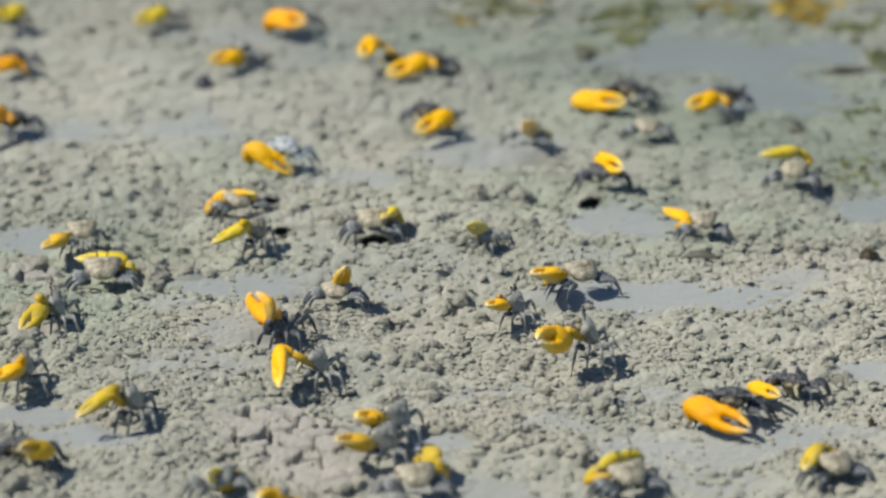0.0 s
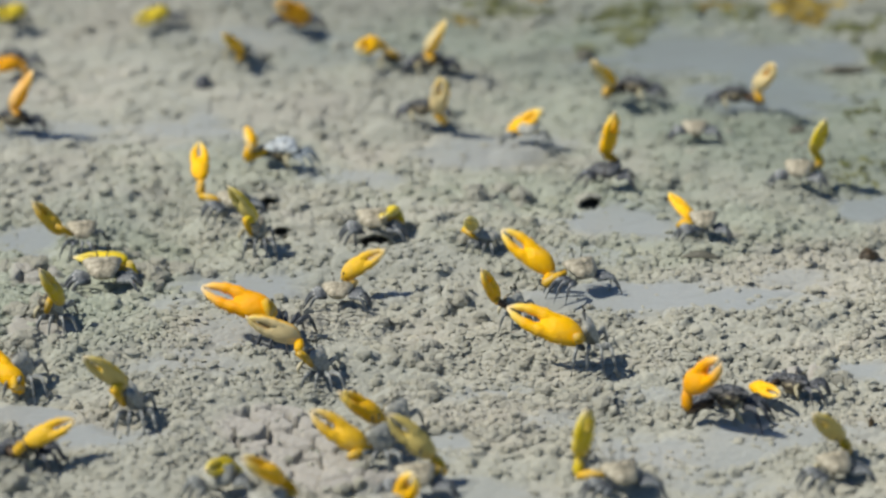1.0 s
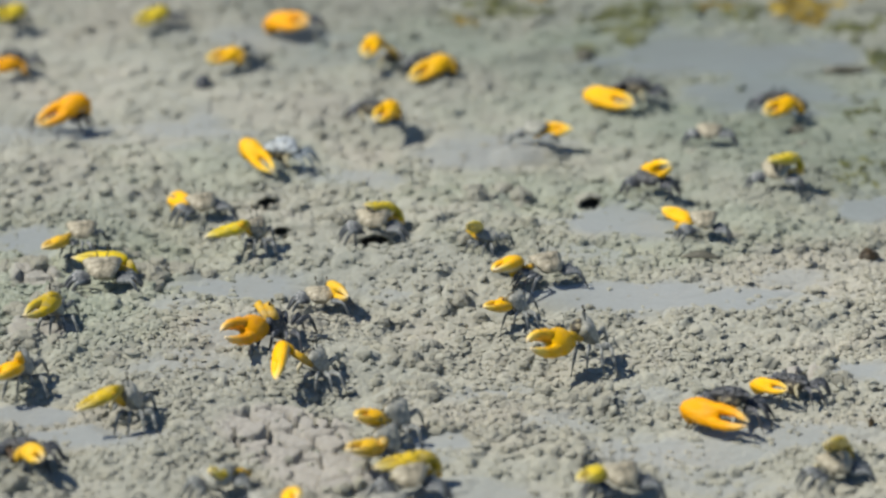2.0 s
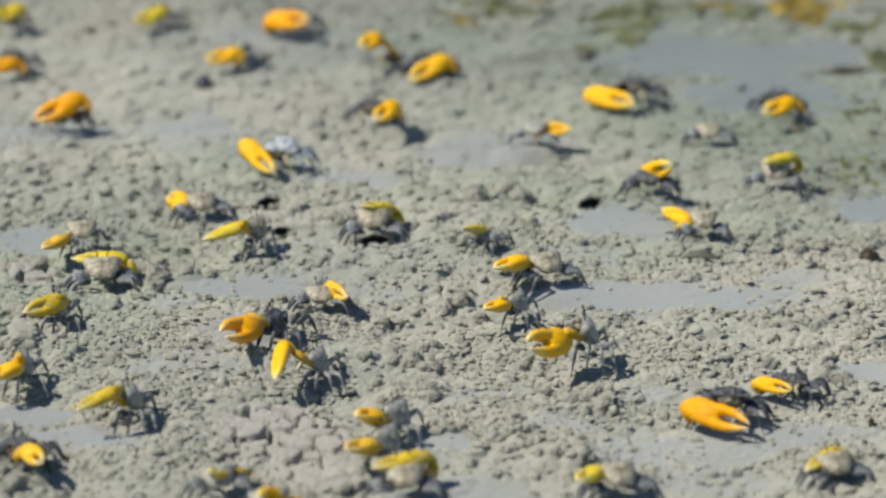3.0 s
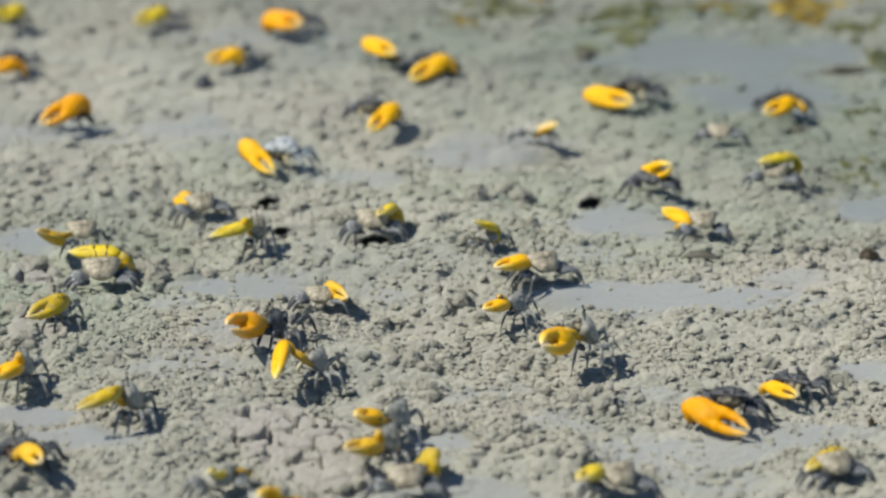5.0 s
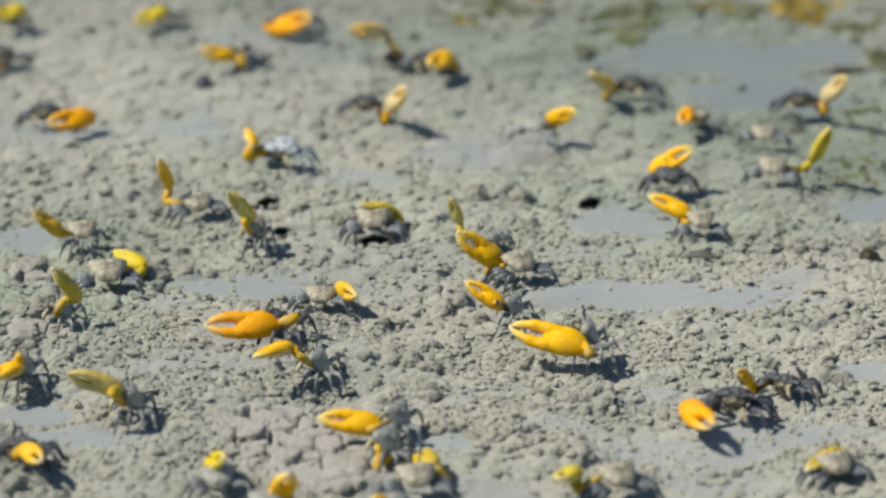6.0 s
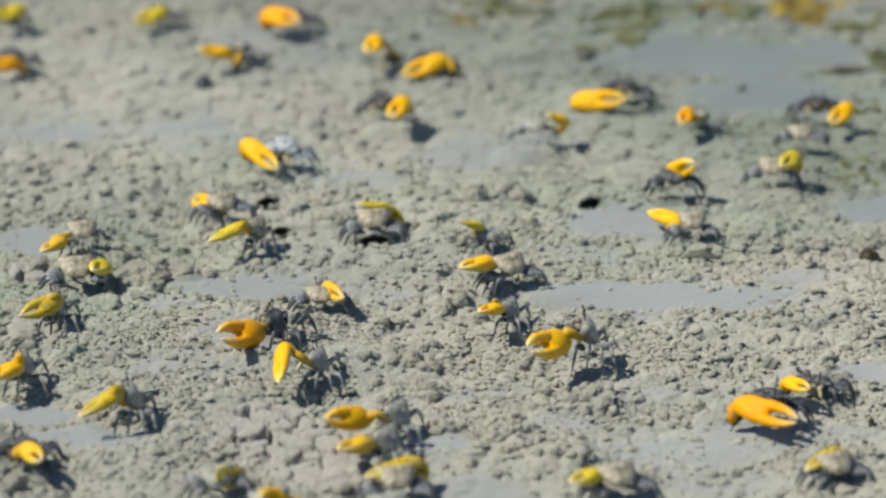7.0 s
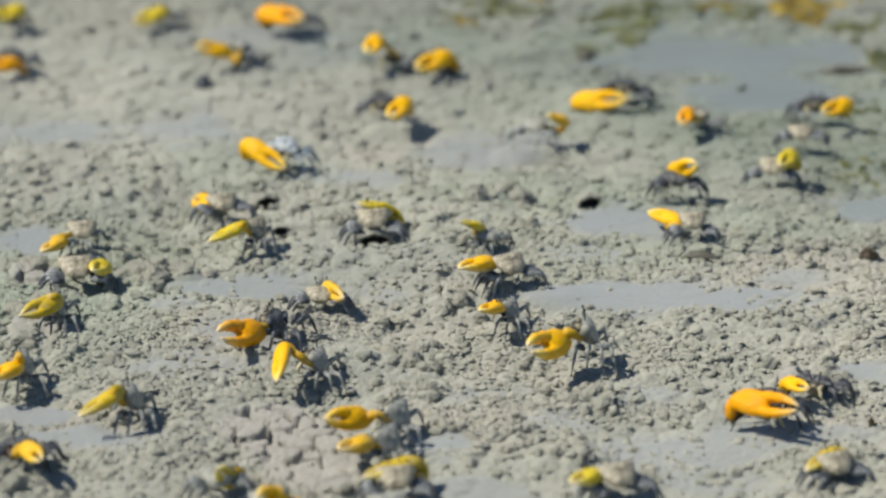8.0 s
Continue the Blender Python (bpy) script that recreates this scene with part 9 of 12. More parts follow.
    walk(crab_aa[2], [(0, pose(-0.3, 0.22, 0.62, -0.5, -69.4, 33.9)), (0.1, pose(-0.3, 0.22, 0.62, -4.7, -63.6, 84.1)), (0.2, pose(-0.3, 0.22, 0.62, 1.5, -58.3, 125.1)), (0.5, pose(-0.3, 0.22, 0.62, 18.4, -87.6, 99.1)), (0.57, pose(-0.3, 0.22, 0.62, 16.4, -86.5, 47.8)), (0.63, pose(-0.3, 0.22, 0.62, 3.8, -85.8, 7.1)), (0.7, pose(-0.3, 0.22, 0.62, -11.1, -85.8, -31.4)), (0.8, pose(-0.3, 0.22, 0.62, -27.1, -81.9, 36.2)), (0.9, pose(-0.3, 0.22, 0.62, -14.8, -78.2, 75.8)), (1, pose(-0.3, 0.22, 0.62, 3.2, -76.5, 110)), (1.2, pose(-0.3, 0.22, 0.62, 1.2, -69.4, 75.2)), (1.3, pose(-0.3, 0.22, 0.62, 26.6, -54, 4.1)), (1.4, pose(-0.3, 0.22, 0.62, 18.3, -35.7, -38.4)), (1.5, pose(-0.3, 0.22, 0.62, -0.8, -25.6, -77)), (1.6, pose(-0.3, 0.22, 0.62, 3.8, -34.9, -36.3)), (1.7, pose(-0.3, 0.22, 0.62, -0.7, -44.3, 9.5)), (2.35, pose(-0.3, 0.22, 0.62, -4.4, -37.3, 70.3)), (3, pose(-0.3, 0.22, 0.62, 0.9, -31.2, 125.6)), (4, pose(-0.3, 0.22, 0.62, 0.9, -32.5, 124.2)), (4.5, pose(-0.3, 0.22, 0.62, 0.9, -31.4, 120)), (5, pose(-0.3, 0.22, 0.62, 0.9, -31.4, 120)), (5.35, pose(-0.3, 0.22, 0.62, 18.4, -87.6, 99.1)), (5.42, pose(-0.3, 0.22, 0.62, 16.4, -86.5, 47.8)), (5.48, pose(-0.3, 0.22, 0.62, 3.8, -85.8, 7.1)), (5.55, pose(-0.3, 0.22, 0.62, -11.1, -85.8, -31.4)), (5.8, pose(-0.3, 0.22, 0.62, -1, -42.8, -64.8)), (6, pose(-0.3, 0.22, 0.62, -0.7, -22.7, -82.5)), (6.17, pose(-0.3, 0.22, 0.62, 6.5, -18.2, -137)), (6.33, pose(-0.3, 0.22, 0.62, 7, -10, 170.9)), (6.5, pose(-0.3, 0.22, 0.62, 0.8, -4.6, 119.7)), (8, pose(-0.3, 0.22, 0.62, 0.8, -2.6, 117.6))])
    walk(crab_aa[3], [(0, pose(-0.13, 0.34, 1.18, 0.2, 70.6, -139)), (0.1, pose(-0.3, 0.41, 1.16, 16.9, 44.8, -74.1)), (0.2, pose(-0.48, 0.48, 1.13, -0.8, 22, -33.6)), (0.5, pose(-0.3, 0.25, 1.22, -2.1, 67.9, -42.6)), (0.7, pose(-0.26, 0.2, 1.22, -3.7, 77.6, -42)), (1, pose(-0.35, 0.35, 1.2, -1.5, 56.7, -46.1)), (1.2, pose(-0.25, 0.42, 1.18, -1.6, 67.2, -85.4)), (1.3, pose(-0.22, 0.18, 1.08, -28, 53.9, -164.7)), (1.4, pose(-0.2, -0.06, 0.98, -19.4, 36.6, 145.5)), (1.5, pose(-0.18, -0.31, 0.88, 0.8, 29.3, 100.6)), (1.6, pose(-0.03, -0.01, 0.96, -3.4, 37.1, 143)), (1.7, pose(0.12, 0.29, 1.04, 0.7, 45.2, -169.7)), (2.13, pose(-0.12, 0.41, 1, 1.9, 43.6, -120.7)), (2.57, pose(-0.36, 0.52, 0.97, 1.2, 41.9, -73.2)), (3, pose(-0.6, 0.64, 0.93, -1, 41.1, -26.6)), (4, pose(-0.58, 0.64, 0.94, -1, 39.3, -30.4)), (4.5, pose(-0.56, 0.66, 0.93, -1, 37.6, -39.7)), (5, pose(-0.56, 0.66, 0.93, -1, 37.6, -39.7)), (5.35, pose(-0.3, 0.25, 1.22, -2.1, 67.9, -42.6)), (5.55, pose(-0.26, 0.2, 1.22, -3.7, 77.6, -42)), (5.63, pose(-0.21, 0.07, 1.15, 27.2, 67.1, 36.6)), (5.72, pose(-0.16, -0.05, 1.09, 18.8, 54, 78.2)), (5.8, pose(-0.11, -0.18, 1.03, 1.1, 46.2, 113.5)), (6, pose(-0.23, -0.33, 0.85, 0.7, 28.2, 93.2)), (6.17, pose(-0.35, 0.03, 0.79, -2.6, 26.4, 43.7)), (6.33, pose(-0.47, 0.38, 0.73, -3.2, 23, -4.6)), (6.5, pose(-0.6, 0.74, 0.67, -0.9, 20.4, -51.8)), (8, pose(-0.58, 0.75, 0.65, -0.8, 15.7, -55.2))])
    walk(crab_aa[4], [(0, pose(-0.26, 0.22, 0.68, -172.8, -3.2, 27.8)), (0.2, pose(-0.16, 0.26, 0.97, 170.4, -13.2, 18.6)), (0.5, pose(-0.19, 0.14, 0.83, 136.4, -58, 64.4)), (0.7, pose(-0.2, 0.14, 0.81, 132.2, -53.2, 70.9)), (1, pose(-0.19, 0.19, 0.85, 124.4, -18.9, 92.8)), (1.2, pose(-0.23, 0.25, 0.76, 120.6, -17.3, 113.4)), (1.5, pose(-0.26, 0.13, 0.63, 126.2, -0.1, 122.8)), (1.7, pose(-0.28, 0.22, 0.63, 131.7, -9.4, 152.9)), (3, pose(-0.32, 0.5, 0.65, 141.7, -11, 167.4)), (4, pose(-0.3, 0.47, 0.68, 143.5, -11.2, 169.2)), (4.5, pose(-0.3, 0.45, 0.68, 138.2, -15.4, 168.8)), (5, pose(-0.3, 0.45, 0.68, 138.2, -15.4, 168.8)), (5.17, pose(-0.24, 0.29, 0.75, 124.3, -35.7, 124.1)), (5.35, pose(-0.19, 0.14, 0.83, 136.4, -58, 64.4)), (5.55, pose(-0.2, 0.14, 0.81, 132.2, -53.2, 70.9)), (5.8, pose(-0.25, 0.15, 0.65, 124.6, -22.4, 91.4)), (6, pose(-0.25, 0.08, 0.63, 123.6, -6.9, 116.7)), (6.5, pose(-0.35, 0.43, 0.52, 133.1, -13.4, 161)), (8, pose(-0.35, 0.42, 0.53, 132.3, -13.8, 160.4))])
    walk(crab_ab[2], [(0, pose(-0.3, 0.22, 0.54, 0.9, -38.1, 110.5)), (0.2, pose(-0.3, 0.22, 0.54, 0.9, -37, 103.7)), (0.5, pose(-0.3, 0.22, 0.54, 0.6, -37.8, 81.5)), (0.7, pose(-0.3, 0.22, 0.54, 1, -45.8, 109.7)), (1, pose(-0.3, 0.22, 0.54, 1.2, -48, 128.7)), (1.2, pose(-0.3, 0.22, 0.54, 1.1, -43.5, 134.9)), (1.5, pose(-0.3, 0.22, 0.54, 1, -40.6, 112.4)), (3, pose(-0.3, 0.22, 0.54, 1, -42.6, 114.5)), (4, pose(-0.3, 0.22, 0.54, 1.1, -43.5, 117.7)), (4.5, pose(-0.3, 0.22, 0.54, 1, -42.6, 114.5)), (5, pose(-0.3, 0.22, 0.54, 1, -42.6, 114.5)), (5.35, pose(-0.3, 0.22, 0.54, 0.6, -37.8, 81.5)), (5.55, pose(-0.3, 0.22, 0.54, 1, -45.8, 109.7)), (5.8, pose(-0.3, 0.22, 0.54, 1.1, -42.4, 127.1)), (6, pose(-0.3, 0.22, 0.54, 1.1, -41.6, 128.4)), (6.5, pose(-0.3, 0.22, 0.54, 1, -41.5, 116.8)), (8, pose(-0.3, 0.22, 0.54, 1, -41.5, 116.8))])
    walk(crab_ab[3], [(0, pose(-0.47, 0.66, 0.91, 0, -8.8, 44.1)), (0.2, pose(-0.41, 0.69, 0.9, 0.1, -13.3, 50.7)), (0.5, pose(-0.23, 0.69, 0.91, 0.4, -33.4, 68.6)), (0.7, pose(-0.44, 0.61, 0.97, -0.2, -24.3, 32.2)), (1, pose(-0.55, 0.53, 0.99, -0.7, -18.5, -6.9)), (1.2, pose(-0.61, 0.53, 0.95, -0.7, -6.2, -16.1)), (1.5, pose(-0.47, 0.64, 0.93, -0.1, -12.6, 38.9)), (3, pose(-0.48, 0.62, 0.95, -0.2, -15.6, 33.6)), (4, pose(-0.5, 0.61, 0.95, -0.2, -16.3, 28)), (4.5, pose(-0.48, 0.62, 0.95, -0.2, -15.6, 33.6)), (5, pose(-0.48, 0.62, 0.95, -0.2, -15.6, 33.6)), (5.35, pose(-0.23, 0.69, 0.91, 0.4, -33.4, 68.6)), (5.55, pose(-0.44, 0.61, 0.97, -0.2, -24.3, 32.2)), (5.8, pose(-0.57, 0.57, 0.94, -0.4, -10.7, 16.9)), (6, pose(-0.58, 0.57, 0.94, -0.4, -8.2, 17.2)), (6.5, pose(-0.5, 0.62, 0.94, -0.2, -11.7, 33.3)), (8, pose(-0.5, 0.62, 0.94, -0.2, -11.7, 33.3))])
    walk(crab_ab[4], [(0, pose(-0.17, 0.95, 0.97, 63.5, 19.5, 178.4)), (0.2, pose(-0.15, 1, 1, 73.1, 16, -172.6)), (0.5, pose(-0.1, 1.02, 1.14, 58.6, 4.3, 173.9)), (0.6, pose(-0.11, 0.92, 1.14, 25, -6.9, 155.3)), (0.7, pose(-0.12, 0.82, 1.14, -5.9, -26.2, 145)), (0.85, pose(-0.14, 0.65, 1.13, 39.8, -37.1, 120.7)), (1, pose(-0.16, 0.49, 1.12, 87.3, -29.3, 94.4)), (1.2, pose(-0.21, 0.41, 1, 94.2, -11.4, 80.8)), (1.35, pose(-0.18, 0.66, 1.01, 71.1, -6.8, 129.5)), (1.5, pose(-0.15, 0.9, 1.02, 58.8, 12.8, 173.9)), (3, pose(-0.15, 0.85, 1.06, 55.1, 14.2, 170.6)), (4, pose(-0.15, 0.79, 1.07, 43.4, 9.4, 165.2)), (4.5, pose(-0.15, 0.85, 1.06, 55.1, 13.5, 170.6)), (5, pose(-0.15, 0.85, 1.06, 55.1, 13.5, 170.6)), (5.35, pose(-0.1, 1.02, 1.14, 58.6, 4.3, 173.9)), (5.45, pose(-0.11, 0.92, 1.14, 25, -6.9, 155.3)), (5.55, pose(-0.12, 0.82, 1.14, -5.9, -26.2, 145)), (5.8, pose(-0.17, 0.69, 1.02, 13.2, -7.4, 137.9)), (6, pose(-0.18, 0.69, 1, 15.4, -6.8, 140.6)), (6.5, pose(-0.16, 0.85, 1.02, 56.8, 16.8, 173.9)), (8, pose(-0.16, 0.85, 1.02, 54.3, 14.2, 171.7))])
    walk(crab_ac[0], [(0, pose(0.0545, 1.3616, 0, 0, 0, 30)), (0.2, pose(0.0545, 1.3616, 0, 0, 0, 30)), (0.5, pose(0.0546, 1.3641, 0, 0, 0, 30)), (1.2, pose(0.0541, 1.3641, 0, 0, 0, 30)), (1.5, pose(0.0481, 1.3666, 0, 0, 0, 30)), (1.7, pose(0.0415, 1.3704, 0, 0, 0, 30)), (4.5, pose(0.0411, 1.3704, 0, 0, 0, 30)), (4.95, pose(0.04, 1.3709, 0, 0, 0, 30)), (5.8, pose(0.0341, 1.3741, 0, 0, 0, 30)), (6, pose(0.0305, 1.3716, 0, 0, 0, 30)), (6.5, pose(0.0269, 1.3691, 0, 0, 0, 30)), (8, pose(0.0265, 1.3691, 0, 0, 0, 30))])
    stride(crab_ac[1], [(1.2, 1.5), (1.5, 1.7), (4.95, 5.8), (5.8, 6), (6, 6.5)])
    walk(crab_ac[2], [(0, pose(-0.3, 0.22, 0.52, 0.9, 28.5, 130.9)), (0.2, pose(-0.3, 0.22, 0.52, 0.9, 27.1, 137.9)), (0.5, pose(-0.3, 0.22, 0.52, 0.9, 21.1, 132.7)), (0.7, pose(-0.3, 0.22, 0.52, 0.8, 13.6, 129.5)), (1, pose(-0.3, 0.22, 0.52, 0.9, 29.8, 154.3)), (1.2, pose(-0.3, 0.22, 0.52, 0.8, 20.4, 148.3)), (1.5, pose(-0.3, 0.22, 0.52, 0.8, 30.4, 163.5)), (1.7, pose(-0.3, 0.22, 0.52, 0.9, 30.7, 145.6)), (3, pose(-0.3, 0.22, 0.52, 0.8, 18.7, 116.6)), (4, pose(-0.3, 0.22, 0.52, 0.8, 20.6, 116.5)), (4.5, pose(-0.3, 0.22, 0.52, 0.7, 16.8, 105.3)), (5, pose(-0.3, 0.22, 0.52, 0.6, 17.7, 90.5)), (5.35, pose(-0.3, 0.22, 0.52, 0.9, 21, 132.7)), (5.55, pose(-0.3, 0.22, 0.52, 0.8, 13.3, 129.5)), (5.8, pose(-0.3, 0.22, 0.52, 0.9, 22.2, 129.7)), (6, pose(-0.3, 0.22, 0.52, 0.9, 29.5, 113.1)), (6.5, pose(-0.3, 0.22, 0.52, 0.7, 16.3, 100.8)), (8, pose(-0.3, 0.22, 0.52, 0.7, 16.3, 100.9))])
    walk(crab_ac[3], [(0, pose(-0.65, 0.62, 0.23, -0.8, -21, -16.9)), (0.2, pose(-0.7, 0.58, 0.25, -0.7, -22.7, -5.9)), (0.5, pose(-0.68, 0.63, 0.3, -0.7, -45.7, 6.6)), (0.7, pose(-0.67, 0.67, 0.38, -0.6, -55.8, 20.2)), (1, pose(-0.77, 0.45, 0.22, -0.3, -26.6, 25.5)), (1.2, pose(-0.78, 0.52, 0.31, -0.6, 9.9, -2.4)), (1.5, pose(-0.8, 0.37, 0.22, -0.1, -20.2, 41.6)), (1.7, pose(-0.73, 0.51, 0.21, -0.2, -44.7, 33.5)), (3, pose(-0.55, 0.73, 0.33, -0.9, -29.4, -29.5)), (4, pose(-0.55, 0.72, 0.31, -0.9, -28.5, -30.5)), (4.5, pose(-0.45, 0.77, 0.35, -0.9, -26.4, -43.7)), (5, pose(-0.3, 0.79, 0.34, -0.9, -25.6, -58.8)), (5.35, pose(-0.68, 0.63, 0.3, -0.7, -46.3, 7.5)), (5.55, pose(-0.67, 0.67, 0.38, -0.6, -56.3, 21.5)), (5.8, pose(-0.65, 0.65, 0.29, -0.8, -35.3, -8.9)), (6, pose(-0.5, 0.7, 0.22, -0.9, -26.4, -36.5)), (6.5, pose(-0.41, 0.79, 0.35, -0.9, -25.7, -48.5)), (8, pose(-0.41, 0.79, 0.35, -0.9, -25.7, -48.5))])
    walk(crab_ac[4], [(0, pose(-0.27, 0.5, 0.38, 175.2, -19.6, -149)), (0.2, pose(-0.31, 0.54, 0.41, 149.5, -33.1, -145.1)), (0.35, pose(-0.35, 0.6, 0.51, 119.1, -48.8, -148.4)), (0.5, pose(-0.39, 0.67, 0.6, 75.3, -63, -135.1)), (0.7, pose(-0.45, 0.75, 0.73, 88.8, -73.9, 162.5)), (1, pose(-0.43, 0.61, 0.41, 126.2, -36.6, 134.3)), (1.2, pose(-0.36, 0.5, 0.24, 124.6, -23, 141.1)), (1.35, pose(-0.43, 0.56, 0.3, 146.8, -16, 167.3)), (1.5, pose(-0.5, 0.63, 0.36, 169.6, -19.2, -166)), (1.7, pose(-0.48, 0.68, 0.51, -166.7, -11.9, -140.4)), (3, pose(-0.24, 0.55, 0.53, -175.8, -11.5, -150.3)), (4, pose(-0.23, 0.54, 0.51, -179.2, -14.4, -150.7)), (4.5, pose(-0.18, 0.51, 0.53, -177.1, -11.1, -152.5)), (5, pose(-0.11, 0.47, 0.52, -177.1, -11.1, -152.6)), (5.17, pose(-0.25, 0.57, 0.56, 142.2, -38.9, -162.5)), (5.35, pose(-0.39, 0.67, 0.61, 75.5, -63.2, -135.4)), (5.55, pose(-0.45, 0.76, 0.73, 91.5, -73.9, 159.6)), (5.8, pose(-0.32, 0.59, 0.54, 117.8, -50.5, 143.1)), (6, pose(-0.2, 0.48, 0.41, 106.2, -39.6, 173.4)), (6.25, pose(-0.18, 0.49, 0.47, 144.3, -20.2, -172.7)), (6.5, pose(-0.16, 0.5, 0.53, -176.9, -12.5, -150.4)), (8, pose(-0.16, 0.5, 0.53, -177.5, -12.3, -151.5))])
    walk(crab_ad[0], [(0, pose(0.0284, 1.3318, 0, 0, 0, 90)), (1.2, pose(0.0284, 1.3318, 0, 0, 0, 90)), (1.5, pose(0.0293, 1.333, 0, 0, 0, 90)), (4.5, pose(0.0293, 1.333, 0, 0, 0, 90)), (4.95, pose(0.0291, 1.3326, 0, 0, 0, 90)), (5.8, pose(0.0276, 1.3306, 0, 0, 0, 90)), (6, pose(0.0276, 1.3306, 0, 0, 0, 90)), (6.5, pose(0.0262, 1.3258, 0, 0, 0, 90)), (8, pose(0.0262, 1.3258, 0, 0, 0, 90))])
    stride(crab_ad[1], [(6, 6.5)])
    walk(crab_ad[2], [(0, pose(-0.3, 0.22, 0.52, 1.3, -51.9, 125.8)), (0.5, pose(-0.3, 0.22, 0.52, 2.1, -67.7, 146)), (0.7, pose(-0.3, 0.22, 0.52, 1.1, -43.9, 134.8)), (1, pose(-0.3, 0.22, 0.52, 1, -37.6, 140)), (1.2, pose(-0.3, 0.22, 0.52, 0.9, -30.2, 121.4)), (1.5, pose(-0.3, 0.22, 0.52, 1, -39.7, 136.5)), (4.5, pose(-0.3, 0.22, 0.52, 1.1, -44.3, 121.6)), (5, pose(-0.3, 0.22, 0.52, 1.2, -48.4, 122)), (5.35, pose(-0.3, 0.22, 0.52, 2.1, -67.7, 146)), (5.55, pose(-0.3, 0.22, 0.52, 1.1, -43.9, 134.8)), (5.8, pose(-0.3, 0.22, 0.52, 1.1, -42.5, 135.4)), (6, pose(-0.3, 0.22, 0.52, 1, -39, 131.5)), (6.5, pose(-0.3, 0.22, 0.52, 1.4, -56.5, 122.7)), (8, pose(-0.3, 0.22, 0.52, 1.3, -53.5, 129.1))])
    walk(crab_ad[3], [(0, pose(-0.52, 0.52, 0.99, -1.2, 46.4, -47.6)), (0.5, pose(-0.49, 0.35, 1.08, -1.1, 45.8, -38.9)), (0.7, pose(-0.6, 0.53, 0.94, -0.8, 14.4, -26.2)), (1, pose(-0.66, 0.53, 0.89, -0.5, 15.5, 5.1)), (1.2, pose(-0.57, 0.66, 0.82, -1, 33.9, -50.3)), (1.5, pose(-0.63, 0.54, 0.9, -1, 37, -38.9)), (4.5, pose(-0.53, 0.59, 0.94, -1.1, 40.6, -46.9)), (5, pose(-0.51, 0.56, 0.97, -1.1, 43.2, -47.9)), (5.35, pose(-0.49, 0.35, 1.08, -1.1, 45.8, -38.9)), (5.55, pose(-0.6, 0.53, 0.94, -0.8, 14.4, -26.3)), (5.8, pose(-0.62, 0.53, 0.93, -0.7, 9, -21.6)), (6, pose(-0.61, 0.57, 0.9, -1, 37.9, -41.6)), (6.5, pose(-0.48, 0.5, 1.02, -1.2, 49.5, -49)), (8, pose(-0.53, 0.5, 1, -1, 38, -40))])
    walk(crab_ad[4], [(0, pose(-0.3, 0.29, 0.66, 173.3, -17.8, 151.7)), (0.5, pose(-0.26, 0.16, 0.77, 160.6, -25.6, 151.6)), (0.7, pose(-0.24, 0.35, 0.83, 134.5, -36.9, 155)), (1, pose(-0.26, 0.56, 0.77, 106.6, -58.2, 143.1)), (1.2, pose(-0.33, 0.38, 0.57, 113.4, -36.1, 102)), (1.35, pose(-0.33, 0.33, 0.59, 140.3, -22.2, 121.1)), (1.5, pose(-0.32, 0.29, 0.6, 169, -17.7, 143.7)), (4.5, pose(-0.3, 0.35, 0.66, 177.5, -11.9, 147.9)), (5, pose(-0.3, 0.32, 0.67, 177.5, -11.9, 147.9)), (5.35, pose(-0.26, 0.16, 0.77, 160.6, -25.6, 151.6)), (5.55, pose(-0.24, 0.35, 0.83, 134.6, -36.9, 155)), (5.67, pose(-0.23, 0.36, 0.85, 120.9, -43.1, 123)), (5.8, pose(-0.23, 0.38, 0.86, 112.8, -54.1, 88.3)), (6, pose(-0.32, 0.32, 0.6, 117.3, -38.9, 90.8)), (6.25, pose(-0.31, 0.3, 0.64, 145.3, -18.1, 117.3)), (6.5, pose(-0.29, 0.28, 0.69, 178, -12.1, 148.8)), (8, pose(-0.27, 0.28, 0.74, 175.7, -14.9, 150))])
    walk(crab_ae[2], [(0, pose(-0.3, 0.22, 0.68, 1, -35.4, 134.6)), (0.5, pose(-0.3, 0.22, 0.68, 1, -36.4, 136.4)), (0.7, pose(-0.3, 0.22, 0.68, 0.9, -31.5, 129.7)), (1, pose(-0.3, 0.22, 0.68, 0.8, -24.4, 163.2)), (1.2, pose(-0.3, 0.22, 0.68, 0.4, 5.9, -165.5)), (1.5, pose(-0.3, 0.22, 0.68, 1, -36.8, 142.1)), (1.7, pose(-0.3, 0.22, 0.68, 0.9, -23.9, 129)), (3, pose(-0.3, 0.22, 0.68, 0.9, -31.9, 131.2)), (4, pose(-0.3, 0.22, 0.68, 1, -33.7, 132.7)), (4.5, pose(-0.3, 0.22, 0.68, 1, -32.8, 131.3)), (5, pose(-0.3, 0.22, 0.68, 1, -32.8, 131.3)), (5.35, pose(-0.3, 0.22, 0.68, 1, -36.4, 136.4)), (5.55, pose(-0.3, 0.22, 0.68, 0.9, -31.5, 129.7)), (5.67, pose(-0.3, 0.22, 0.68, -6.6, -7.9, 164.4)), (5.8, pose(-0.3, 0.22, 0.68, 0.4, 15.7, -163)), (6, pose(-0.3, 0.22, 0.68, 0.5, 14.5, -168.6)), (6.25, pose(-0.3, 0.22, 0.68, -5.7, -9, 162.7)), (6.5, pose(-0.3, 0.22, 0.68, 1, -32.5, 131.8)), (8, pose(-0.3, 0.22, 0.68, 1, -32.5, 131.8))])
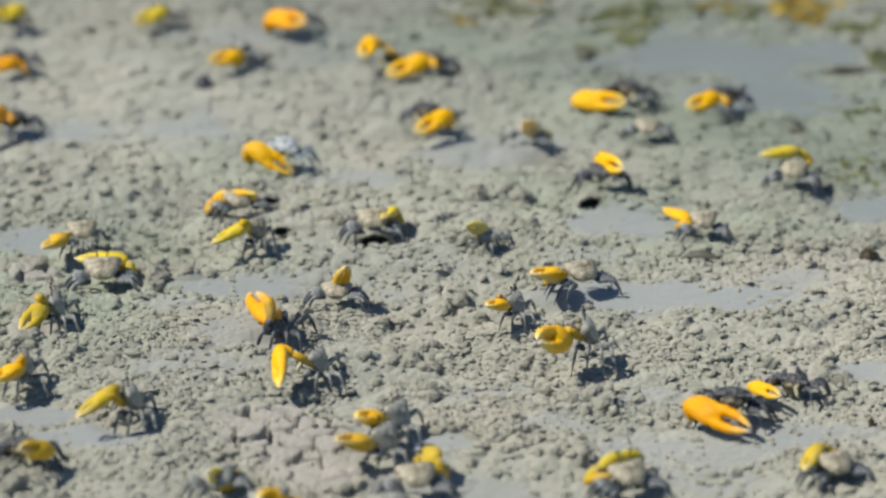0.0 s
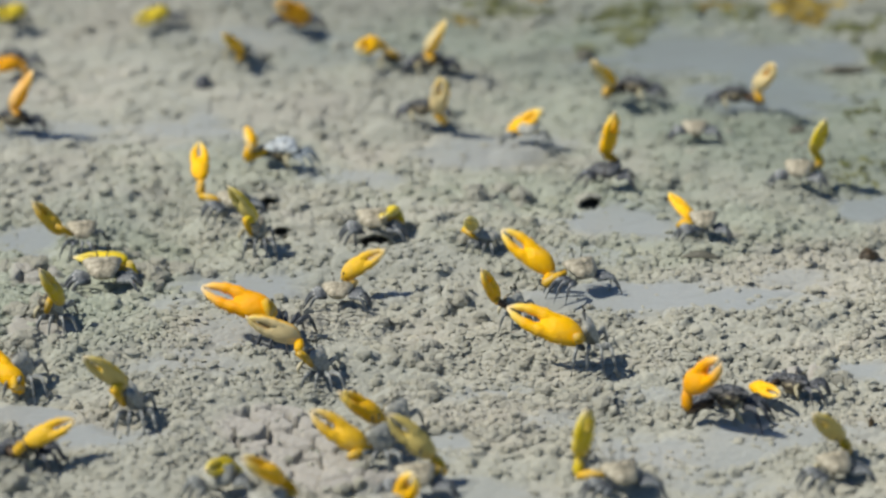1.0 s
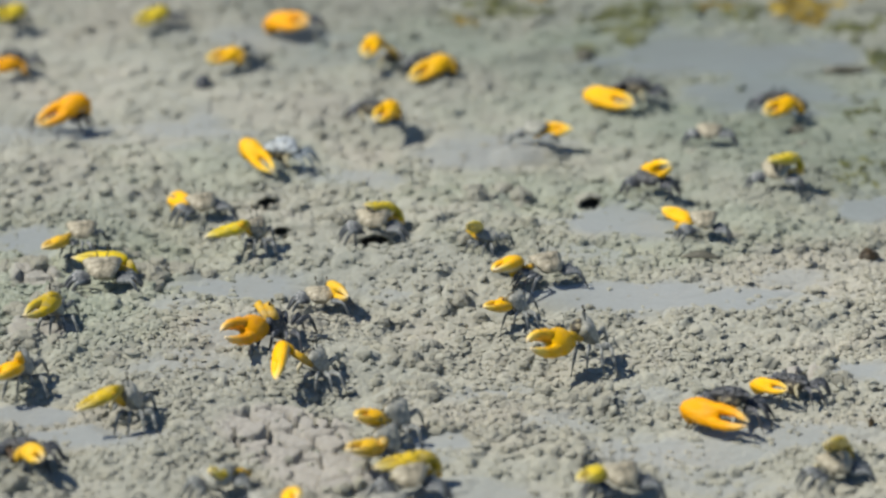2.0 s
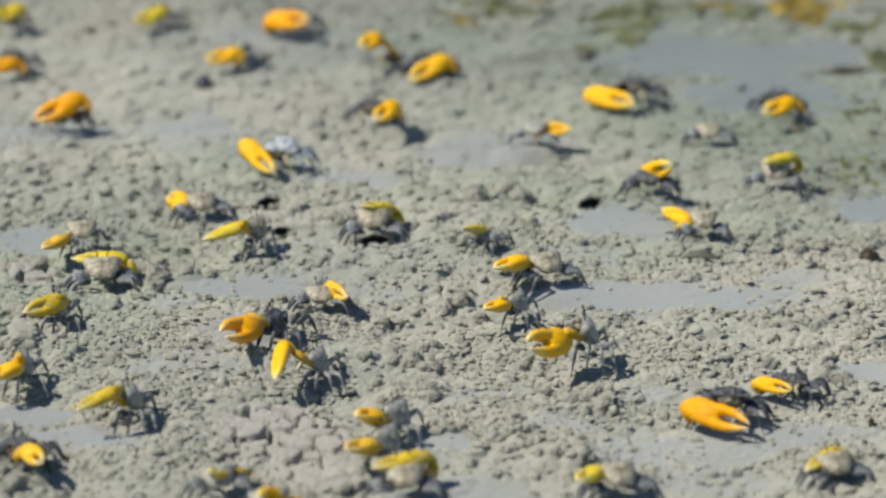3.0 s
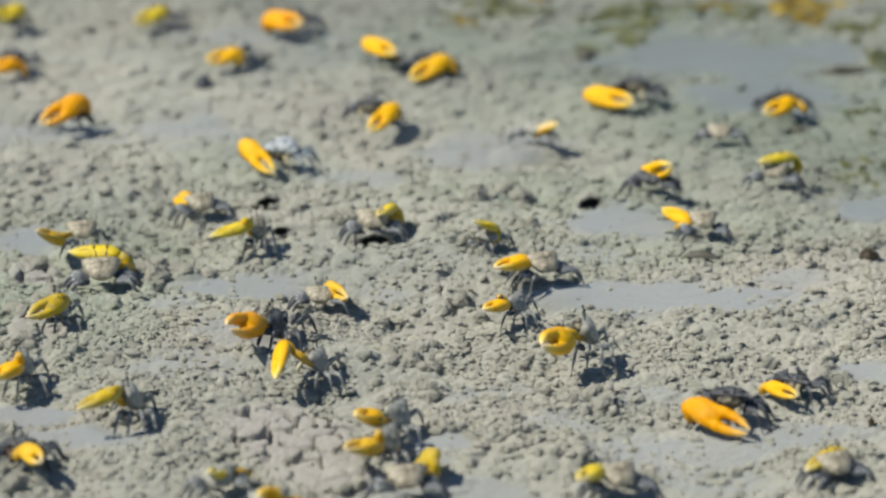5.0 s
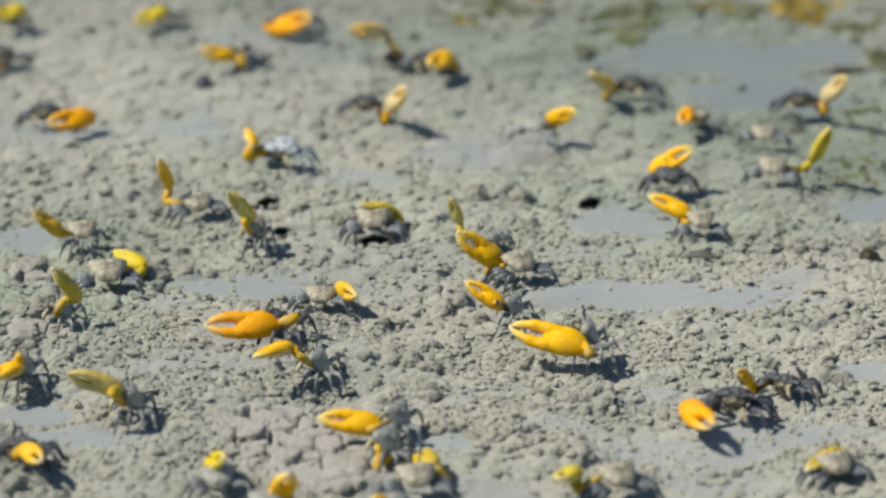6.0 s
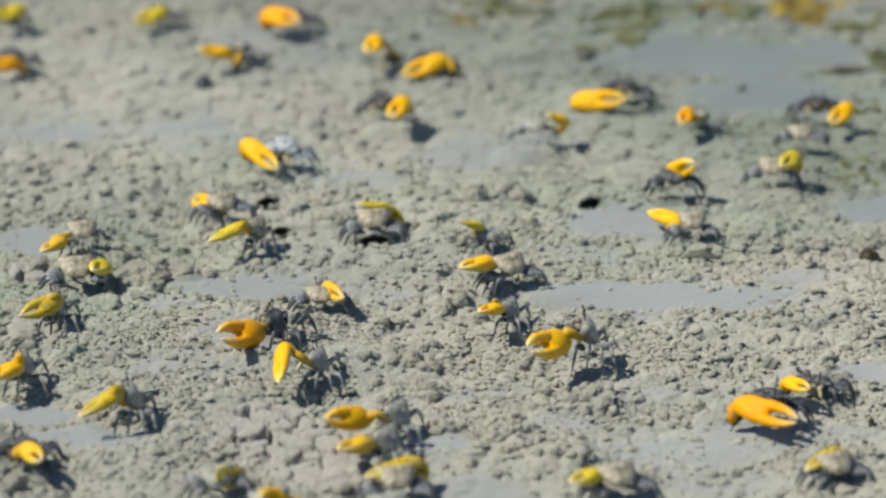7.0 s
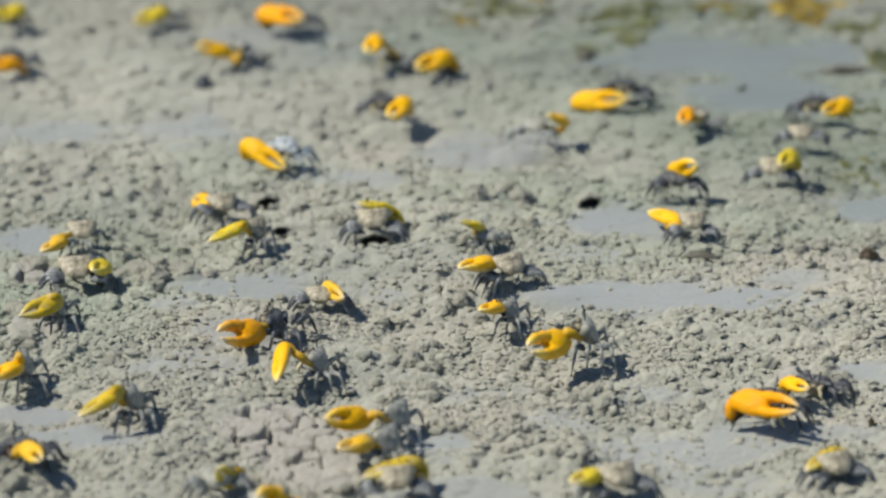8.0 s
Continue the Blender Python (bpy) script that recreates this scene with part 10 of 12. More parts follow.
    walk(crab_ae[3], [(0, pose(-0.64, 0.57, 1.03, -0.9, 43.4, -9.5)), (0.5, pose(-0.65, 0.55, 1.04, -0.8, 41.1, -6.5)), (0.7, pose(-0.63, 0.61, 0.99, -1, 41.2, -31.3)), (1, pose(-0.82, 0.38, 0.93, -0.8, 26.6, -19.8)), (1.2, pose(-0.88, 0.07, 0.62, -0.5, -1.4, 10.1)), (1.5, pose(-0.68, 0.51, 1.04, -1, 38.3, -41.8)), (1.7, pose(-0.65, 0.65, 0.92, -0.9, 29.8, -46.6)), (3, pose(-0.64, 0.6, 1, -1, 45.9, -19)), (4, pose(-0.64, 0.59, 1.01, -1, 44.9, -15.5)), (4.5, pose(-0.63, 0.6, 1, -1, 43.2, -24.4)), (5, pose(-0.63, 0.6, 1, -1, 43.2, -24.4)), (5.35, pose(-0.65, 0.55, 1.04, -0.8, 41.1, -6.5)), (5.55, pose(-0.63, 0.61, 0.99, -1, 41.2, -31.3)), (5.8, pose(-0.85, 0.05, 0.52, -0.5, -9.2, 10.8)), (6, pose(-0.87, 0.11, 0.53, -0.6, -1.8, 0.7)), (6.5, pose(-0.64, 0.6, 1, -1, 47.1, -11)), (8, pose(-0.64, 0.6, 1, -1, 47.1, -11))])
    walk(crab_ae[4], [(0, pose(-0.34, 0.52, 0.74, 134.1, -16.9, 152)), (0.5, pose(-0.33, 0.52, 0.76, 135.6, -15.2, 151.3)), (0.7, pose(-0.36, 0.45, 0.72, 112.5, -26.7, 142.1)), (1, pose(-0.38, 0.22, 0.7, 124.6, -22.1, 76.5)), (1.2, pose(-0.41, 0.15, 0.63, 124.2, -14.6, 79.6)), (1.5, pose(-0.37, 0.24, 0.72, 124.5, -9.4, 117.5)), (1.7, pose(-0.37, 0.36, 0.7, 129.8, -12.4, 139.4)), (3, pose(-0.36, 0.51, 0.7, 132.6, -13.6, 145.5)), (4, pose(-0.35, 0.51, 0.72, 134.7, -13.1, 147.5)), (4.5, pose(-0.35, 0.47, 0.72, 137.2, -15.4, 153)), (5, pose(-0.35, 0.47, 0.72, 137.2, -15.4, 153)), (5.35, pose(-0.33, 0.52, 0.76, 135.6, -15.2, 151.3)), (5.55, pose(-0.36, 0.45, 0.72, 112.5, -26.7, 142.1)), (5.8, pose(-0.43, 0.13, 0.59, 124.8, -25.1, 75.2)), (6, pose(-0.45, 0.11, 0.54, 124.2, -14.7, 79.5)), (6.25, pose(-0.4, 0.33, 0.62, 129.9, -11.2, 113.6)), (6.5, pose(-0.36, 0.54, 0.7, 136.6, -11.5, 147.6)), (8, pose(-0.36, 0.54, 0.7, 136.6, -11.5, 147.6))])
    walk(crab_af[0], [(0, pose(0.1032, 1.2329, 0, 0, 0, 170)), (0.5, pose(0.1016, 1.234, 0, 0, 0, 170)), (1, pose(0.1021, 1.235, 0, 0, 0, 170)), (1.5, pose(0.1024, 1.234, 0, 0, 0, 170)), (4.5, pose(0.1024, 1.2329, 0, 0, 0, 170)), (4.95, pose(0.1023, 1.2331, 0, 0, 0, 170)), (5.8, pose(0.102, 1.234, 0, 0, 0, 170)), (6, pose(0.104, 1.2329, 0, 0, 0, 170)), (6.2, pose(0.11, 1.2329, 0, 0, 0, 170)), (6.5, pose(0.1164, 1.2319, 0, 0, 0, 170)), (8, pose(0.1164, 1.2319, 0, 0, 0, 170))])
    stride(crab_af[1], [(6, 6.2), (6.2, 6.5)])
    walk(crab_af[2], [(0, pose(0.3, 0.22, 0.5, -0.1, 25.7, 39.5)), (0.2, pose(0.3, 0.22, 0.5, -0.1, 19.7, 39.6)), (0.5, pose(0.3, 0.22, 0.5, 0.3, -26.1, 62.1)), (0.7, pose(0.3, 0.22, 0.5, 0.3, -29.9, 62)), (1, pose(0.3, 0.22, 0.5, -0.1, 9, 36.2)), (1.2, pose(0.3, 0.22, 0.5, -0.1, 11.7, 38)), (1.5, pose(0.3, 0.22, 0.5, -0.1, 20.3, 40.9)), (1.7, pose(0.3, 0.22, 0.5, -0.1, 31.7, 40.9)), (3, pose(0.3, 0.22, 0.5, -0.1, 29.3, 40.4)), (4, pose(0.3, 0.22, 0.5, -0.1, 25.1, 39.2)), (4.5, pose(0.3, 0.22, 0.5, -0.1, 28.3, 40.1)), (5, pose(0.3, 0.22, 0.5, -0.1, 28.9, 40.2)), (5.35, pose(0.3, 0.22, 0.5, 0.3, -26.1, 62.1)), (5.55, pose(0.3, 0.22, 0.5, 0.3, -29.9, 62)), (5.8, pose(0.3, 0.22, 0.5, -0.1, 25.9, 39.9)), (6, pose(0.3, 0.22, 0.5, -0.1, 26.4, 39.6)), (6.2, pose(0.3, 0.22, 0.5, 0, 19.4, 45.8)), (6.5, pose(0.3, 0.22, 0.5, -0.1, 28.5, 39.9)), (7, pose(0.3, 0.22, 0.5, -0.1, 28.5, 39.7)), (8, pose(0.3, 0.22, 0.5, -0.1, 22, 39.3))])
    walk(crab_af[3], [(0, pose(0.72, 0.56, 0.24, -1.5, -68.5, 4.7)), (0.1, pose(0.73, 0.57, 0.27, -10.2, -72.5, -56.4)), (0.2, pose(0.73, 0.58, 0.3, 0, -76.6, -135.8)), (0.5, pose(0.55, 0.7, 0.76, 0, -10.4, -132.8)), (0.7, pose(0.54, 0.68, 0.8, 0, -10.2, -133.4)), (0.85, pose(0.66, 0.62, 0.6, 11.2, -44.2, -114.8)), (1, pose(0.78, 0.57, 0.41, -3.5, -79.2, -77.2)), (1.2, pose(0.76, 0.58, 0.38, -0.9, -75.9, -118.5)), (1.5, pose(0.73, 0.59, 0.29, 0.6, -64.9, -152.9)), (1.57, pose(0.71, 0.58, 0.26, -4.1, -63.8, -93.1)), (1.63, pose(0.7, 0.57, 0.22, -4.4, -61.6, -37.2)), (1.7, pose(0.69, 0.55, 0.18, -0.8, -60.1, 15.3)), (3, pose(0.7, 0.56, 0.21, -1, -62.4, 11.9)), (4, pose(0.72, 0.56, 0.25, -0.9, -59.1, 8.9)), (4.5, pose(0.7, 0.56, 0.22, -1.5, -69.9, 8)), (5, pose(0.7, 0.56, 0.21, -1.4, -70.2, 8.8)), (5.12, pose(0.65, 0.6, 0.39, 28.8, -49.8, -60.2)), (5.23, pose(0.6, 0.65, 0.58, 20.5, -25.9, -97.1)), (5.35, pose(0.55, 0.7, 0.76, 0, -10.4, -132.8)), (5.55, pose(0.54, 0.68, 0.8, 0, -10.2, -133.4)), (5.67, pose(0.63, 0.62, 0.52, -3.3, -45.2, -138.7)), (5.8, pose(0.71, 0.57, 0.24, 1.1, -80.3, -149.8)), (5.87, pose(0.71, 0.56, 0.24, -27.9, -72.5, -69.5)), (5.93, pose(0.71, 0.56, 0.23, -18.7, -63, -26)), (6, pose(0.71, 0.56, 0.23, -0.9, -57.9, 10.4)), (6.07, pose(0.71, 0.58, 0.26, 9.2, -54, -53.3)), (6.13, pose(0.7, 0.6, 0.28, 8.5, -47.2, -108.2)), (6.2, pose(0.69, 0.63, 0.3, 0.4, -43.4, -157.9)), (6.3, pose(0.7, 0.6, 0.27, 22.3, -52.6, -126.6)), (6.4, pose(0.7, 0.58, 0.24, 37, -68.3, -91.8)), (6.5, pose(0.7, 0.56, 0.21, -5.2, -83, -2.7)), (6.67, pose(0.7, 0.56, 0.21, -3.1, -83.3, -54.5)), (6.83, pose(0.71, 0.56, 0.21, 0.5, -83.3, -107.7)), (7, pose(0.71, 0.56, 0.21, 2.4, -82.9, -159.3)), (8, pose(0.73, 0.57, 0.28, -4.4, -83.9, -94.8))])
    walk(crab_af[4], [(0, pose(0.87, 0.58, 0.63, 48.3, 12.4, 159.6)), (0.2, pose(0.67, 0.51, 0.71, 47.7, 11.8, 157.8)), (0.5, pose(0.27, 0.39, 0.84, 41.2, 9.5, 143.5)), (0.7, pose(0.26, 0.38, 0.87, 52.5, -3.8, 156.2)), (1, pose(0.8, 0.49, 0.82, 94, -41, 133.3)), (1.1, pose(0.76, 0.49, 0.8, 6.7, -49.3, -119.6)), (1.2, pose(0.71, 0.49, 0.79, -13.1, 6.6, -72.6)), (1.3, pose(0.67, 0.5, 0.75, -11.9, -0.1, -20.2)), (1.4, pose(0.62, 0.5, 0.71, -16.5, -5, 32.2)), (1.5, pose(0.57, 0.51, 0.67, -23.3, -4.4, 85.1)), (1.6, pose(0.73, 0.56, 0.61, 11.9, 12.6, 120.5)), (1.7, pose(0.89, 0.61, 0.55, 50.4, 4.2, 159.2)), (3, pose(0.89, 0.6, 0.58, 50.2, 7.6, 161.5)), (4, pose(0.93, 0.6, 0.61, 47.3, 2.1, 149.2)), (4.5, pose(0.85, 0.58, 0.61, 49, 15.3, 162.6)), (5, pose(0.84, 0.58, 0.61, 49, 15.3, 162.6)), (5.35, pose(0.27, 0.39, 0.84, 41.2, 9.5, 143.5)), (5.55, pose(0.26, 0.38, 0.87, 52.5, -3.8, 156.1)), (5.63, pose(0.39, 0.43, 0.8, 13.4, 5.1, 129.6)), (5.72, pose(0.52, 0.48, 0.73, -25.5, -5, 103.5)), (5.8, pose(0.65, 0.53, 0.65, -59.6, -28.6, 87.8)), (5.9, pose(0.79, 0.57, 0.62, -18.6, -10.5, 97.1)), (6, pose(0.93, 0.6, 0.59, 23.3, -2.6, 115.8)), (6.2, pose(0.41, 0.51, 0.59, 49.1, -5.2, 144.6)), (6.5, pose(0.76, 0.56, 0.63, 50.4, 1.6, 156.6)), (7, pose(0.66, 0.54, 0.63, 49.4, 1.6, 153.7)), (8, pose(0.73, 0.53, 0.69, 53.8, -4.1, 160.7))])
    walk(crab_ag[0], [(0, pose(0.1279, 1.2573, 0, 0, 0, 150)), (4, pose(0.1279, 1.2573, 0, 0, 0, 150)), (4.5, pose(0.1295, 1.2573, 0, 0, 0, 150)), (4.95, pose(0.1288, 1.2573, 0, 0, 0, 150)), (5.8, pose(0.1246, 1.2573, 0, 0, 0, 150)), (6, pose(0.125, 1.2573, 0, 0, 0, 150)), (6.5, pose(0.1364, 1.2563, 0, 0, 0, 150)), (8, pose(0.1364, 1.2563, 0, 0, 0, 150))])
    stride(crab_ag[1], [(4.95, 5.8), (6, 6.5)])
    walk(crab_ag[2], [(0, pose(0.3, 0.22, 0.5, -0.1, 29, 38.8)), (1, pose(0.3, 0.22, 0.5, -0.1, 31.8, 37)), (1.5, pose(0.3, 0.22, 0.5, -0.1, 30.9, 37.9)), (3, pose(0.3, 0.22, 0.5, -0.1, 30.6, 38.2)), (4, pose(0.3, 0.22, 0.5, -0.1, 32, 37.1)), (4.5, pose(0.3, 0.22, 0.5, -0.3, 35.7, 30)), (5, pose(0.3, 0.22, 0.5, -0.3, 34.7, 29.1)), (5.35, pose(0.3, 0.22, 0.5, -0.1, 30.6, 37.9)), (5.55, pose(0.3, 0.22, 0.5, -0.1, 31.1, 37.6)), (5.8, pose(0.3, 0.22, 0.5, 0, 11.6, 44.7)), (6, pose(0.3, 0.22, 0.5, -0.2, 33.3, 35.7)), (6.5, pose(0.3, 0.22, 0.5, -0.1, 30.2, 38.2)), (8, pose(0.3, 0.22, 0.5, -0.1, 30.1, 38.3))])
    walk(crab_ag[3], [(0, pose(0.71, 0.55, 0.21, 0.4, -36.2, 67.2)), (1, pose(0.71, 0.53, 0.18, 0.5, -40.5, 74.4)), (1.5, pose(0.71, 0.54, 0.19, 0.5, -43.6, 72.6)), (3, pose(0.71, 0.54, 0.19, 0.7, -53.6, 77.5)), (4, pose(0.71, 0.53, 0.18, 0.6, -45.6, 76.6)), (4.5, pose(0.72, 0.46, 0.15, 1.1, -46.9, 114)), (5, pose(0.73, 0.46, 0.16, 1.1, -45.2, 128.3)), (5.35, pose(0.71, 0.54, 0.19, 0.4, -38.5, 70.7)), (5.55, pose(0.71, 0.53, 0.19, 0.5, -39.4, 72.2)), (5.67, pose(0.71, 0.58, 0.28, 9.7, -48.6, 129.7)), (5.8, pose(0.72, 0.63, 0.38, 0.6, -58.6, -159)), (5.9, pose(0.71, 0.57, 0.27, 0.6, -59.2, 154.9)), (6, pose(0.71, 0.51, 0.17, 1.4, -59.6, 108.1)), (6.5, pose(0.71, 0.54, 0.2, 2, -66.8, 118)), (8, pose(0.71, 0.54, 0.2, 1.8, -66.5, 108.7))])
    walk(crab_ag[4], [(0, pose(0.84, 0.86, 0.46, 46, -0.4, 164.1)), (1, pose(0.79, 0.83, 0.46, 44.7, -3.1, 158.7)), (1.5, pose(0.8, 0.83, 0.48, 49.2, -4.2, 166.2)), (3, pose(0.76, 0.78, 0.53, 52.3, 0.2, -178.9)), (4, pose(0.77, 0.81, 0.48, 43.3, -1.9, 157.7)), (4.5, pose(0.61, 0.73, 0.46, 47.1, 0.4, 167)), (5, pose(0.55, 0.69, 0.46, 47.1, 0.4, 167)), (5.35, pose(0.82, 0.85, 0.46, 45.4, -1.8, 161.3)), (5.55, pose(0.81, 0.84, 0.46, 45.1, -2.3, 160.2)), (5.63, pose(0.71, 0.75, 0.55, -0.1, 10.1, 127.9)), (5.72, pose(0.61, 0.65, 0.64, -44.6, -4.5, 96.6)), (5.8, pose(0.51, 0.55, 0.74, -82.1, -36, 81.5)), (6, pose(0.64, 0.71, 0.53, -78.8, -32.9, 89.1)), (6.17, pose(0.64, 0.71, 0.55, -40.2, -8.6, 102.2)), (6.33, pose(0.63, 0.7, 0.57, 1.7, 2, 127.3)), (6.5, pose(0.63, 0.69, 0.58, 43.9, -7.2, 152.9)), (8, pose(0.65, 0.7, 0.58, 43.4, -7.3, 152.1))])
    walk(crab_ao[2], [(0, pose(0.3, 0.22, 0.52, 0.5, 7, 83.7)), (0.5, pose(0.3, 0.22, 0.52, 0.6, 14.4, 87.7)), (0.7, pose(0.3, 0.22, 0.52, 0.5, 2.4, 81.9)), (1, pose(0.3, 0.22, 0.52, 0.1, 3.7, 49.5)), (1.2, pose(0.3, 0.22, 0.52, 0, 5.9, 46.7)), (1.5, pose(0.3, 0.22, 0.52, -0.1, 13.8, 38.9)), (1.7, pose(0.3, 0.22, 0.52, 0, 13.9, 42.4)), (3, pose(0.3, 0.22, 0.52, 0, 21.1, 46.1)), (8, pose(0.3, 0.22, 0.52, 0, 21.1, 46.1))])
    walk(crab_ao[3], [(0, pose(0.36, 0.81, 0.45, 0.6, -31.9, -174.3)), (0.5, pose(0.32, 0.8, 0.37, 0.6, -26.1, -173.7)), (0.7, pose(0.38, 0.81, 0.49, 0.6, -35.4, -175.9)), (1, pose(0.69, 0.68, 0.48, 0.8, -58.9, -167.4)), (1.2, pose(0.71, 0.65, 0.46, 0.8, -62.1, -165)), (1.5, pose(0.75, 0.59, 0.38, -0.3, -75.8, -128.8)), (1.7, pose(0.73, 0.61, 0.38, 0.8, -66.5, -158)), (3, pose(0.69, 0.62, 0.3, 0.6, -45, -169.5)), (8, pose(0.69, 0.62, 0.3, 0.6, -45, -169.5))])
    walk(crab_ao[4], [(0, pose(0.01, 0.78, 0.67, -151.5, 4.4, -136.7)), (0.5, pose(-0.05, 0.76, 0.56, 168.8, -27.5, -138.2)), (0.7, pose(0.04, 0.79, 0.74, 165.9, -27.5, -152.9)), (1, pose(0.48, 0.63, 0.84, -132.6, -40.2, -164.8)), (1.2, pose(0.52, 0.6, 0.83, -146.4, -43.5, -151.2)), (1.5, pose(0.69, 0.51, 0.78, -146.4, -43.5, -151.2)), (1.7, pose(0.58, 0.55, 0.76, -136.5, -36.1, -143.8)), (3, pose(0.4, 0.57, 0.6, -167.9, 5, -158.1)), (8, pose(0.4, 0.57, 0.6, -167.9, 5, -158.1))])
    walk(crab_ah[2], [(0, pose(-0.3, 0.22, 0.58, 0.9, -32, 123.1)), (0.5, pose(-0.3, 0.22, 0.58, 0.9, -27.1, 122.5)), (0.7, pose(-0.3, 0.22, 0.58, 0.9, -33.9, 123.5)), (1, pose(-0.3, 0.22, 0.58, 0.9, -30.1, 120.3)), (1.2, pose(-0.3, 0.22, 0.58, 0.8, -24.7, 118.8)), (1.5, pose(-0.3, 0.22, 0.58, 0.9, -32, 123.1)), (3, pose(-0.3, 0.22, 0.58, 1, -35.7, 123.2)), (3.5, pose(-0.3, 0.22, 0.58, 0.9, -29.8, 120.5)), (4, pose(-0.3, 0.22, 0.58, 1, -34.9, 128.5)), (4.5, pose(-0.3, 0.22, 0.58, 0.9, -33.9, 120.4)), (5, pose(-0.3, 0.22, 0.58, 0.9, -33.9, 120.4)), (5.35, pose(-0.3, 0.22, 0.58, 0.9, -27.1, 122.5)), (5.55, pose(-0.3, 0.22, 0.58, 0.9, -33.9, 123.5)), (5.8, pose(-0.3, 0.22, 0.58, 0.8, 2, 129.1)), (6, pose(-0.3, 0.22, 0.58, 0.8, 5.8, 126.1)), (6.5, pose(-0.3, 0.22, 0.58, 1, -35.3, 133.5)), (8, pose(-0.3, 0.22, 0.58, 1, -35.3, 133.5))])
    walk(crab_ah[3], [(0, pose(-0.58, 0.65, 0.9, -1, 35, -48.9)), (0.5, pose(-0.59, 0.67, 0.85, -0.9, 31.4, -51.2)), (0.7, pose(-0.57, 0.64, 0.91, -1, 37.3, -41.3)), (1, pose(-0.56, 0.67, 0.88, -1, 34.1, -50.5)), (1.2, pose(-0.56, 0.7, 0.83, -0.9, 31.2, -51.9)), (1.5, pose(-0.58, 0.65, 0.9, -1, 35, -48.9)), (3, pose(-0.57, 0.63, 0.93, -1, 37, -47.2)), (3.5, pose(-0.56, 0.67, 0.88, -1, 35, -47.6)), (4, pose(-0.61, 0.61, 0.92, -1, 38.7, -30.4)), (4.5, pose(-0.55, 0.65, 0.91, -1, 36.3, -48.7)), (5, pose(-0.55, 0.65, 0.91, -1, 36.3, -48.7)), (5.35, pose(-0.59, 0.67, 0.85, -0.9, 31.4, -51.2)), (5.55, pose(-0.57, 0.64, 0.91, -1, 37.3, -41.3)), (5.8, pose(-0.68, 0.69, 0.56, -0.8, 15, -46.8)), (6, pose(-0.65, 0.7, 0.52, -0.8, 2.9, -51.4)), (6.25, pose(-0.64, 0.64, 0.72, -6.6, 21.1, -20.1)), (6.5, pose(-0.64, 0.58, 0.93, -0.5, 39.4, 15.5)), (8, pose(-0.64, 0.58, 0.93, -0.5, 39.4, 15.5))])
    walk(crab_ah[4], [(0, pose(-0.33, 0.37, 0.64, 162.1, -23, 154.5)), (0.5, pose(-0.34, 0.37, 0.61, 133.7, -36.1, 150.6)), (0.7, pose(-0.32, 0.41, 0.66, 114.4, -42, 156.4)), (1, pose(-0.33, 0.39, 0.64, 140.4, -39.6, 125.6)), (1.2, pose(-0.34, 0.41, 0.61, 148.8, -31.1, 126)), (1.5, pose(-0.33, 0.37, 0.64, 161.6, -22.8, 153.4)), (3, pose(-0.32, 0.37, 0.66, 160.2, -23.9, 154.3)), (3.5, pose(-0.33, 0.41, 0.64, 98.1, -38.1, 157.8)), (4, pose(-0.32, 0.44, 0.66, 112, -33.7, 147.6)), (4.5, pose(-0.32, 0.39, 0.66, 160.2, -23.9, 154.3)), (5, pose(-0.32, 0.39, 0.66, 160.2, -23.9, 154.3)), (5.35, pose(-0.34, 0.37, 0.61, 133.7, -36.1, 150.6)), (5.55, pose(-0.32, 0.41, 0.66, 114.4, -42, 156.4)), (5.67, pose(-0.36, 0.4, 0.56, 120.8, -44.3, 113.6)), (5.8, pose(-0.4, 0.39, 0.45, 127.6, -42.7, 70.4)), (6, pose(-0.38, 0.37, 0.5, 122.3, -13.6, 96.9)), (6.5, pose(-0.32, 0.66, 0.66, 120.6, -18.4, 135.2)), (8, pose(-0.32, 0.66, 0.66, 120.6, -18.5, 135.9))])
    walk(crab_ai[0], [(0, pose(-0.0192, 1.1958, 0, 0, 0, 88)), (1, pose(-0.0212, 1.1948, 0, 0, 0, 88)), (1.5, pose(-0.0184, 1.1938, 0, 0, 0, 88)), (8, pose(-0.0184, 1.1938, 0, 0, 0, 88))])
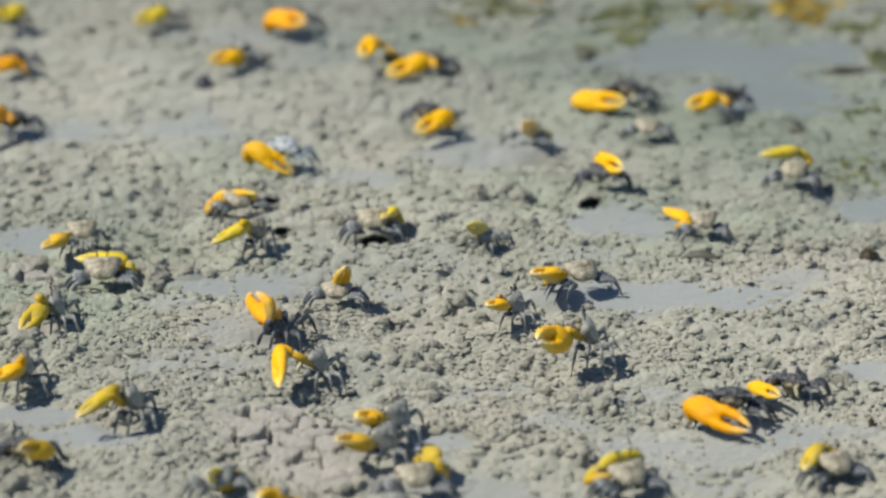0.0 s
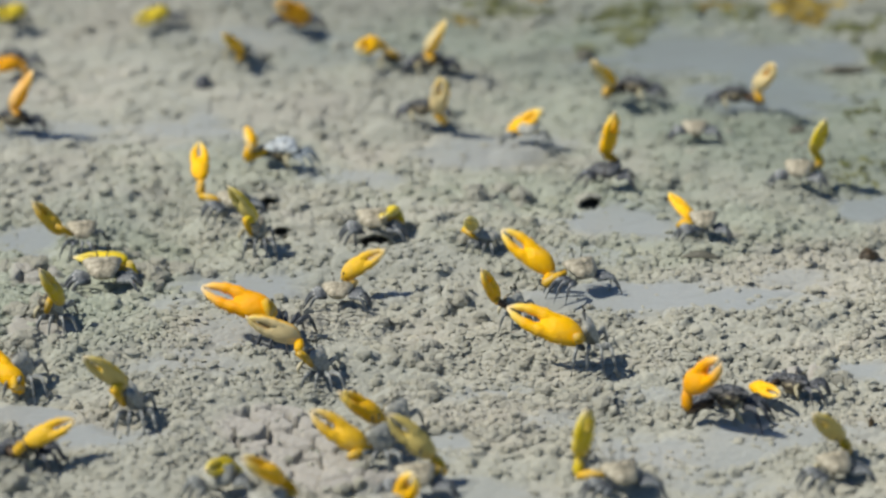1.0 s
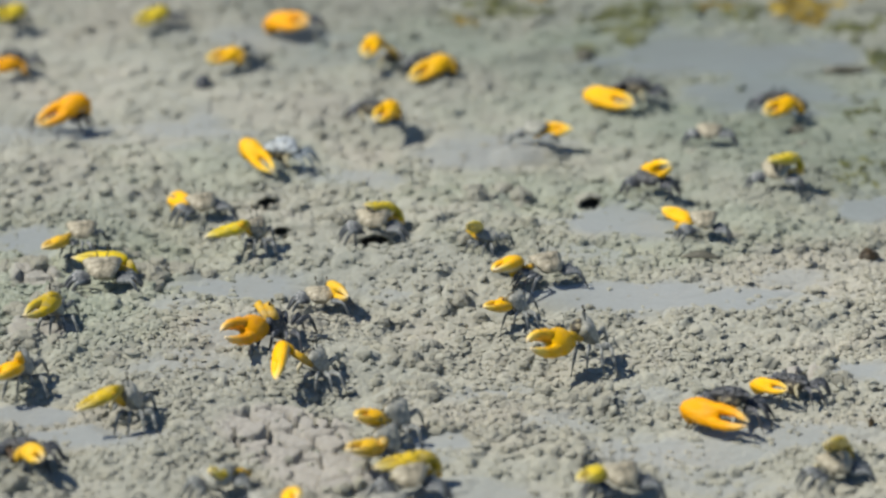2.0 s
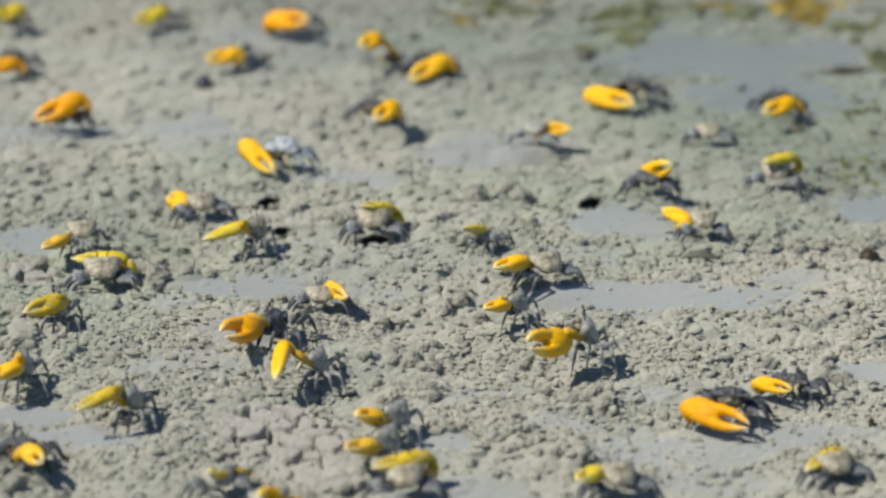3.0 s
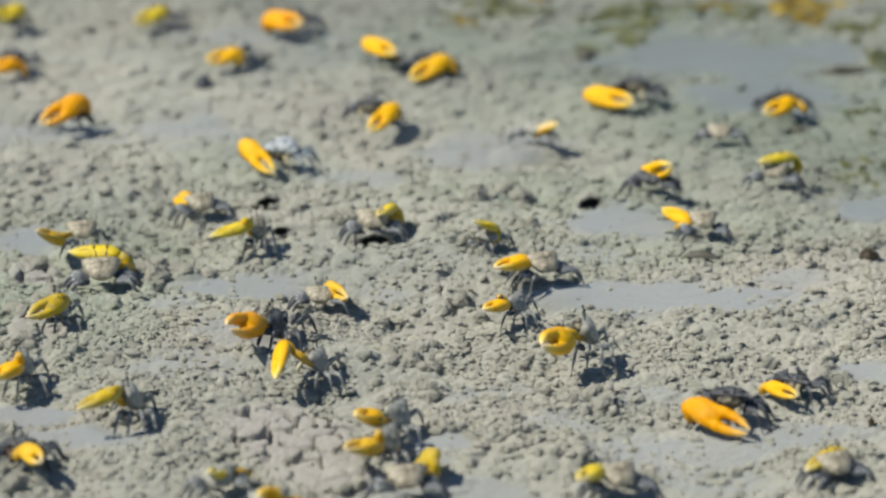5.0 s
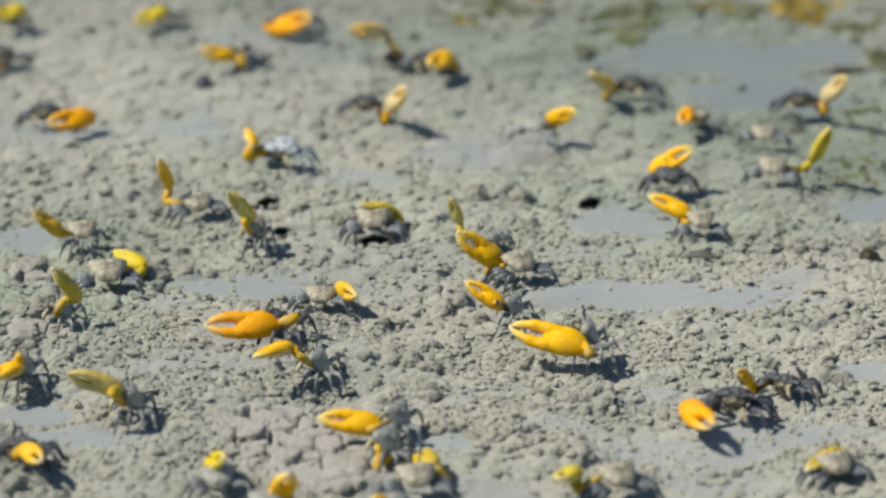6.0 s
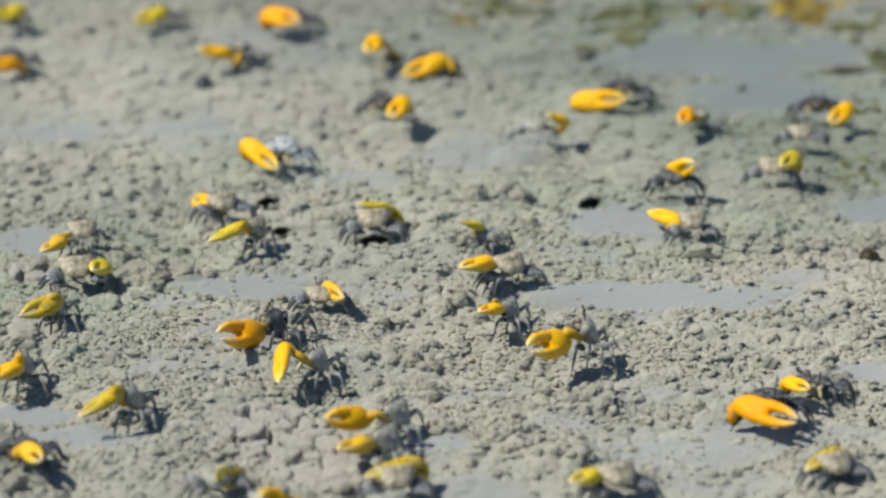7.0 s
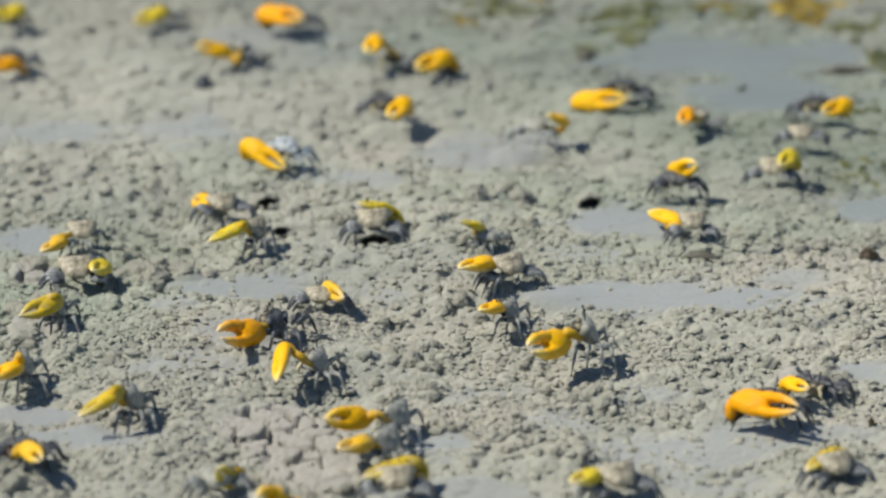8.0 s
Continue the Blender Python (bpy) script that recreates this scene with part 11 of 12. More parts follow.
    walk(crab_ai[2], [(0, pose(-0.3, 0.22, 0.58, 0.9, -30.9, 121.6)), (0.5, pose(-0.3, 0.22, 0.58, 0.9, -23.7, 125.9)), (0.7, pose(-0.3, 0.22, 0.58, 0.8, 2.2, 125.5)), (1, pose(-0.3, 0.22, 0.58, 0.8, 9.1, 128.9)), (1.2, pose(-0.3, 0.22, 0.58, 0.8, 13.7, 138.2)), (1.35, pose(-0.3, 0.22, 0.58, 9.3, -10.3, 175.5)), (1.5, pose(-0.3, 0.22, 0.58, 0.2, -34.4, -144)), (2.25, pose(-0.3, 0.22, 0.58, 0.9, -33.5, 179.6)), (3, pose(-0.3, 0.22, 0.58, 0.9, -32.4, 143.7)), (4.5, pose(-0.3, 0.22, 0.58, 1, -57.2, -178.1)), (5, pose(-0.3, 0.22, 0.58, 1, -57.2, -178.1)), (5.35, pose(-0.3, 0.22, 0.58, 0.9, -23.6, 125.8)), (5.55, pose(-0.3, 0.22, 0.58, 0.8, 2.1, 125.5)), (5.8, pose(-0.3, 0.22, 0.58, 0.8, 38.9, 175.9)), (6, pose(-0.3, 0.22, 0.58, 0.8, 38.9, 175.9)), (6.25, pose(-0.3, 0.22, 0.58, -7.9, 1.7, 149.8)), (6.5, pose(-0.3, 0.22, 0.58, 1, -35.4, 124.2)), (8, pose(-0.3, 0.22, 0.58, 1, -37.5, 127.6))])
    walk(crab_ai[3], [(0, pose(-0.57, 0.66, 0.89, -1, 33.6, -52)), (0.5, pose(-0.62, 0.66, 0.82, -0.9, 26.8, -51.3)), (0.7, pose(-0.65, 0.71, 0.56, -0.8, 3.7, -52.6)), (1, pose(-0.67, 0.68, 0.49, -0.8, -3.1, -49.8)), (1.2, pose(-0.73, 0.61, 0.44, -0.8, 10.7, -40.9)), (1.35, pose(-0.72, 0.27, 0.68, -5.1, 23.1, -5.5)), (1.5, pose(-0.7, -0.07, 0.92, -0.2, 35.4, 33.7)), (3, pose(-0.71, 0.52, 0.9, -0.9, 30.4, -35.1)), (4.5, pose(-0.62, 0.21, 1.08, -1, 56.5, -1.6)), (5, pose(-0.62, 0.21, 1.08, -1, 56.5, -1.6)), (5.35, pose(-0.62, 0.67, 0.82, -0.9, 26.7, -51.4)), (5.55, pose(-0.65, 0.71, 0.56, -0.8, 3.7, -52.7)), (5.8, pose(-0.77, 0.25, 0.2, -0.8, -32.1, -8.3)), (6, pose(-0.77, 0.25, 0.2, -0.8, -32.1, -8.3)), (6.25, pose(-0.67, 0.44, 0.57, 3.8, 2.8, -22.9)), (6.5, pose(-0.57, 0.62, 0.93, -1, 37.6, -38)), (8, pose(-0.59, 0.6, 0.95, -1, 36.8, -31.7))])
    walk(crab_ai[4], [(0, pose(-0.33, 0.35, 0.63, 165.9, -22.3, 152.5)), (0.5, pose(-0.34, 0.31, 0.59, 108.5, -44.1, 162.2)), (0.7, pose(-0.36, 0.33, 0.53, 83.5, -62.8, 119.5)), (1, pose(-0.37, 0.32, 0.51, 118.6, -38, 90.8)), (1.2, pose(-0.42, 0.34, 0.36, 115.1, -28.6, 109.9)), (1.35, pose(-0.38, 0.26, 0.48, 144.5, -16.7, 129.9)), (1.5, pose(-0.33, 0.18, 0.6, 175.2, -15.7, 152.7)), (3, pose(-0.32, 0.25, 0.63, 174.4, -18.1, 155.7)), (4.5, pose(-0.32, 0.2, 0.63, 172.7, -17.6, 152.4)), (5, pose(-0.32, 0.2, 0.63, 172.7, -17.6, 152.4)), (5.35, pose(-0.34, 0.31, 0.59, 108.5, -44, 162.2)), (5.55, pose(-0.36, 0.33, 0.53, 83.3, -62.7, 119.7)), (5.67, pose(-0.37, 0.27, 0.48, -136.3, -48.6, -6.7)), (5.8, pose(-0.39, 0.2, 0.44, -112.8, 12.3, -8.6)), (6, pose(-0.39, 0.2, 0.44, -112.8, 12.3, -8.6)), (6.17, pose(-0.36, 0.27, 0.52, -118.7, -19.5, 37.6)), (6.33, pose(-0.34, 0.35, 0.59, -151.3, -34, 98.6)), (6.5, pose(-0.31, 0.42, 0.67, 179.2, -15.5, 157.1)), (8, pose(-0.3, 0.42, 0.69, 179.2, -15.5, 157.1))])
    walk(crab_aj[0], [(0, pose(-0.0088, 1.1624, 0, 0, 0, 12)), (1.5, pose(-0.0088, 1.1624, 0, 0, 0, 12)), (1.7, pose(-0.0107, 1.1624, 0, 0, 0, 12)), (4.5, pose(-0.013, 1.1615, 0, 0, 0, 12)), (4.95, pose(-0.0124, 1.1616, 0, 0, 0, 12)), (5.8, pose(-0.0088, 1.1624, 0, 0, 0, 12)), (6, pose(-0.0088, 1.1624, 0, 0, 0, 12)), (6.5, pose(-0.0157, 1.1606, 0, 0, 0, 12)), (8, pose(-0.0157, 1.1606, 0, 0, 0, 12))])
    stride(crab_aj[1], [(4.95, 5.8), (6, 6.5)])
    walk(crab_aj[2], [(0, pose(0.3, 0.22, 0.56, -0.1, 24.1, 41.4)), (0.5, pose(0.3, 0.22, 0.56, 0, 21.7, 43.4)), (0.7, pose(0.3, 0.22, 0.56, 0.2, 13.3, 57.9)), (1, pose(0.3, 0.22, 0.56, 0, 16.8, 46.7)), (1.2, pose(0.3, 0.22, 0.56, 0, 19.8, 44.5)), (1.5, pose(0.3, 0.22, 0.56, -0.1, 26.2, 40.2)), (1.7, pose(0.3, 0.22, 0.56, -0.1, 22.5, 41.2)), (4, pose(0.3, 0.22, 0.56, -0.1, 22.6, 40.2)), (4.5, pose(0.3, 0.22, 0.56, -0.1, 27, 39.8)), (5, pose(0.3, 0.22, 0.56, -0.1, 27.2, 39.8)), (5.35, pose(0.3, 0.22, 0.56, 0, 21.7, 43.5)), (5.55, pose(0.3, 0.22, 0.56, 0.2, 13.3, 57.9)), (5.8, pose(0.3, 0.22, 0.56, -0.2, 30, 34.5)), (6, pose(0.3, 0.22, 0.56, -0.2, 30, 34.5)), (6.5, pose(0.3, 0.22, 0.56, -0.1, 28.5, 39.5)), (8, pose(0.3, 0.22, 0.56, -0.1, 27.9, 39.6))])
    walk(crab_aj[3], [(0, pose(0.71, 0.58, 0.31, 1.2, -62.3, 178.6)), (0.5, pose(0.7, 0.6, 0.34, 1, -56.2, -178.3)), (0.7, pose(0.61, 0.71, 0.42, 0.5, -39, -165.7)), (1, pose(0.69, 0.64, 0.39, 0.9, -54.7, -174.9)), (1.2, pose(0.7, 0.62, 0.36, 1, -56.7, -177.1)), (1.5, pose(0.71, 0.57, 0.3, 1.6, -68.8, 176.1)), (1.7, pose(0.72, 0.59, 0.33, 1.8, -71.6, 178.8)), (4, pose(0.72, 0.58, 0.33, 4.1, -83.1, -177.8)), (4.25, pose(0.72, 0.57, 0.31, 14.7, -85.9, -146.6)), (4.5, pose(0.71, 0.56, 0.29, -22.7, -88.5, -67.4)), (4.75, pose(0.71, 0.56, 0.29, 14.3, -86.4, -146.7)), (5, pose(0.71, 0.56, 0.29, 4.8, -83.9, -179.7)), (5.35, pose(0.7, 0.6, 0.34, 1, -56.1, -178.3)), (5.55, pose(0.61, 0.71, 0.42, 0.5, -39, -165.7)), (5.8, pose(0.73, 0.51, 0.26, 0.8, -41.4, 173)), (6, pose(0.73, 0.51, 0.26, 0.8, -41.4, 173)), (6.5, pose(0.71, 0.56, 0.27, 3, -78.5, 174.6)), (8, pose(0.71, 0.56, 0.28, 2.3, -75.1, 174.6))])
    walk(crab_aj[4], [(0, pose(0.52, 0.59, 0.69, 137.2, 19.1, 95.5)), (0.25, pose(0.49, 0.59, 0.69, 172.3, 19.8, 164.5)), (0.5, pose(0.47, 0.6, 0.69, -172.5, -9.7, -137.3)), (0.7, pose(0.29, 0.63, 0.69, -177.5, 0.6, -164.5)), (0.85, pose(0.37, 0.63, 0.71, -146.1, -25.1, -161.6)), (1, pose(0.45, 0.62, 0.73, -104.4, -47.6, -177.5)), (1.2, pose(0.47, 0.6, 0.71, -112.5, -46.6, -163.2)), (1.35, pose(0.52, 0.59, 0.7, -151, -30.6, -153.2)), (1.5, pose(0.56, 0.58, 0.69, 178, -13.1, -155.9)), (1.7, pose(0.58, 0.59, 0.73, -177.6, -1.1, -162.5)), (4, pose(0.67, 0.58, 0.75, -177.6, -1.1, -162.5)), (4.25, pose(0.69, 0.56, 0.73, 165.7, 21.6, 149.3)), (4.5, pose(0.71, 0.55, 0.71, 135.6, 22.3, 92.7)), (5, pose(0.67, 0.56, 0.7, 135.6, 22.3, 92.7)), (5.17, pose(0.57, 0.58, 0.69, 173.1, 22, 164.2)), (5.35, pose(0.47, 0.6, 0.69, -172.5, -9.7, -137.3)), (5.55, pose(0.29, 0.63, 0.69, -177.5, 0.6, -164.5)), (5.67, pose(0.35, 0.59, 0.61, 172.8, 9.4, 143.1)), (5.8, pose(0.42, 0.55, 0.54, 159.8, 7, 89.7)), (6, pose(0.42, 0.55, 0.54, 157.7, 10, 89.8)), (6.25, pose(0.52, 0.56, 0.61, 173.3, 13.6, 146.2)), (6.5, pose(0.62, 0.56, 0.69, -175, 2.9, -158.8)), (8, pose(0.6, 0.57, 0.69, -175.4, 1.8, -158.8))])
    walk(crab_aj2[2], [(0, pose(0.3, 0.22, 0.58, -0.2, 22.8, 33.2)), (0.7, pose(0.3, 0.22, 0.58, -0.2, 22.8, 33.2)), (1, pose(0.3, 0.22, 0.58, 0, 28, 44.9)), (1.2, pose(0.3, 0.22, 0.58, 0.2, 31, 54.9)), (1.5, pose(0.3, 0.22, 0.58, 0.3, 36.6, 62.6)), (1.7, pose(0.3, 0.22, 0.58, -0.2, 22.6, 34.1)), (4.5, pose(0.3, 0.22, 0.58, -0.2, 22.6, 34.1)), (5, pose(0.3, 0.22, 0.58, -0.2, 22.6, 34.1)), (5.35, pose(0.3, 0.22, 0.58, -0.2, 22.8, 33.2)), (5.55, pose(0.3, 0.22, 0.58, -0.2, 22.8, 33.2)), (5.8, pose(0.3, 0.22, 0.58, 0.3, 35.5, 63.3)), (6, pose(0.3, 0.22, 0.58, 0.1, 33.7, 52.7)), (6.5, pose(0.3, 0.22, 0.58, -0.2, 22.6, 34.1)), (8, pose(0.3, 0.22, 0.58, -0.2, 22.6, 34.1))])
    walk(crab_aj2[3], [(0, pose(0.76, 0.52, 0.35, 0.5, 1.5, -175.2)), (0.7, pose(0.76, 0.52, 0.35, 0.5, 1.5, -175.2)), (1, pose(0.68, 0.59, 0.3, 0.5, -17.6, -171.2)), (1.2, pose(0.6, 0.64, 0.27, 0.4, -16.8, -164.4)), (1.5, pose(0.52, 0.65, 0.22, 0.4, -12.7, -161.4)), (1.7, pose(0.76, 0.53, 0.35, 0.5, 4.7, -173.1)), (4.5, pose(0.76, 0.53, 0.35, 0.5, 4.7, -173.1)), (5, pose(0.76, 0.53, 0.35, 0.5, 4.7, -173.1)), (5.35, pose(0.76, 0.52, 0.35, 0.5, 1.5, -175.2)), (5.55, pose(0.76, 0.52, 0.35, 0.5, 1.5, -175.2)), (5.8, pose(0.52, 0.66, 0.23, 0.4, -14.5, -161.2)), (6, pose(0.6, 0.62, 0.25, 0.4, -9.2, -164.3)), (6.5, pose(0.76, 0.53, 0.35, 0.5, 4.7, -173.1)), (8, pose(0.76, 0.53, 0.35, 0.5, 4.7, -173.1))])
    walk(crab_aj2[4], [(0, pose(0.34, 0.49, 0.34, 132.6, -14.9, -127.5)), (0.7, pose(0.34, 0.49, 0.34, 135.1, -24.5, -112)), (0.8, pose(0.32, 0.5, 0.37, 84.5, -40.5, -119.1)), (0.9, pose(0.3, 0.52, 0.4, 18.7, -54.1, -103.9)), (1, pose(0.28, 0.53, 0.43, -56.4, -48.8, -77.8)), (1.2, pose(0.21, 0.53, 0.39, -16.9, -52.1, -93.6)), (1.35, pose(0.17, 0.53, 0.35, 40.8, -48.2, -112.7)), (1.5, pose(0.13, 0.52, 0.31, 87.7, -36.1, -118.6)), (1.7, pose(0.34, 0.48, 0.31, 131.3, -15.9, -127.7)), (4.5, pose(0.34, 0.48, 0.31, 131.3, -15.9, -127.7)), (5, pose(0.34, 0.48, 0.31, 131.3, -15.9, -127.7)), (5.35, pose(0.34, 0.49, 0.34, 133.5, -21.9, -116.4)), (5.55, pose(0.34, 0.49, 0.34, 135.1, -24.5, -112)), (5.67, pose(0.24, 0.51, 0.34, 94.2, -34.1, -116.9)), (5.8, pose(0.13, 0.53, 0.34, 48.2, -44, -112.4)), (6, pose(0.2, 0.5, 0.31, 114.1, -27.5, -122.8)), (6.5, pose(0.34, 0.48, 0.31, 131.3, -15.9, -127.7)), (8, pose(0.34, 0.48, 0.31, 131.3, -15.9, -127.7))])
    walk(crab_ak[2], [(0, pose(0.3, 0.22, 0.5, 0.7, -1.4, 170.5)), (0.5, pose(0.3, 0.22, 0.5, 0.8, 5.3, 134.6)), (0.7, pose(0.3, 0.22, 0.5, 0.8, -7.1, 127)), (1, pose(0.3, 0.22, 0.5, 0.8, -11.2, 117)), (1.2, pose(0.3, 0.22, 0.5, 0.8, -8.8, 114.9)), (1.5, pose(0.3, 0.22, 0.5, 0.7, 5.5, 104.4)), (1.7, pose(0.3, 0.22, 0.5, 0.8, 2.4, 118.2)), (3, pose(0.3, 0.22, 0.5, 0.8, 1.8, 116.3)), (8, pose(0.3, 0.22, 0.5, 0.8, -5.4, 114.8))])
    walk(crab_ak[3], [(0, pose(-0.29, 0.32, 0.52, 0.6, -7.6, -179.9)), (0.5, pose(-0.12, 0.65, 0.44, -0.1, -27.9, -129.1)), (0.7, pose(-0.06, 0.7, 0.57, -0.3, -22, -115.9)), (1, pose(0.03, 0.74, 0.62, -0.3, -16, -110.5)), (1.2, pose(0.05, 0.76, 0.59, -0.4, -16.3, -109.8)), (1.5, pose(0.15, 0.8, 0.44, -0.3, -21.3, -112.4)), (1.7, pose(0.02, 0.75, 0.47, -0.3, -23.3, -113.6)), (3, pose(0.03, 0.76, 0.48, -0.3, -22.4, -112.5)), (8, pose(0.05, 0.76, 0.56, -0.4, -18, -110))])
    walk(crab_ak[4], [(0, pose(-0.72, 0.32, 0.57, 119.9, -21.4, 65.1)), (0.17, pose(-0.6, 0.33, 0.59, 166.5, -4.2, 88.5)), (0.33, pose(-0.47, 0.34, 0.62, -145.2, -9.7, 116.7)), (0.5, pose(-0.35, 0.36, 0.64, -99.5, -34, 132.9)), (0.7, pose(-0.23, 0.35, 0.73, -111.6, -28.1, 154.3)), (1, pose(-0.11, 0.37, 0.73, -124.6, -23.4, -160.9)), (1.2, pose(-0.09, 0.38, 0.71, -124.5, -21.8, -161.6)), (1.5, pose(0, 0.44, 0.59, -124, 2.2, -170.8)), (1.7, pose(-0.14, 0.39, 0.64, -141.9, -8.8, 124.5)), (3, pose(-0.11, 0.4, 0.64, -145.1, -5.2, 124.3)), (8, pose(-0.09, 0.39, 0.69, -145.1, -5.2, 124.3))])
    walk(crab_al[2], [(0, pose(0.3, 0.22, 0.52, -0.1, 24.8, 39.2)), (0.7, pose(0.3, 0.22, 0.52, -0.1, 23.3, 38.2)), (1, pose(0.3, 0.22, 0.52, -0.2, 35.3, 35)), (1.5, pose(0.3, 0.22, 0.52, -0.2, 35.3, 35)), (1.7, pose(0.3, 0.22, 0.52, -0.4, 14.4, 17.6)), (4.5, pose(0.3, 0.22, 0.52, -0.4, 14.4, 17.6)), (5, pose(0.3, 0.22, 0.52, -0.4, 14.4, 17.6)), (5.35, pose(0.3, 0.22, 0.52, -0.1, 23.6, 38.5)), (5.55, pose(0.3, 0.22, 0.52, -0.1, 23.3, 38.2)), (5.8, pose(0.3, 0.22, 0.52, 0.6, 18.5, 89.5)), (6, pose(0.3, 0.22, 0.52, 0.6, 13.2, 89.3)), (6.5, pose(0.3, 0.22, 0.52, -0.1, 16.7, 38.2)), (8, pose(0.3, 0.22, 0.52, -0.1, 16.7, 38.2))])
    walk(crab_al[3], [(0, pose(0.72, 0.56, 0.27, 0.3, 25.1, -152)), (0.7, pose(0.73, 0.56, 0.28, 0.3, 20.1, -157.7)), (0.85, pose(0.72, 0.53, 0.23, -4.8, -21.8, -168.9)), (1, pose(0.7, 0.5, 0.17, 1.4, -63.8, 175.2)), (1.5, pose(0.7, 0.5, 0.17, 1.4, -63.8, 175.2)), (1.7, pose(0.85, 0.4, 0.37, 0.7, 5.3, 171.2)), (4.5, pose(0.85, 0.4, 0.37, 0.7, 5.3, 171.2)), (5, pose(0.85, 0.4, 0.37, 0.7, 5.3, 171.2)), (5.35, pose(0.73, 0.56, 0.28, 0.3, 21.6, -156)), (5.55, pose(0.73, 0.56, 0.28, 0.3, 20.1, -157.7)), (5.8, pose(0.3, 0.79, 0.33, 0.5, -24.2, -168.3)), (6, pose(0.31, 0.8, 0.38, 0.5, -27, -169.5)), (6.5, pose(0.75, 0.58, 0.35, 0.2, 29.8, -148.4)), (8, pose(0.75, 0.58, 0.35, 0.2, 29.8, -148.4))])
    walk(crab_al[4], [(0, pose(0.39, 0.39, 0.09, 83.4, -39.7, -136.7)), (0.7, pose(0.37, 0.41, 0.14, 88.8, -37.3, -135.8)), (1, pose(0.52, 0.52, 0.55, 128.8, -16.2, -140.5)), (1.5, pose(0.52, 0.52, 0.55, 127.2, -17.4, -140.7)), (1.7, pose(0.44, 0.46, 0.33, 165.5, -26.6, -134.1)), (4.5, pose(0.44, 0.46, 0.33, 167.7, -25.3, -135.3)), (5, pose(0.44, 0.46, 0.33, 167.7, -25.3, -135.3)), (5.17, pose(0.41, 0.43, 0.23, 128.9, -31.5, -138.4)), (5.35, pose(0.37, 0.4, 0.12, 87.2, -38, -136)), (5.55, pose(0.37, 0.41, 0.14, 88.8, -37.3, -135.8)), (5.67, pose(0.15, 0.56, 0.32, 15.5, -53.7, -117)), (5.8, pose(-0.07, 0.71, 0.5, -66.1, -44.2, -88.4)), (6, pose(-0.06, 0.74, 0.57, -112.6, -27.6, -84.2)), (6.17, pose(0.11, 0.62, 0.43, -61.9, -43.6, -86.1)), (6.33, pose(0.27, 0.5, 0.28, 3.3, -50.8, -107.3)), (6.5, pose(0.44, 0.38, 0.14, 66, -40.9, -125.6)), (8, pose(0.44, 0.38, 0.14, 69.2, -40.7, -127.2))])
    walk(crab_am[2], [(0, pose(0.3, 0.22, 0.58, -0.4, 26.1, 17.7)), (0.5, pose(0.3, 0.22, 0.58, 0.1, 22.3, 54.1)), (0.7, pose(0.3, 0.22, 0.58, 0.3, 10, 63.7)), (1, pose(0.3, 0.22, 0.58, 0.1, 8.2, 53.7)), (1.2, pose(0.3, 0.22, 0.58, 0.1, 18.7, 49)), (1.5, pose(0.3, 0.22, 0.58, -0.7, 48.3, 8.7)), (1.7, pose(0.3, 0.22, 0.58, -0.3, 25.9, 26.4)), (3, pose(0.3, 0.22, 0.58, -0.4, 22.7, 17.4)), (4.5, pose(0.3, 0.22, 0.58, -0.4, 22.7, 17.4)), (5, pose(0.3, 0.22, 0.58, -0.4, 22.7, 17.4)), (5.35, pose(0.3, 0.22, 0.58, 0.1, 22.3, 54.1)), (5.55, pose(0.3, 0.22, 0.58, 0.3, 10, 63.7)), (5.8, pose(0.3, 0.22, 0.58, -0.1, 27, 41.8)), (6, pose(0.3, 0.22, 0.58, 0.1, 29.1, 50.4)), (6.5, pose(0.3, 0.22, 0.58, -0.5, 22.4, 13.2)), (8, pose(0.3, 0.22, 0.58, -0.5, 27, 13.4))])
    walk(crab_am[3], [(0, pose(0.81, 0.38, 0.32, 0.7, -17, 161.6)), (0.5, pose(0.63, 0.67, 0.35, 0.5, -31.6, -166.7)), (0.7, pose(0.56, 0.75, 0.48, 0.5, -36.9, -162.9)), (1, pose(0.65, 0.7, 0.49, 0.7, -50.2, -171.4)), (1.2, pose(0.67, 0.65, 0.39, 0.7, -44.8, -172.7)), (1.5, pose(0.69, 0.28, 0.13, 1.3, -51.5, 123.6)), (1.7, pose(0.78, 0.46, 0.32, 0.7, -16.7, 171.6)), (3, pose(0.83, 0.39, 0.35, 0.7, -9.3, 163.6)), (4.5, pose(0.83, 0.39, 0.35, 0.7, -9.3, 163.6)), (5, pose(0.83, 0.39, 0.35, 0.7, -9.3, 163.6)), (5.35, pose(0.63, 0.67, 0.35, 0.5, -31.6, -166.7)), (5.55, pose(0.56, 0.75, 0.48, 0.5, -36.9, -162.9)), (5.8, pose(0.7, 0.58, 0.31, 0.6, -24.7, -175.6)), (6, pose(0.63, 0.62, 0.29, 0.4, -17.8, -167.2)), (6.5, pose(0.84, 0.35, 0.35, 0.7, -8.9, 158.5)), (8, pose(0.82, 0.34, 0.31, 0.8, -18.2, 156))])
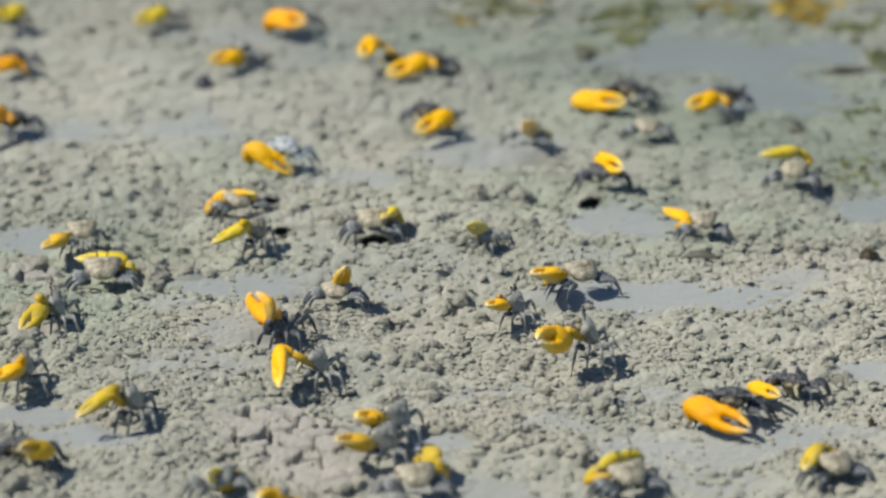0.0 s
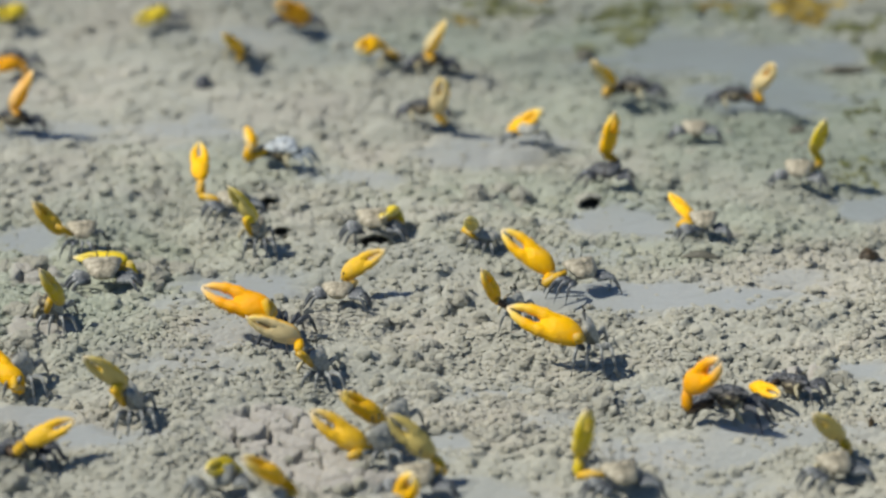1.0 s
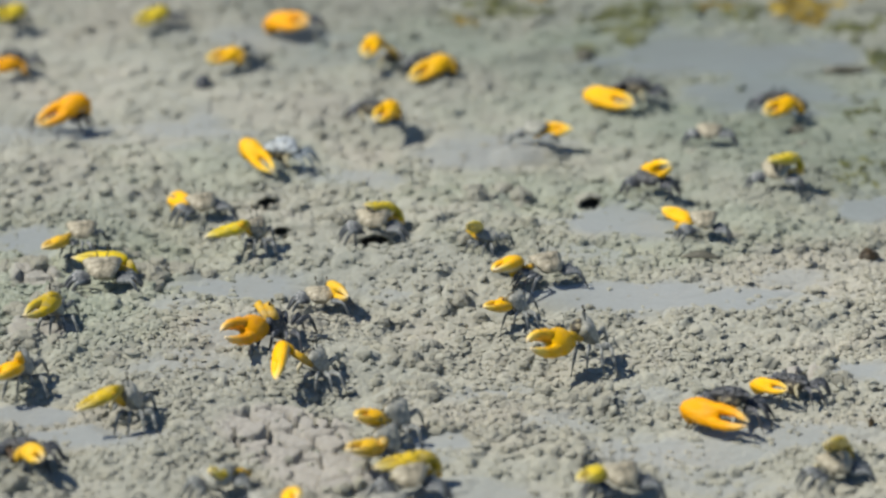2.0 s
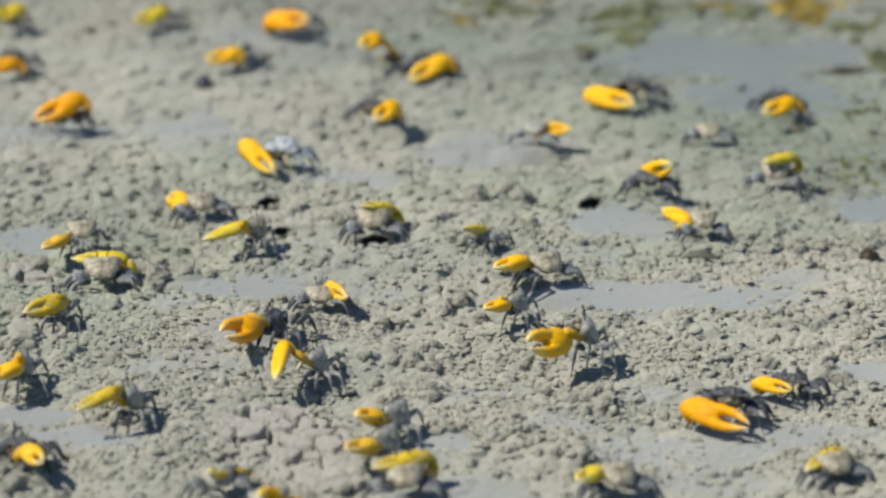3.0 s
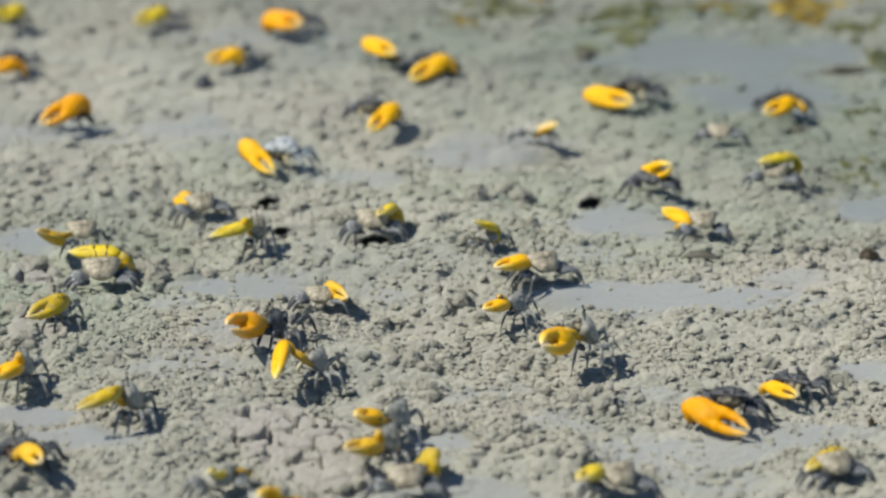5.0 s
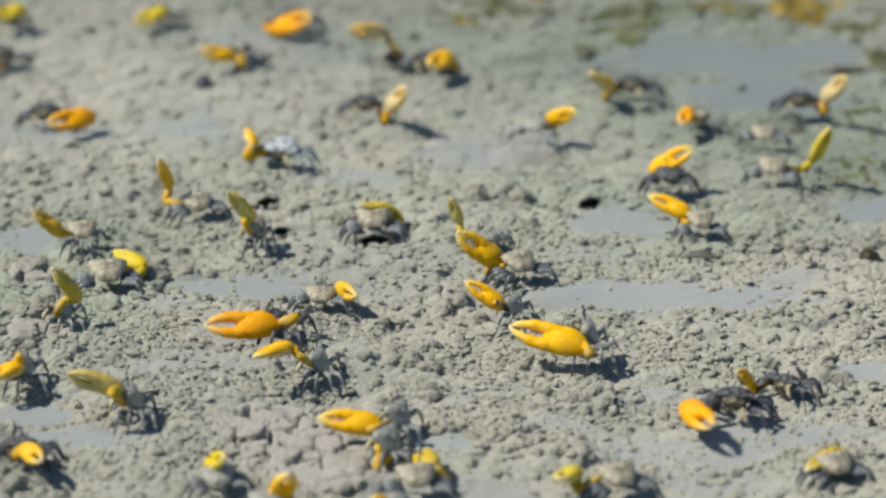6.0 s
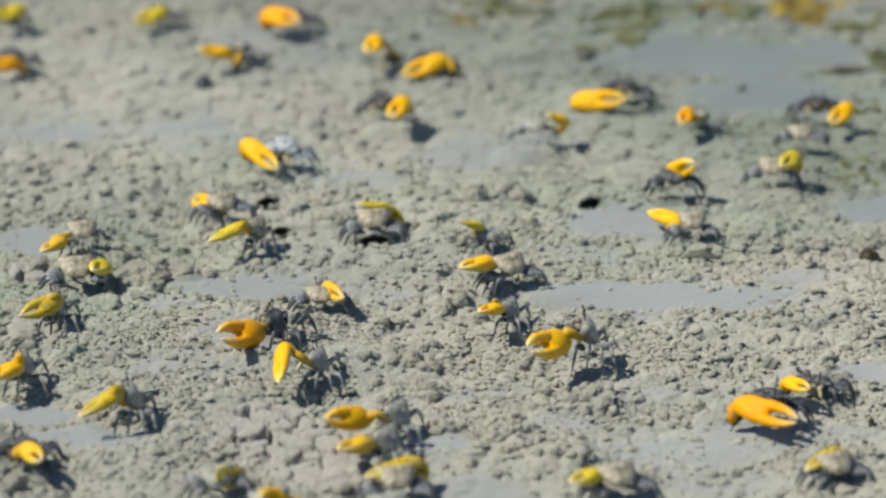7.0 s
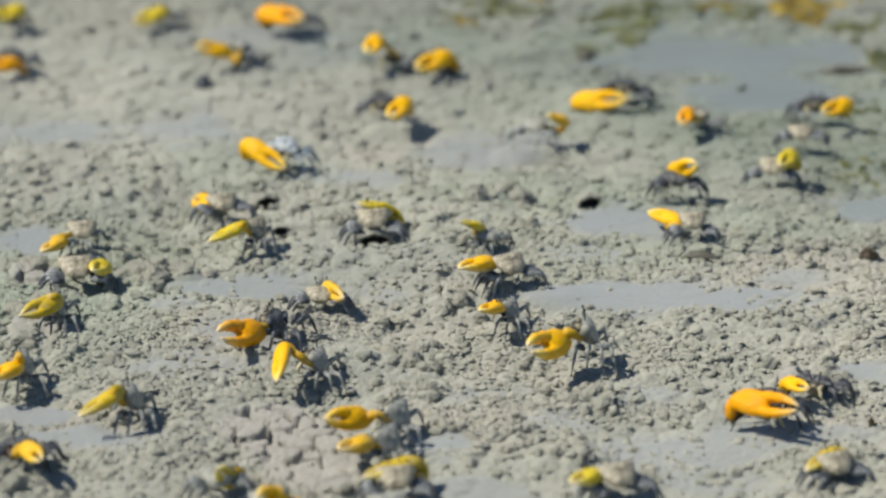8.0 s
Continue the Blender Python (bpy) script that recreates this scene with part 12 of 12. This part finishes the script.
    walk(crab_am[4], [(0, pose(0.43, 0.51, 0.44, 130.5, -20.6, -120.7)), (0.5, pose(0.28, 0.59, 0.57, 171.8, -18, -141.6)), (0.7, pose(0.24, 0.65, 0.73, 168.6, -19.3, -155.1)), (1, pose(0.39, 0.66, 0.82, 149.2, -35.5, -139.8)), (1.2, pose(0.38, 0.61, 0.68, 92.3, -60.4, -124.5)), (1.35, pose(0.46, 0.55, 0.57, 7.2, -69.6, -87.2)), (1.5, pose(0.55, 0.5, 0.46, -66.3, -55.6, -62)), (1.7, pose(0.39, 0.52, 0.44, -89.3, -36.3, -78.2)), (2.13, pose(0.4, 0.51, 0.43, -139, -19, -86.6)), (2.57, pose(0.42, 0.51, 0.42, 172.5, -13.4, -105.3)), (3, pose(0.43, 0.5, 0.42, 124.2, -23.2, -122.2)), (4.5, pose(0.43, 0.5, 0.42, 124.2, -23.2, -122.2)), (5, pose(0.43, 0.5, 0.42, 124.2, -23.2, -122.2)), (5.35, pose(0.28, 0.59, 0.57, 171.8, -18, -141.6)), (5.55, pose(0.24, 0.65, 0.73, 168.6, -19.3, -155.1)), (5.67, pose(0.28, 0.6, 0.61, 126.7, -44, -143)), (5.8, pose(0.32, 0.55, 0.48, 62.2, -50.8, -104.3)), (6, pose(0.24, 0.54, 0.42, -9.3, -44.5, -82)), (6.25, pose(0.35, 0.52, 0.42, 67.2, -43.3, -112.6)), (6.5, pose(0.45, 0.5, 0.42, 126.8, -22.4, -121)), (8, pose(0.46, 0.51, 0.44, 123, -22.9, -124.3))])
    walk(crab_an[0], [(0, pose(0.0633, 1.1643, 0, 0, 0, 25)), (1, pose(0.061, 1.1653, 0, 0, 0, 25)), (1.5, pose(0.0614, 1.1643, 0, 0, 0, 25)), (3, pose(0.0598, 1.1634, 0, 0, 0, 25)), (8, pose(0.0598, 1.1634, 0, 0, 0, 25))])
    walk(crab_an[2], [(0, pose(-0.3, 0.22, 0.54, 0.9, 22.2, 132)), (0.2, pose(-0.3, 0.22, 0.54, 0.8, 19.6, 128)), (0.5, pose(-0.3, 0.22, 0.54, 0.8, 11.9, 125.1)), (0.7, pose(-0.3, 0.22, 0.54, 0.8, -0.2, 123.6)), (1, pose(-0.3, 0.22, 0.54, 0.8, 13.3, 131.8)), (1.2, pose(-0.3, 0.22, 0.54, 0.9, 22.5, 137.1)), (1.5, pose(-0.3, 0.22, 0.54, 1, 38.7, 150.7)), (1.7, pose(-0.3, 0.22, 0.54, 0.8, 21.8, 120)), (3, pose(-0.3, 0.22, 0.54, 0.8, 20.9, 106.3)), (4, pose(-0.3, 0.22, 0.54, 0.8, 20.9, 106.3)), (4.5, pose(-0.3, 0.22, 0.54, 0.8, 19, 109.5)), (5, pose(-0.3, 0.22, 0.54, 0.8, 19, 109.5)), (5.35, pose(-0.3, 0.22, 0.54, 0.8, 12, 125.1)), (5.55, pose(-0.3, 0.22, 0.54, 0.8, -0.1, 123.7)), (5.8, pose(-0.3, 0.22, 0.54, 0.9, 36.8, 157.1)), (6, pose(-0.3, 0.22, 0.54, 1, 37.2, 150.3)), (6.5, pose(-0.3, 0.22, 0.54, 0.8, 25.2, 112.9)), (8, pose(-0.3, 0.22, 0.54, 0.8, 25.2, 112.9))])
    walk(crab_an[3], [(0, pose(-0.67, 0.63, 0.31, -0.8, -39.7, -2.1)), (0.2, pose(-0.65, 0.67, 0.34, -0.8, -38.3, -8.8)), (0.5, pose(-0.64, 0.7, 0.42, -0.9, -46.3, -4.8)), (0.7, pose(-0.63, 0.72, 0.54, -0.7, -60.4, 20.9)), (1, pose(-0.69, 0.66, 0.4, -0.1, -62.2, 43.1)), (1.2, pose(-0.71, 0.6, 0.31, 0.3, -60.2, 56)), (1.5, pose(-0.71, 0.45, 0.16, 0.7, -47.7, 82.8)), (1.6, pose(-0.64, 0.58, 0.24, 5.9, -37.9, 25.3)), (1.7, pose(-0.58, 0.7, 0.32, -0.9, -29, -24.9)), (3, pose(-0.46, 0.76, 0.33, -0.9, -27.1, -40.8)), (4, pose(-0.46, 0.76, 0.33, -0.9, -27.1, -40.8)), (4.5, pose(-0.49, 0.75, 0.34, -0.9, -27.5, -37.1)), (5, pose(-0.49, 0.75, 0.34, -0.9, -27.5, -37.1)), (5.35, pose(-0.64, 0.7, 0.42, -0.9, -46.2, -4.8)), (5.55, pose(-0.63, 0.72, 0.54, -0.7, -60.4, 20.7)), (5.8, pose(-0.74, 0.41, 0.18, 0.2, -40.4, 53.6)), (6, pose(-0.72, 0.46, 0.18, 0.6, -49.3, 71.5)), (6.25, pose(-0.61, 0.59, 0.23, 6.9, -37.6, 14.3)), (6.5, pose(-0.51, 0.72, 0.28, -0.9, -26.9, -34.3)), (8, pose(-0.51, 0.72, 0.28, -0.9, -26.9, -34.3))])
    walk(crab_an[4], [(0, pose(-0.35, 0.62, 0.58, 97.2, 9.4, 19.6)), (0.2, pose(-0.32, 0.61, 0.6, 94, 7.4, 23.9)), (0.35, pose(-0.34, 0.65, 0.66, 96.6, -15, -25.1)), (0.5, pose(-0.35, 0.68, 0.72, 117.5, -26.7, -81.5)), (0.7, pose(-0.44, 0.79, 0.91, 135.2, -38.3, -75.2)), (1, pose(-0.55, 0.79, 0.77, -144.7, -65.8, -105.6)), (1.2, pose(-0.59, 0.77, 0.68, -62.1, -52.1, -149.8)), (1.35, pose(-0.63, 0.75, 0.58, 4.6, -43.8, 124.5)), (1.5, pose(-0.67, 0.73, 0.48, 19.1, -1.8, 85.1)), (1.6, pose(-0.46, 0.64, 0.5, 17, -12.3, 153.8)), (1.7, pose(-0.25, 0.55, 0.52, 6.1, -14, -135.2)), (3, pose(-0.17, 0.51, 0.52, 5, -13.9, -136.2)), (4, pose(-0.17, 0.51, 0.52, 8.6, -13.2, -134)), (4.5, pose(-0.19, 0.53, 0.54, 8.6, -14.3, -133.1)), (5, pose(-0.19, 0.53, 0.54, 8.6, -14.3, -133.1)), (5.17, pose(-0.27, 0.6, 0.63, 63.7, -7.4, -104.3)), (5.35, pose(-0.35, 0.68, 0.72, 117.5, -26.7, -81.5)), (5.55, pose(-0.44, 0.79, 0.91, 135.2, -38.3, -75.3)), (5.67, pose(-0.5, 0.73, 0.68, 33.9, -64.1, 47.4)), (5.8, pose(-0.55, 0.66, 0.45, 9.7, -5.9, 97.5)), (5.9, pose(-0.59, 0.69, 0.47, 13.4, -11.1, 163)), (6, pose(-0.63, 0.72, 0.5, 10.1, -16.5, -130.1)), (6.5, pose(-0.2, 0.51, 0.47, 1.3, -13.4, -140.4)), (8, pose(-0.2, 0.51, 0.47, 1.3, -13.4, -140.4))])
    walk(crab_t[0], [(0, pose(0.1054, 1.4236, 0, 0, 0, 5)), (4.5, pose(0.1054, 1.4236, 0, 0, 0, 5)), (4.95, pose(0.1053, 1.4236, 0, 0, 0, 5)), (5.8, pose(0.1047, 1.4236, 0, 0, 0, 5)), (6, pose(0.1042, 1.4236, 0, 0, 0, 5)), (6.5, pose(0.1009, 1.4223, 0, 0, 0, 5)), (8, pose(0.1009, 1.4223, 0, 0, 0, 5))])
    stride(crab_t[1], [(6, 6.5)])
    walk(crab_t[2], [(0, pose(-0.3, 0.22, 0.52, 0.9, 26.5, 137.8)), (0.5, pose(-0.3, 0.22, 0.52, 0.8, 21.3, 111.1)), (1, pose(-0.3, 0.22, 0.52, 0.9, 24, 130.4)), (1.2, pose(-0.3, 0.22, 0.52, 0.9, 25.2, 135.1)), (1.5, pose(-0.3, 0.22, 0.52, 0.9, 22.1, 128.3)), (1.7, pose(-0.3, 0.22, 0.52, 0.9, 27.2, 140.6)), (4.5, pose(-0.3, 0.22, 0.52, 0.9, 27.2, 143.2)), (5, pose(-0.3, 0.22, 0.52, 0.9, 27.1, 141.5)), (5.35, pose(-0.3, 0.22, 0.52, 0.8, 21.3, 111.1)), (5.55, pose(-0.3, 0.22, 0.52, 0.8, 22, 118.7)), (5.8, pose(-0.3, 0.22, 0.52, 0.8, 0.7, 120.8)), (6, pose(-0.3, 0.22, 0.52, 0.8, 16.4, 111.7)), (6.5, pose(-0.3, 0.22, 0.52, 0.9, 26.2, 126.9)), (8, pose(-0.3, 0.22, 0.52, 0.9, 26.4, 132.5))])
    walk(crab_t[3], [(0, pose(-0.7, 0.58, 0.25, -0.7, -30.7, -1.6)), (0.5, pose(-0.5, 0.74, 0.3, -0.9, -27.7, -28)), (1, pose(-0.66, 0.64, 0.28, -0.8, -31.8, -9.5)), (1.2, pose(-0.68, 0.6, 0.26, -0.7, -33.8, -3.5)), (1.5, pose(-0.64, 0.66, 0.29, -0.8, -33.9, -11)), (1.7, pose(-0.71, 0.56, 0.25, -0.6, -26.9, 0)), (4.5, pose(-0.73, 0.54, 0.25, -0.6, -22.3, 1.2)), (5, pose(-0.72, 0.55, 0.25, -0.6, -22.2, -0.8)), (5.35, pose(-0.5, 0.74, 0.3, -0.9, -27.7, -28)), (5.55, pose(-0.57, 0.71, 0.3, -0.8, -28.8, -21.7)), (5.8, pose(-0.61, 0.74, 0.51, -1, -50.4, -6.3)), (6, pose(-0.51, 0.75, 0.35, -0.9, -29.8, -26.7)), (6.5, pose(-0.62, 0.65, 0.25, -0.8, -25.5, -15.1)), (8, pose(-0.66, 0.62, 0.25, -0.7, -25.7, -9.4))])
    walk(crab_t[4], [(0, pose(-0.34, 0.57, 0.47, -171.3, 3.1, 112.3)), (0.5, pose(-0.17, 0.57, 0.5, -169.7, -1.3, 113.8)), (1, pose(-0.3, 0.58, 0.5, -158, -15.1, 107.3)), (1.2, pose(-0.34, 0.58, 0.5, 143.6, -20.8, 126.5)), (1.5, pose(-0.3, 0.59, 0.53, -179.7, 0.2, 126.7)), (1.7, pose(-0.34, 0.56, 0.44, 169.5, 0.1, 113.8)), (4.5, pose(-0.34, 0.55, 0.41, 169.9, -0.6, 113.8)), (5, pose(-0.33, 0.55, 0.41, 169.9, -0.6, 113.8)), (5.35, pose(-0.17, 0.57, 0.5, -169.7, -1.3, 113.8)), (5.55, pose(-0.23, 0.57, 0.5, -164.5, -6.6, 111)), (5.8, pose(-0.34, 0.71, 0.84, 133.7, -55.1, 143.5)), (6, pose(-0.19, 0.59, 0.56, 124.9, -26.5, 164.5)), (6.5, pose(-0.26, 0.55, 0.44, 161.1, 0.6, 124.9)), (8, pose(-0.29, 0.55, 0.44, 162.7, 1.4, 121.6))])


motions()
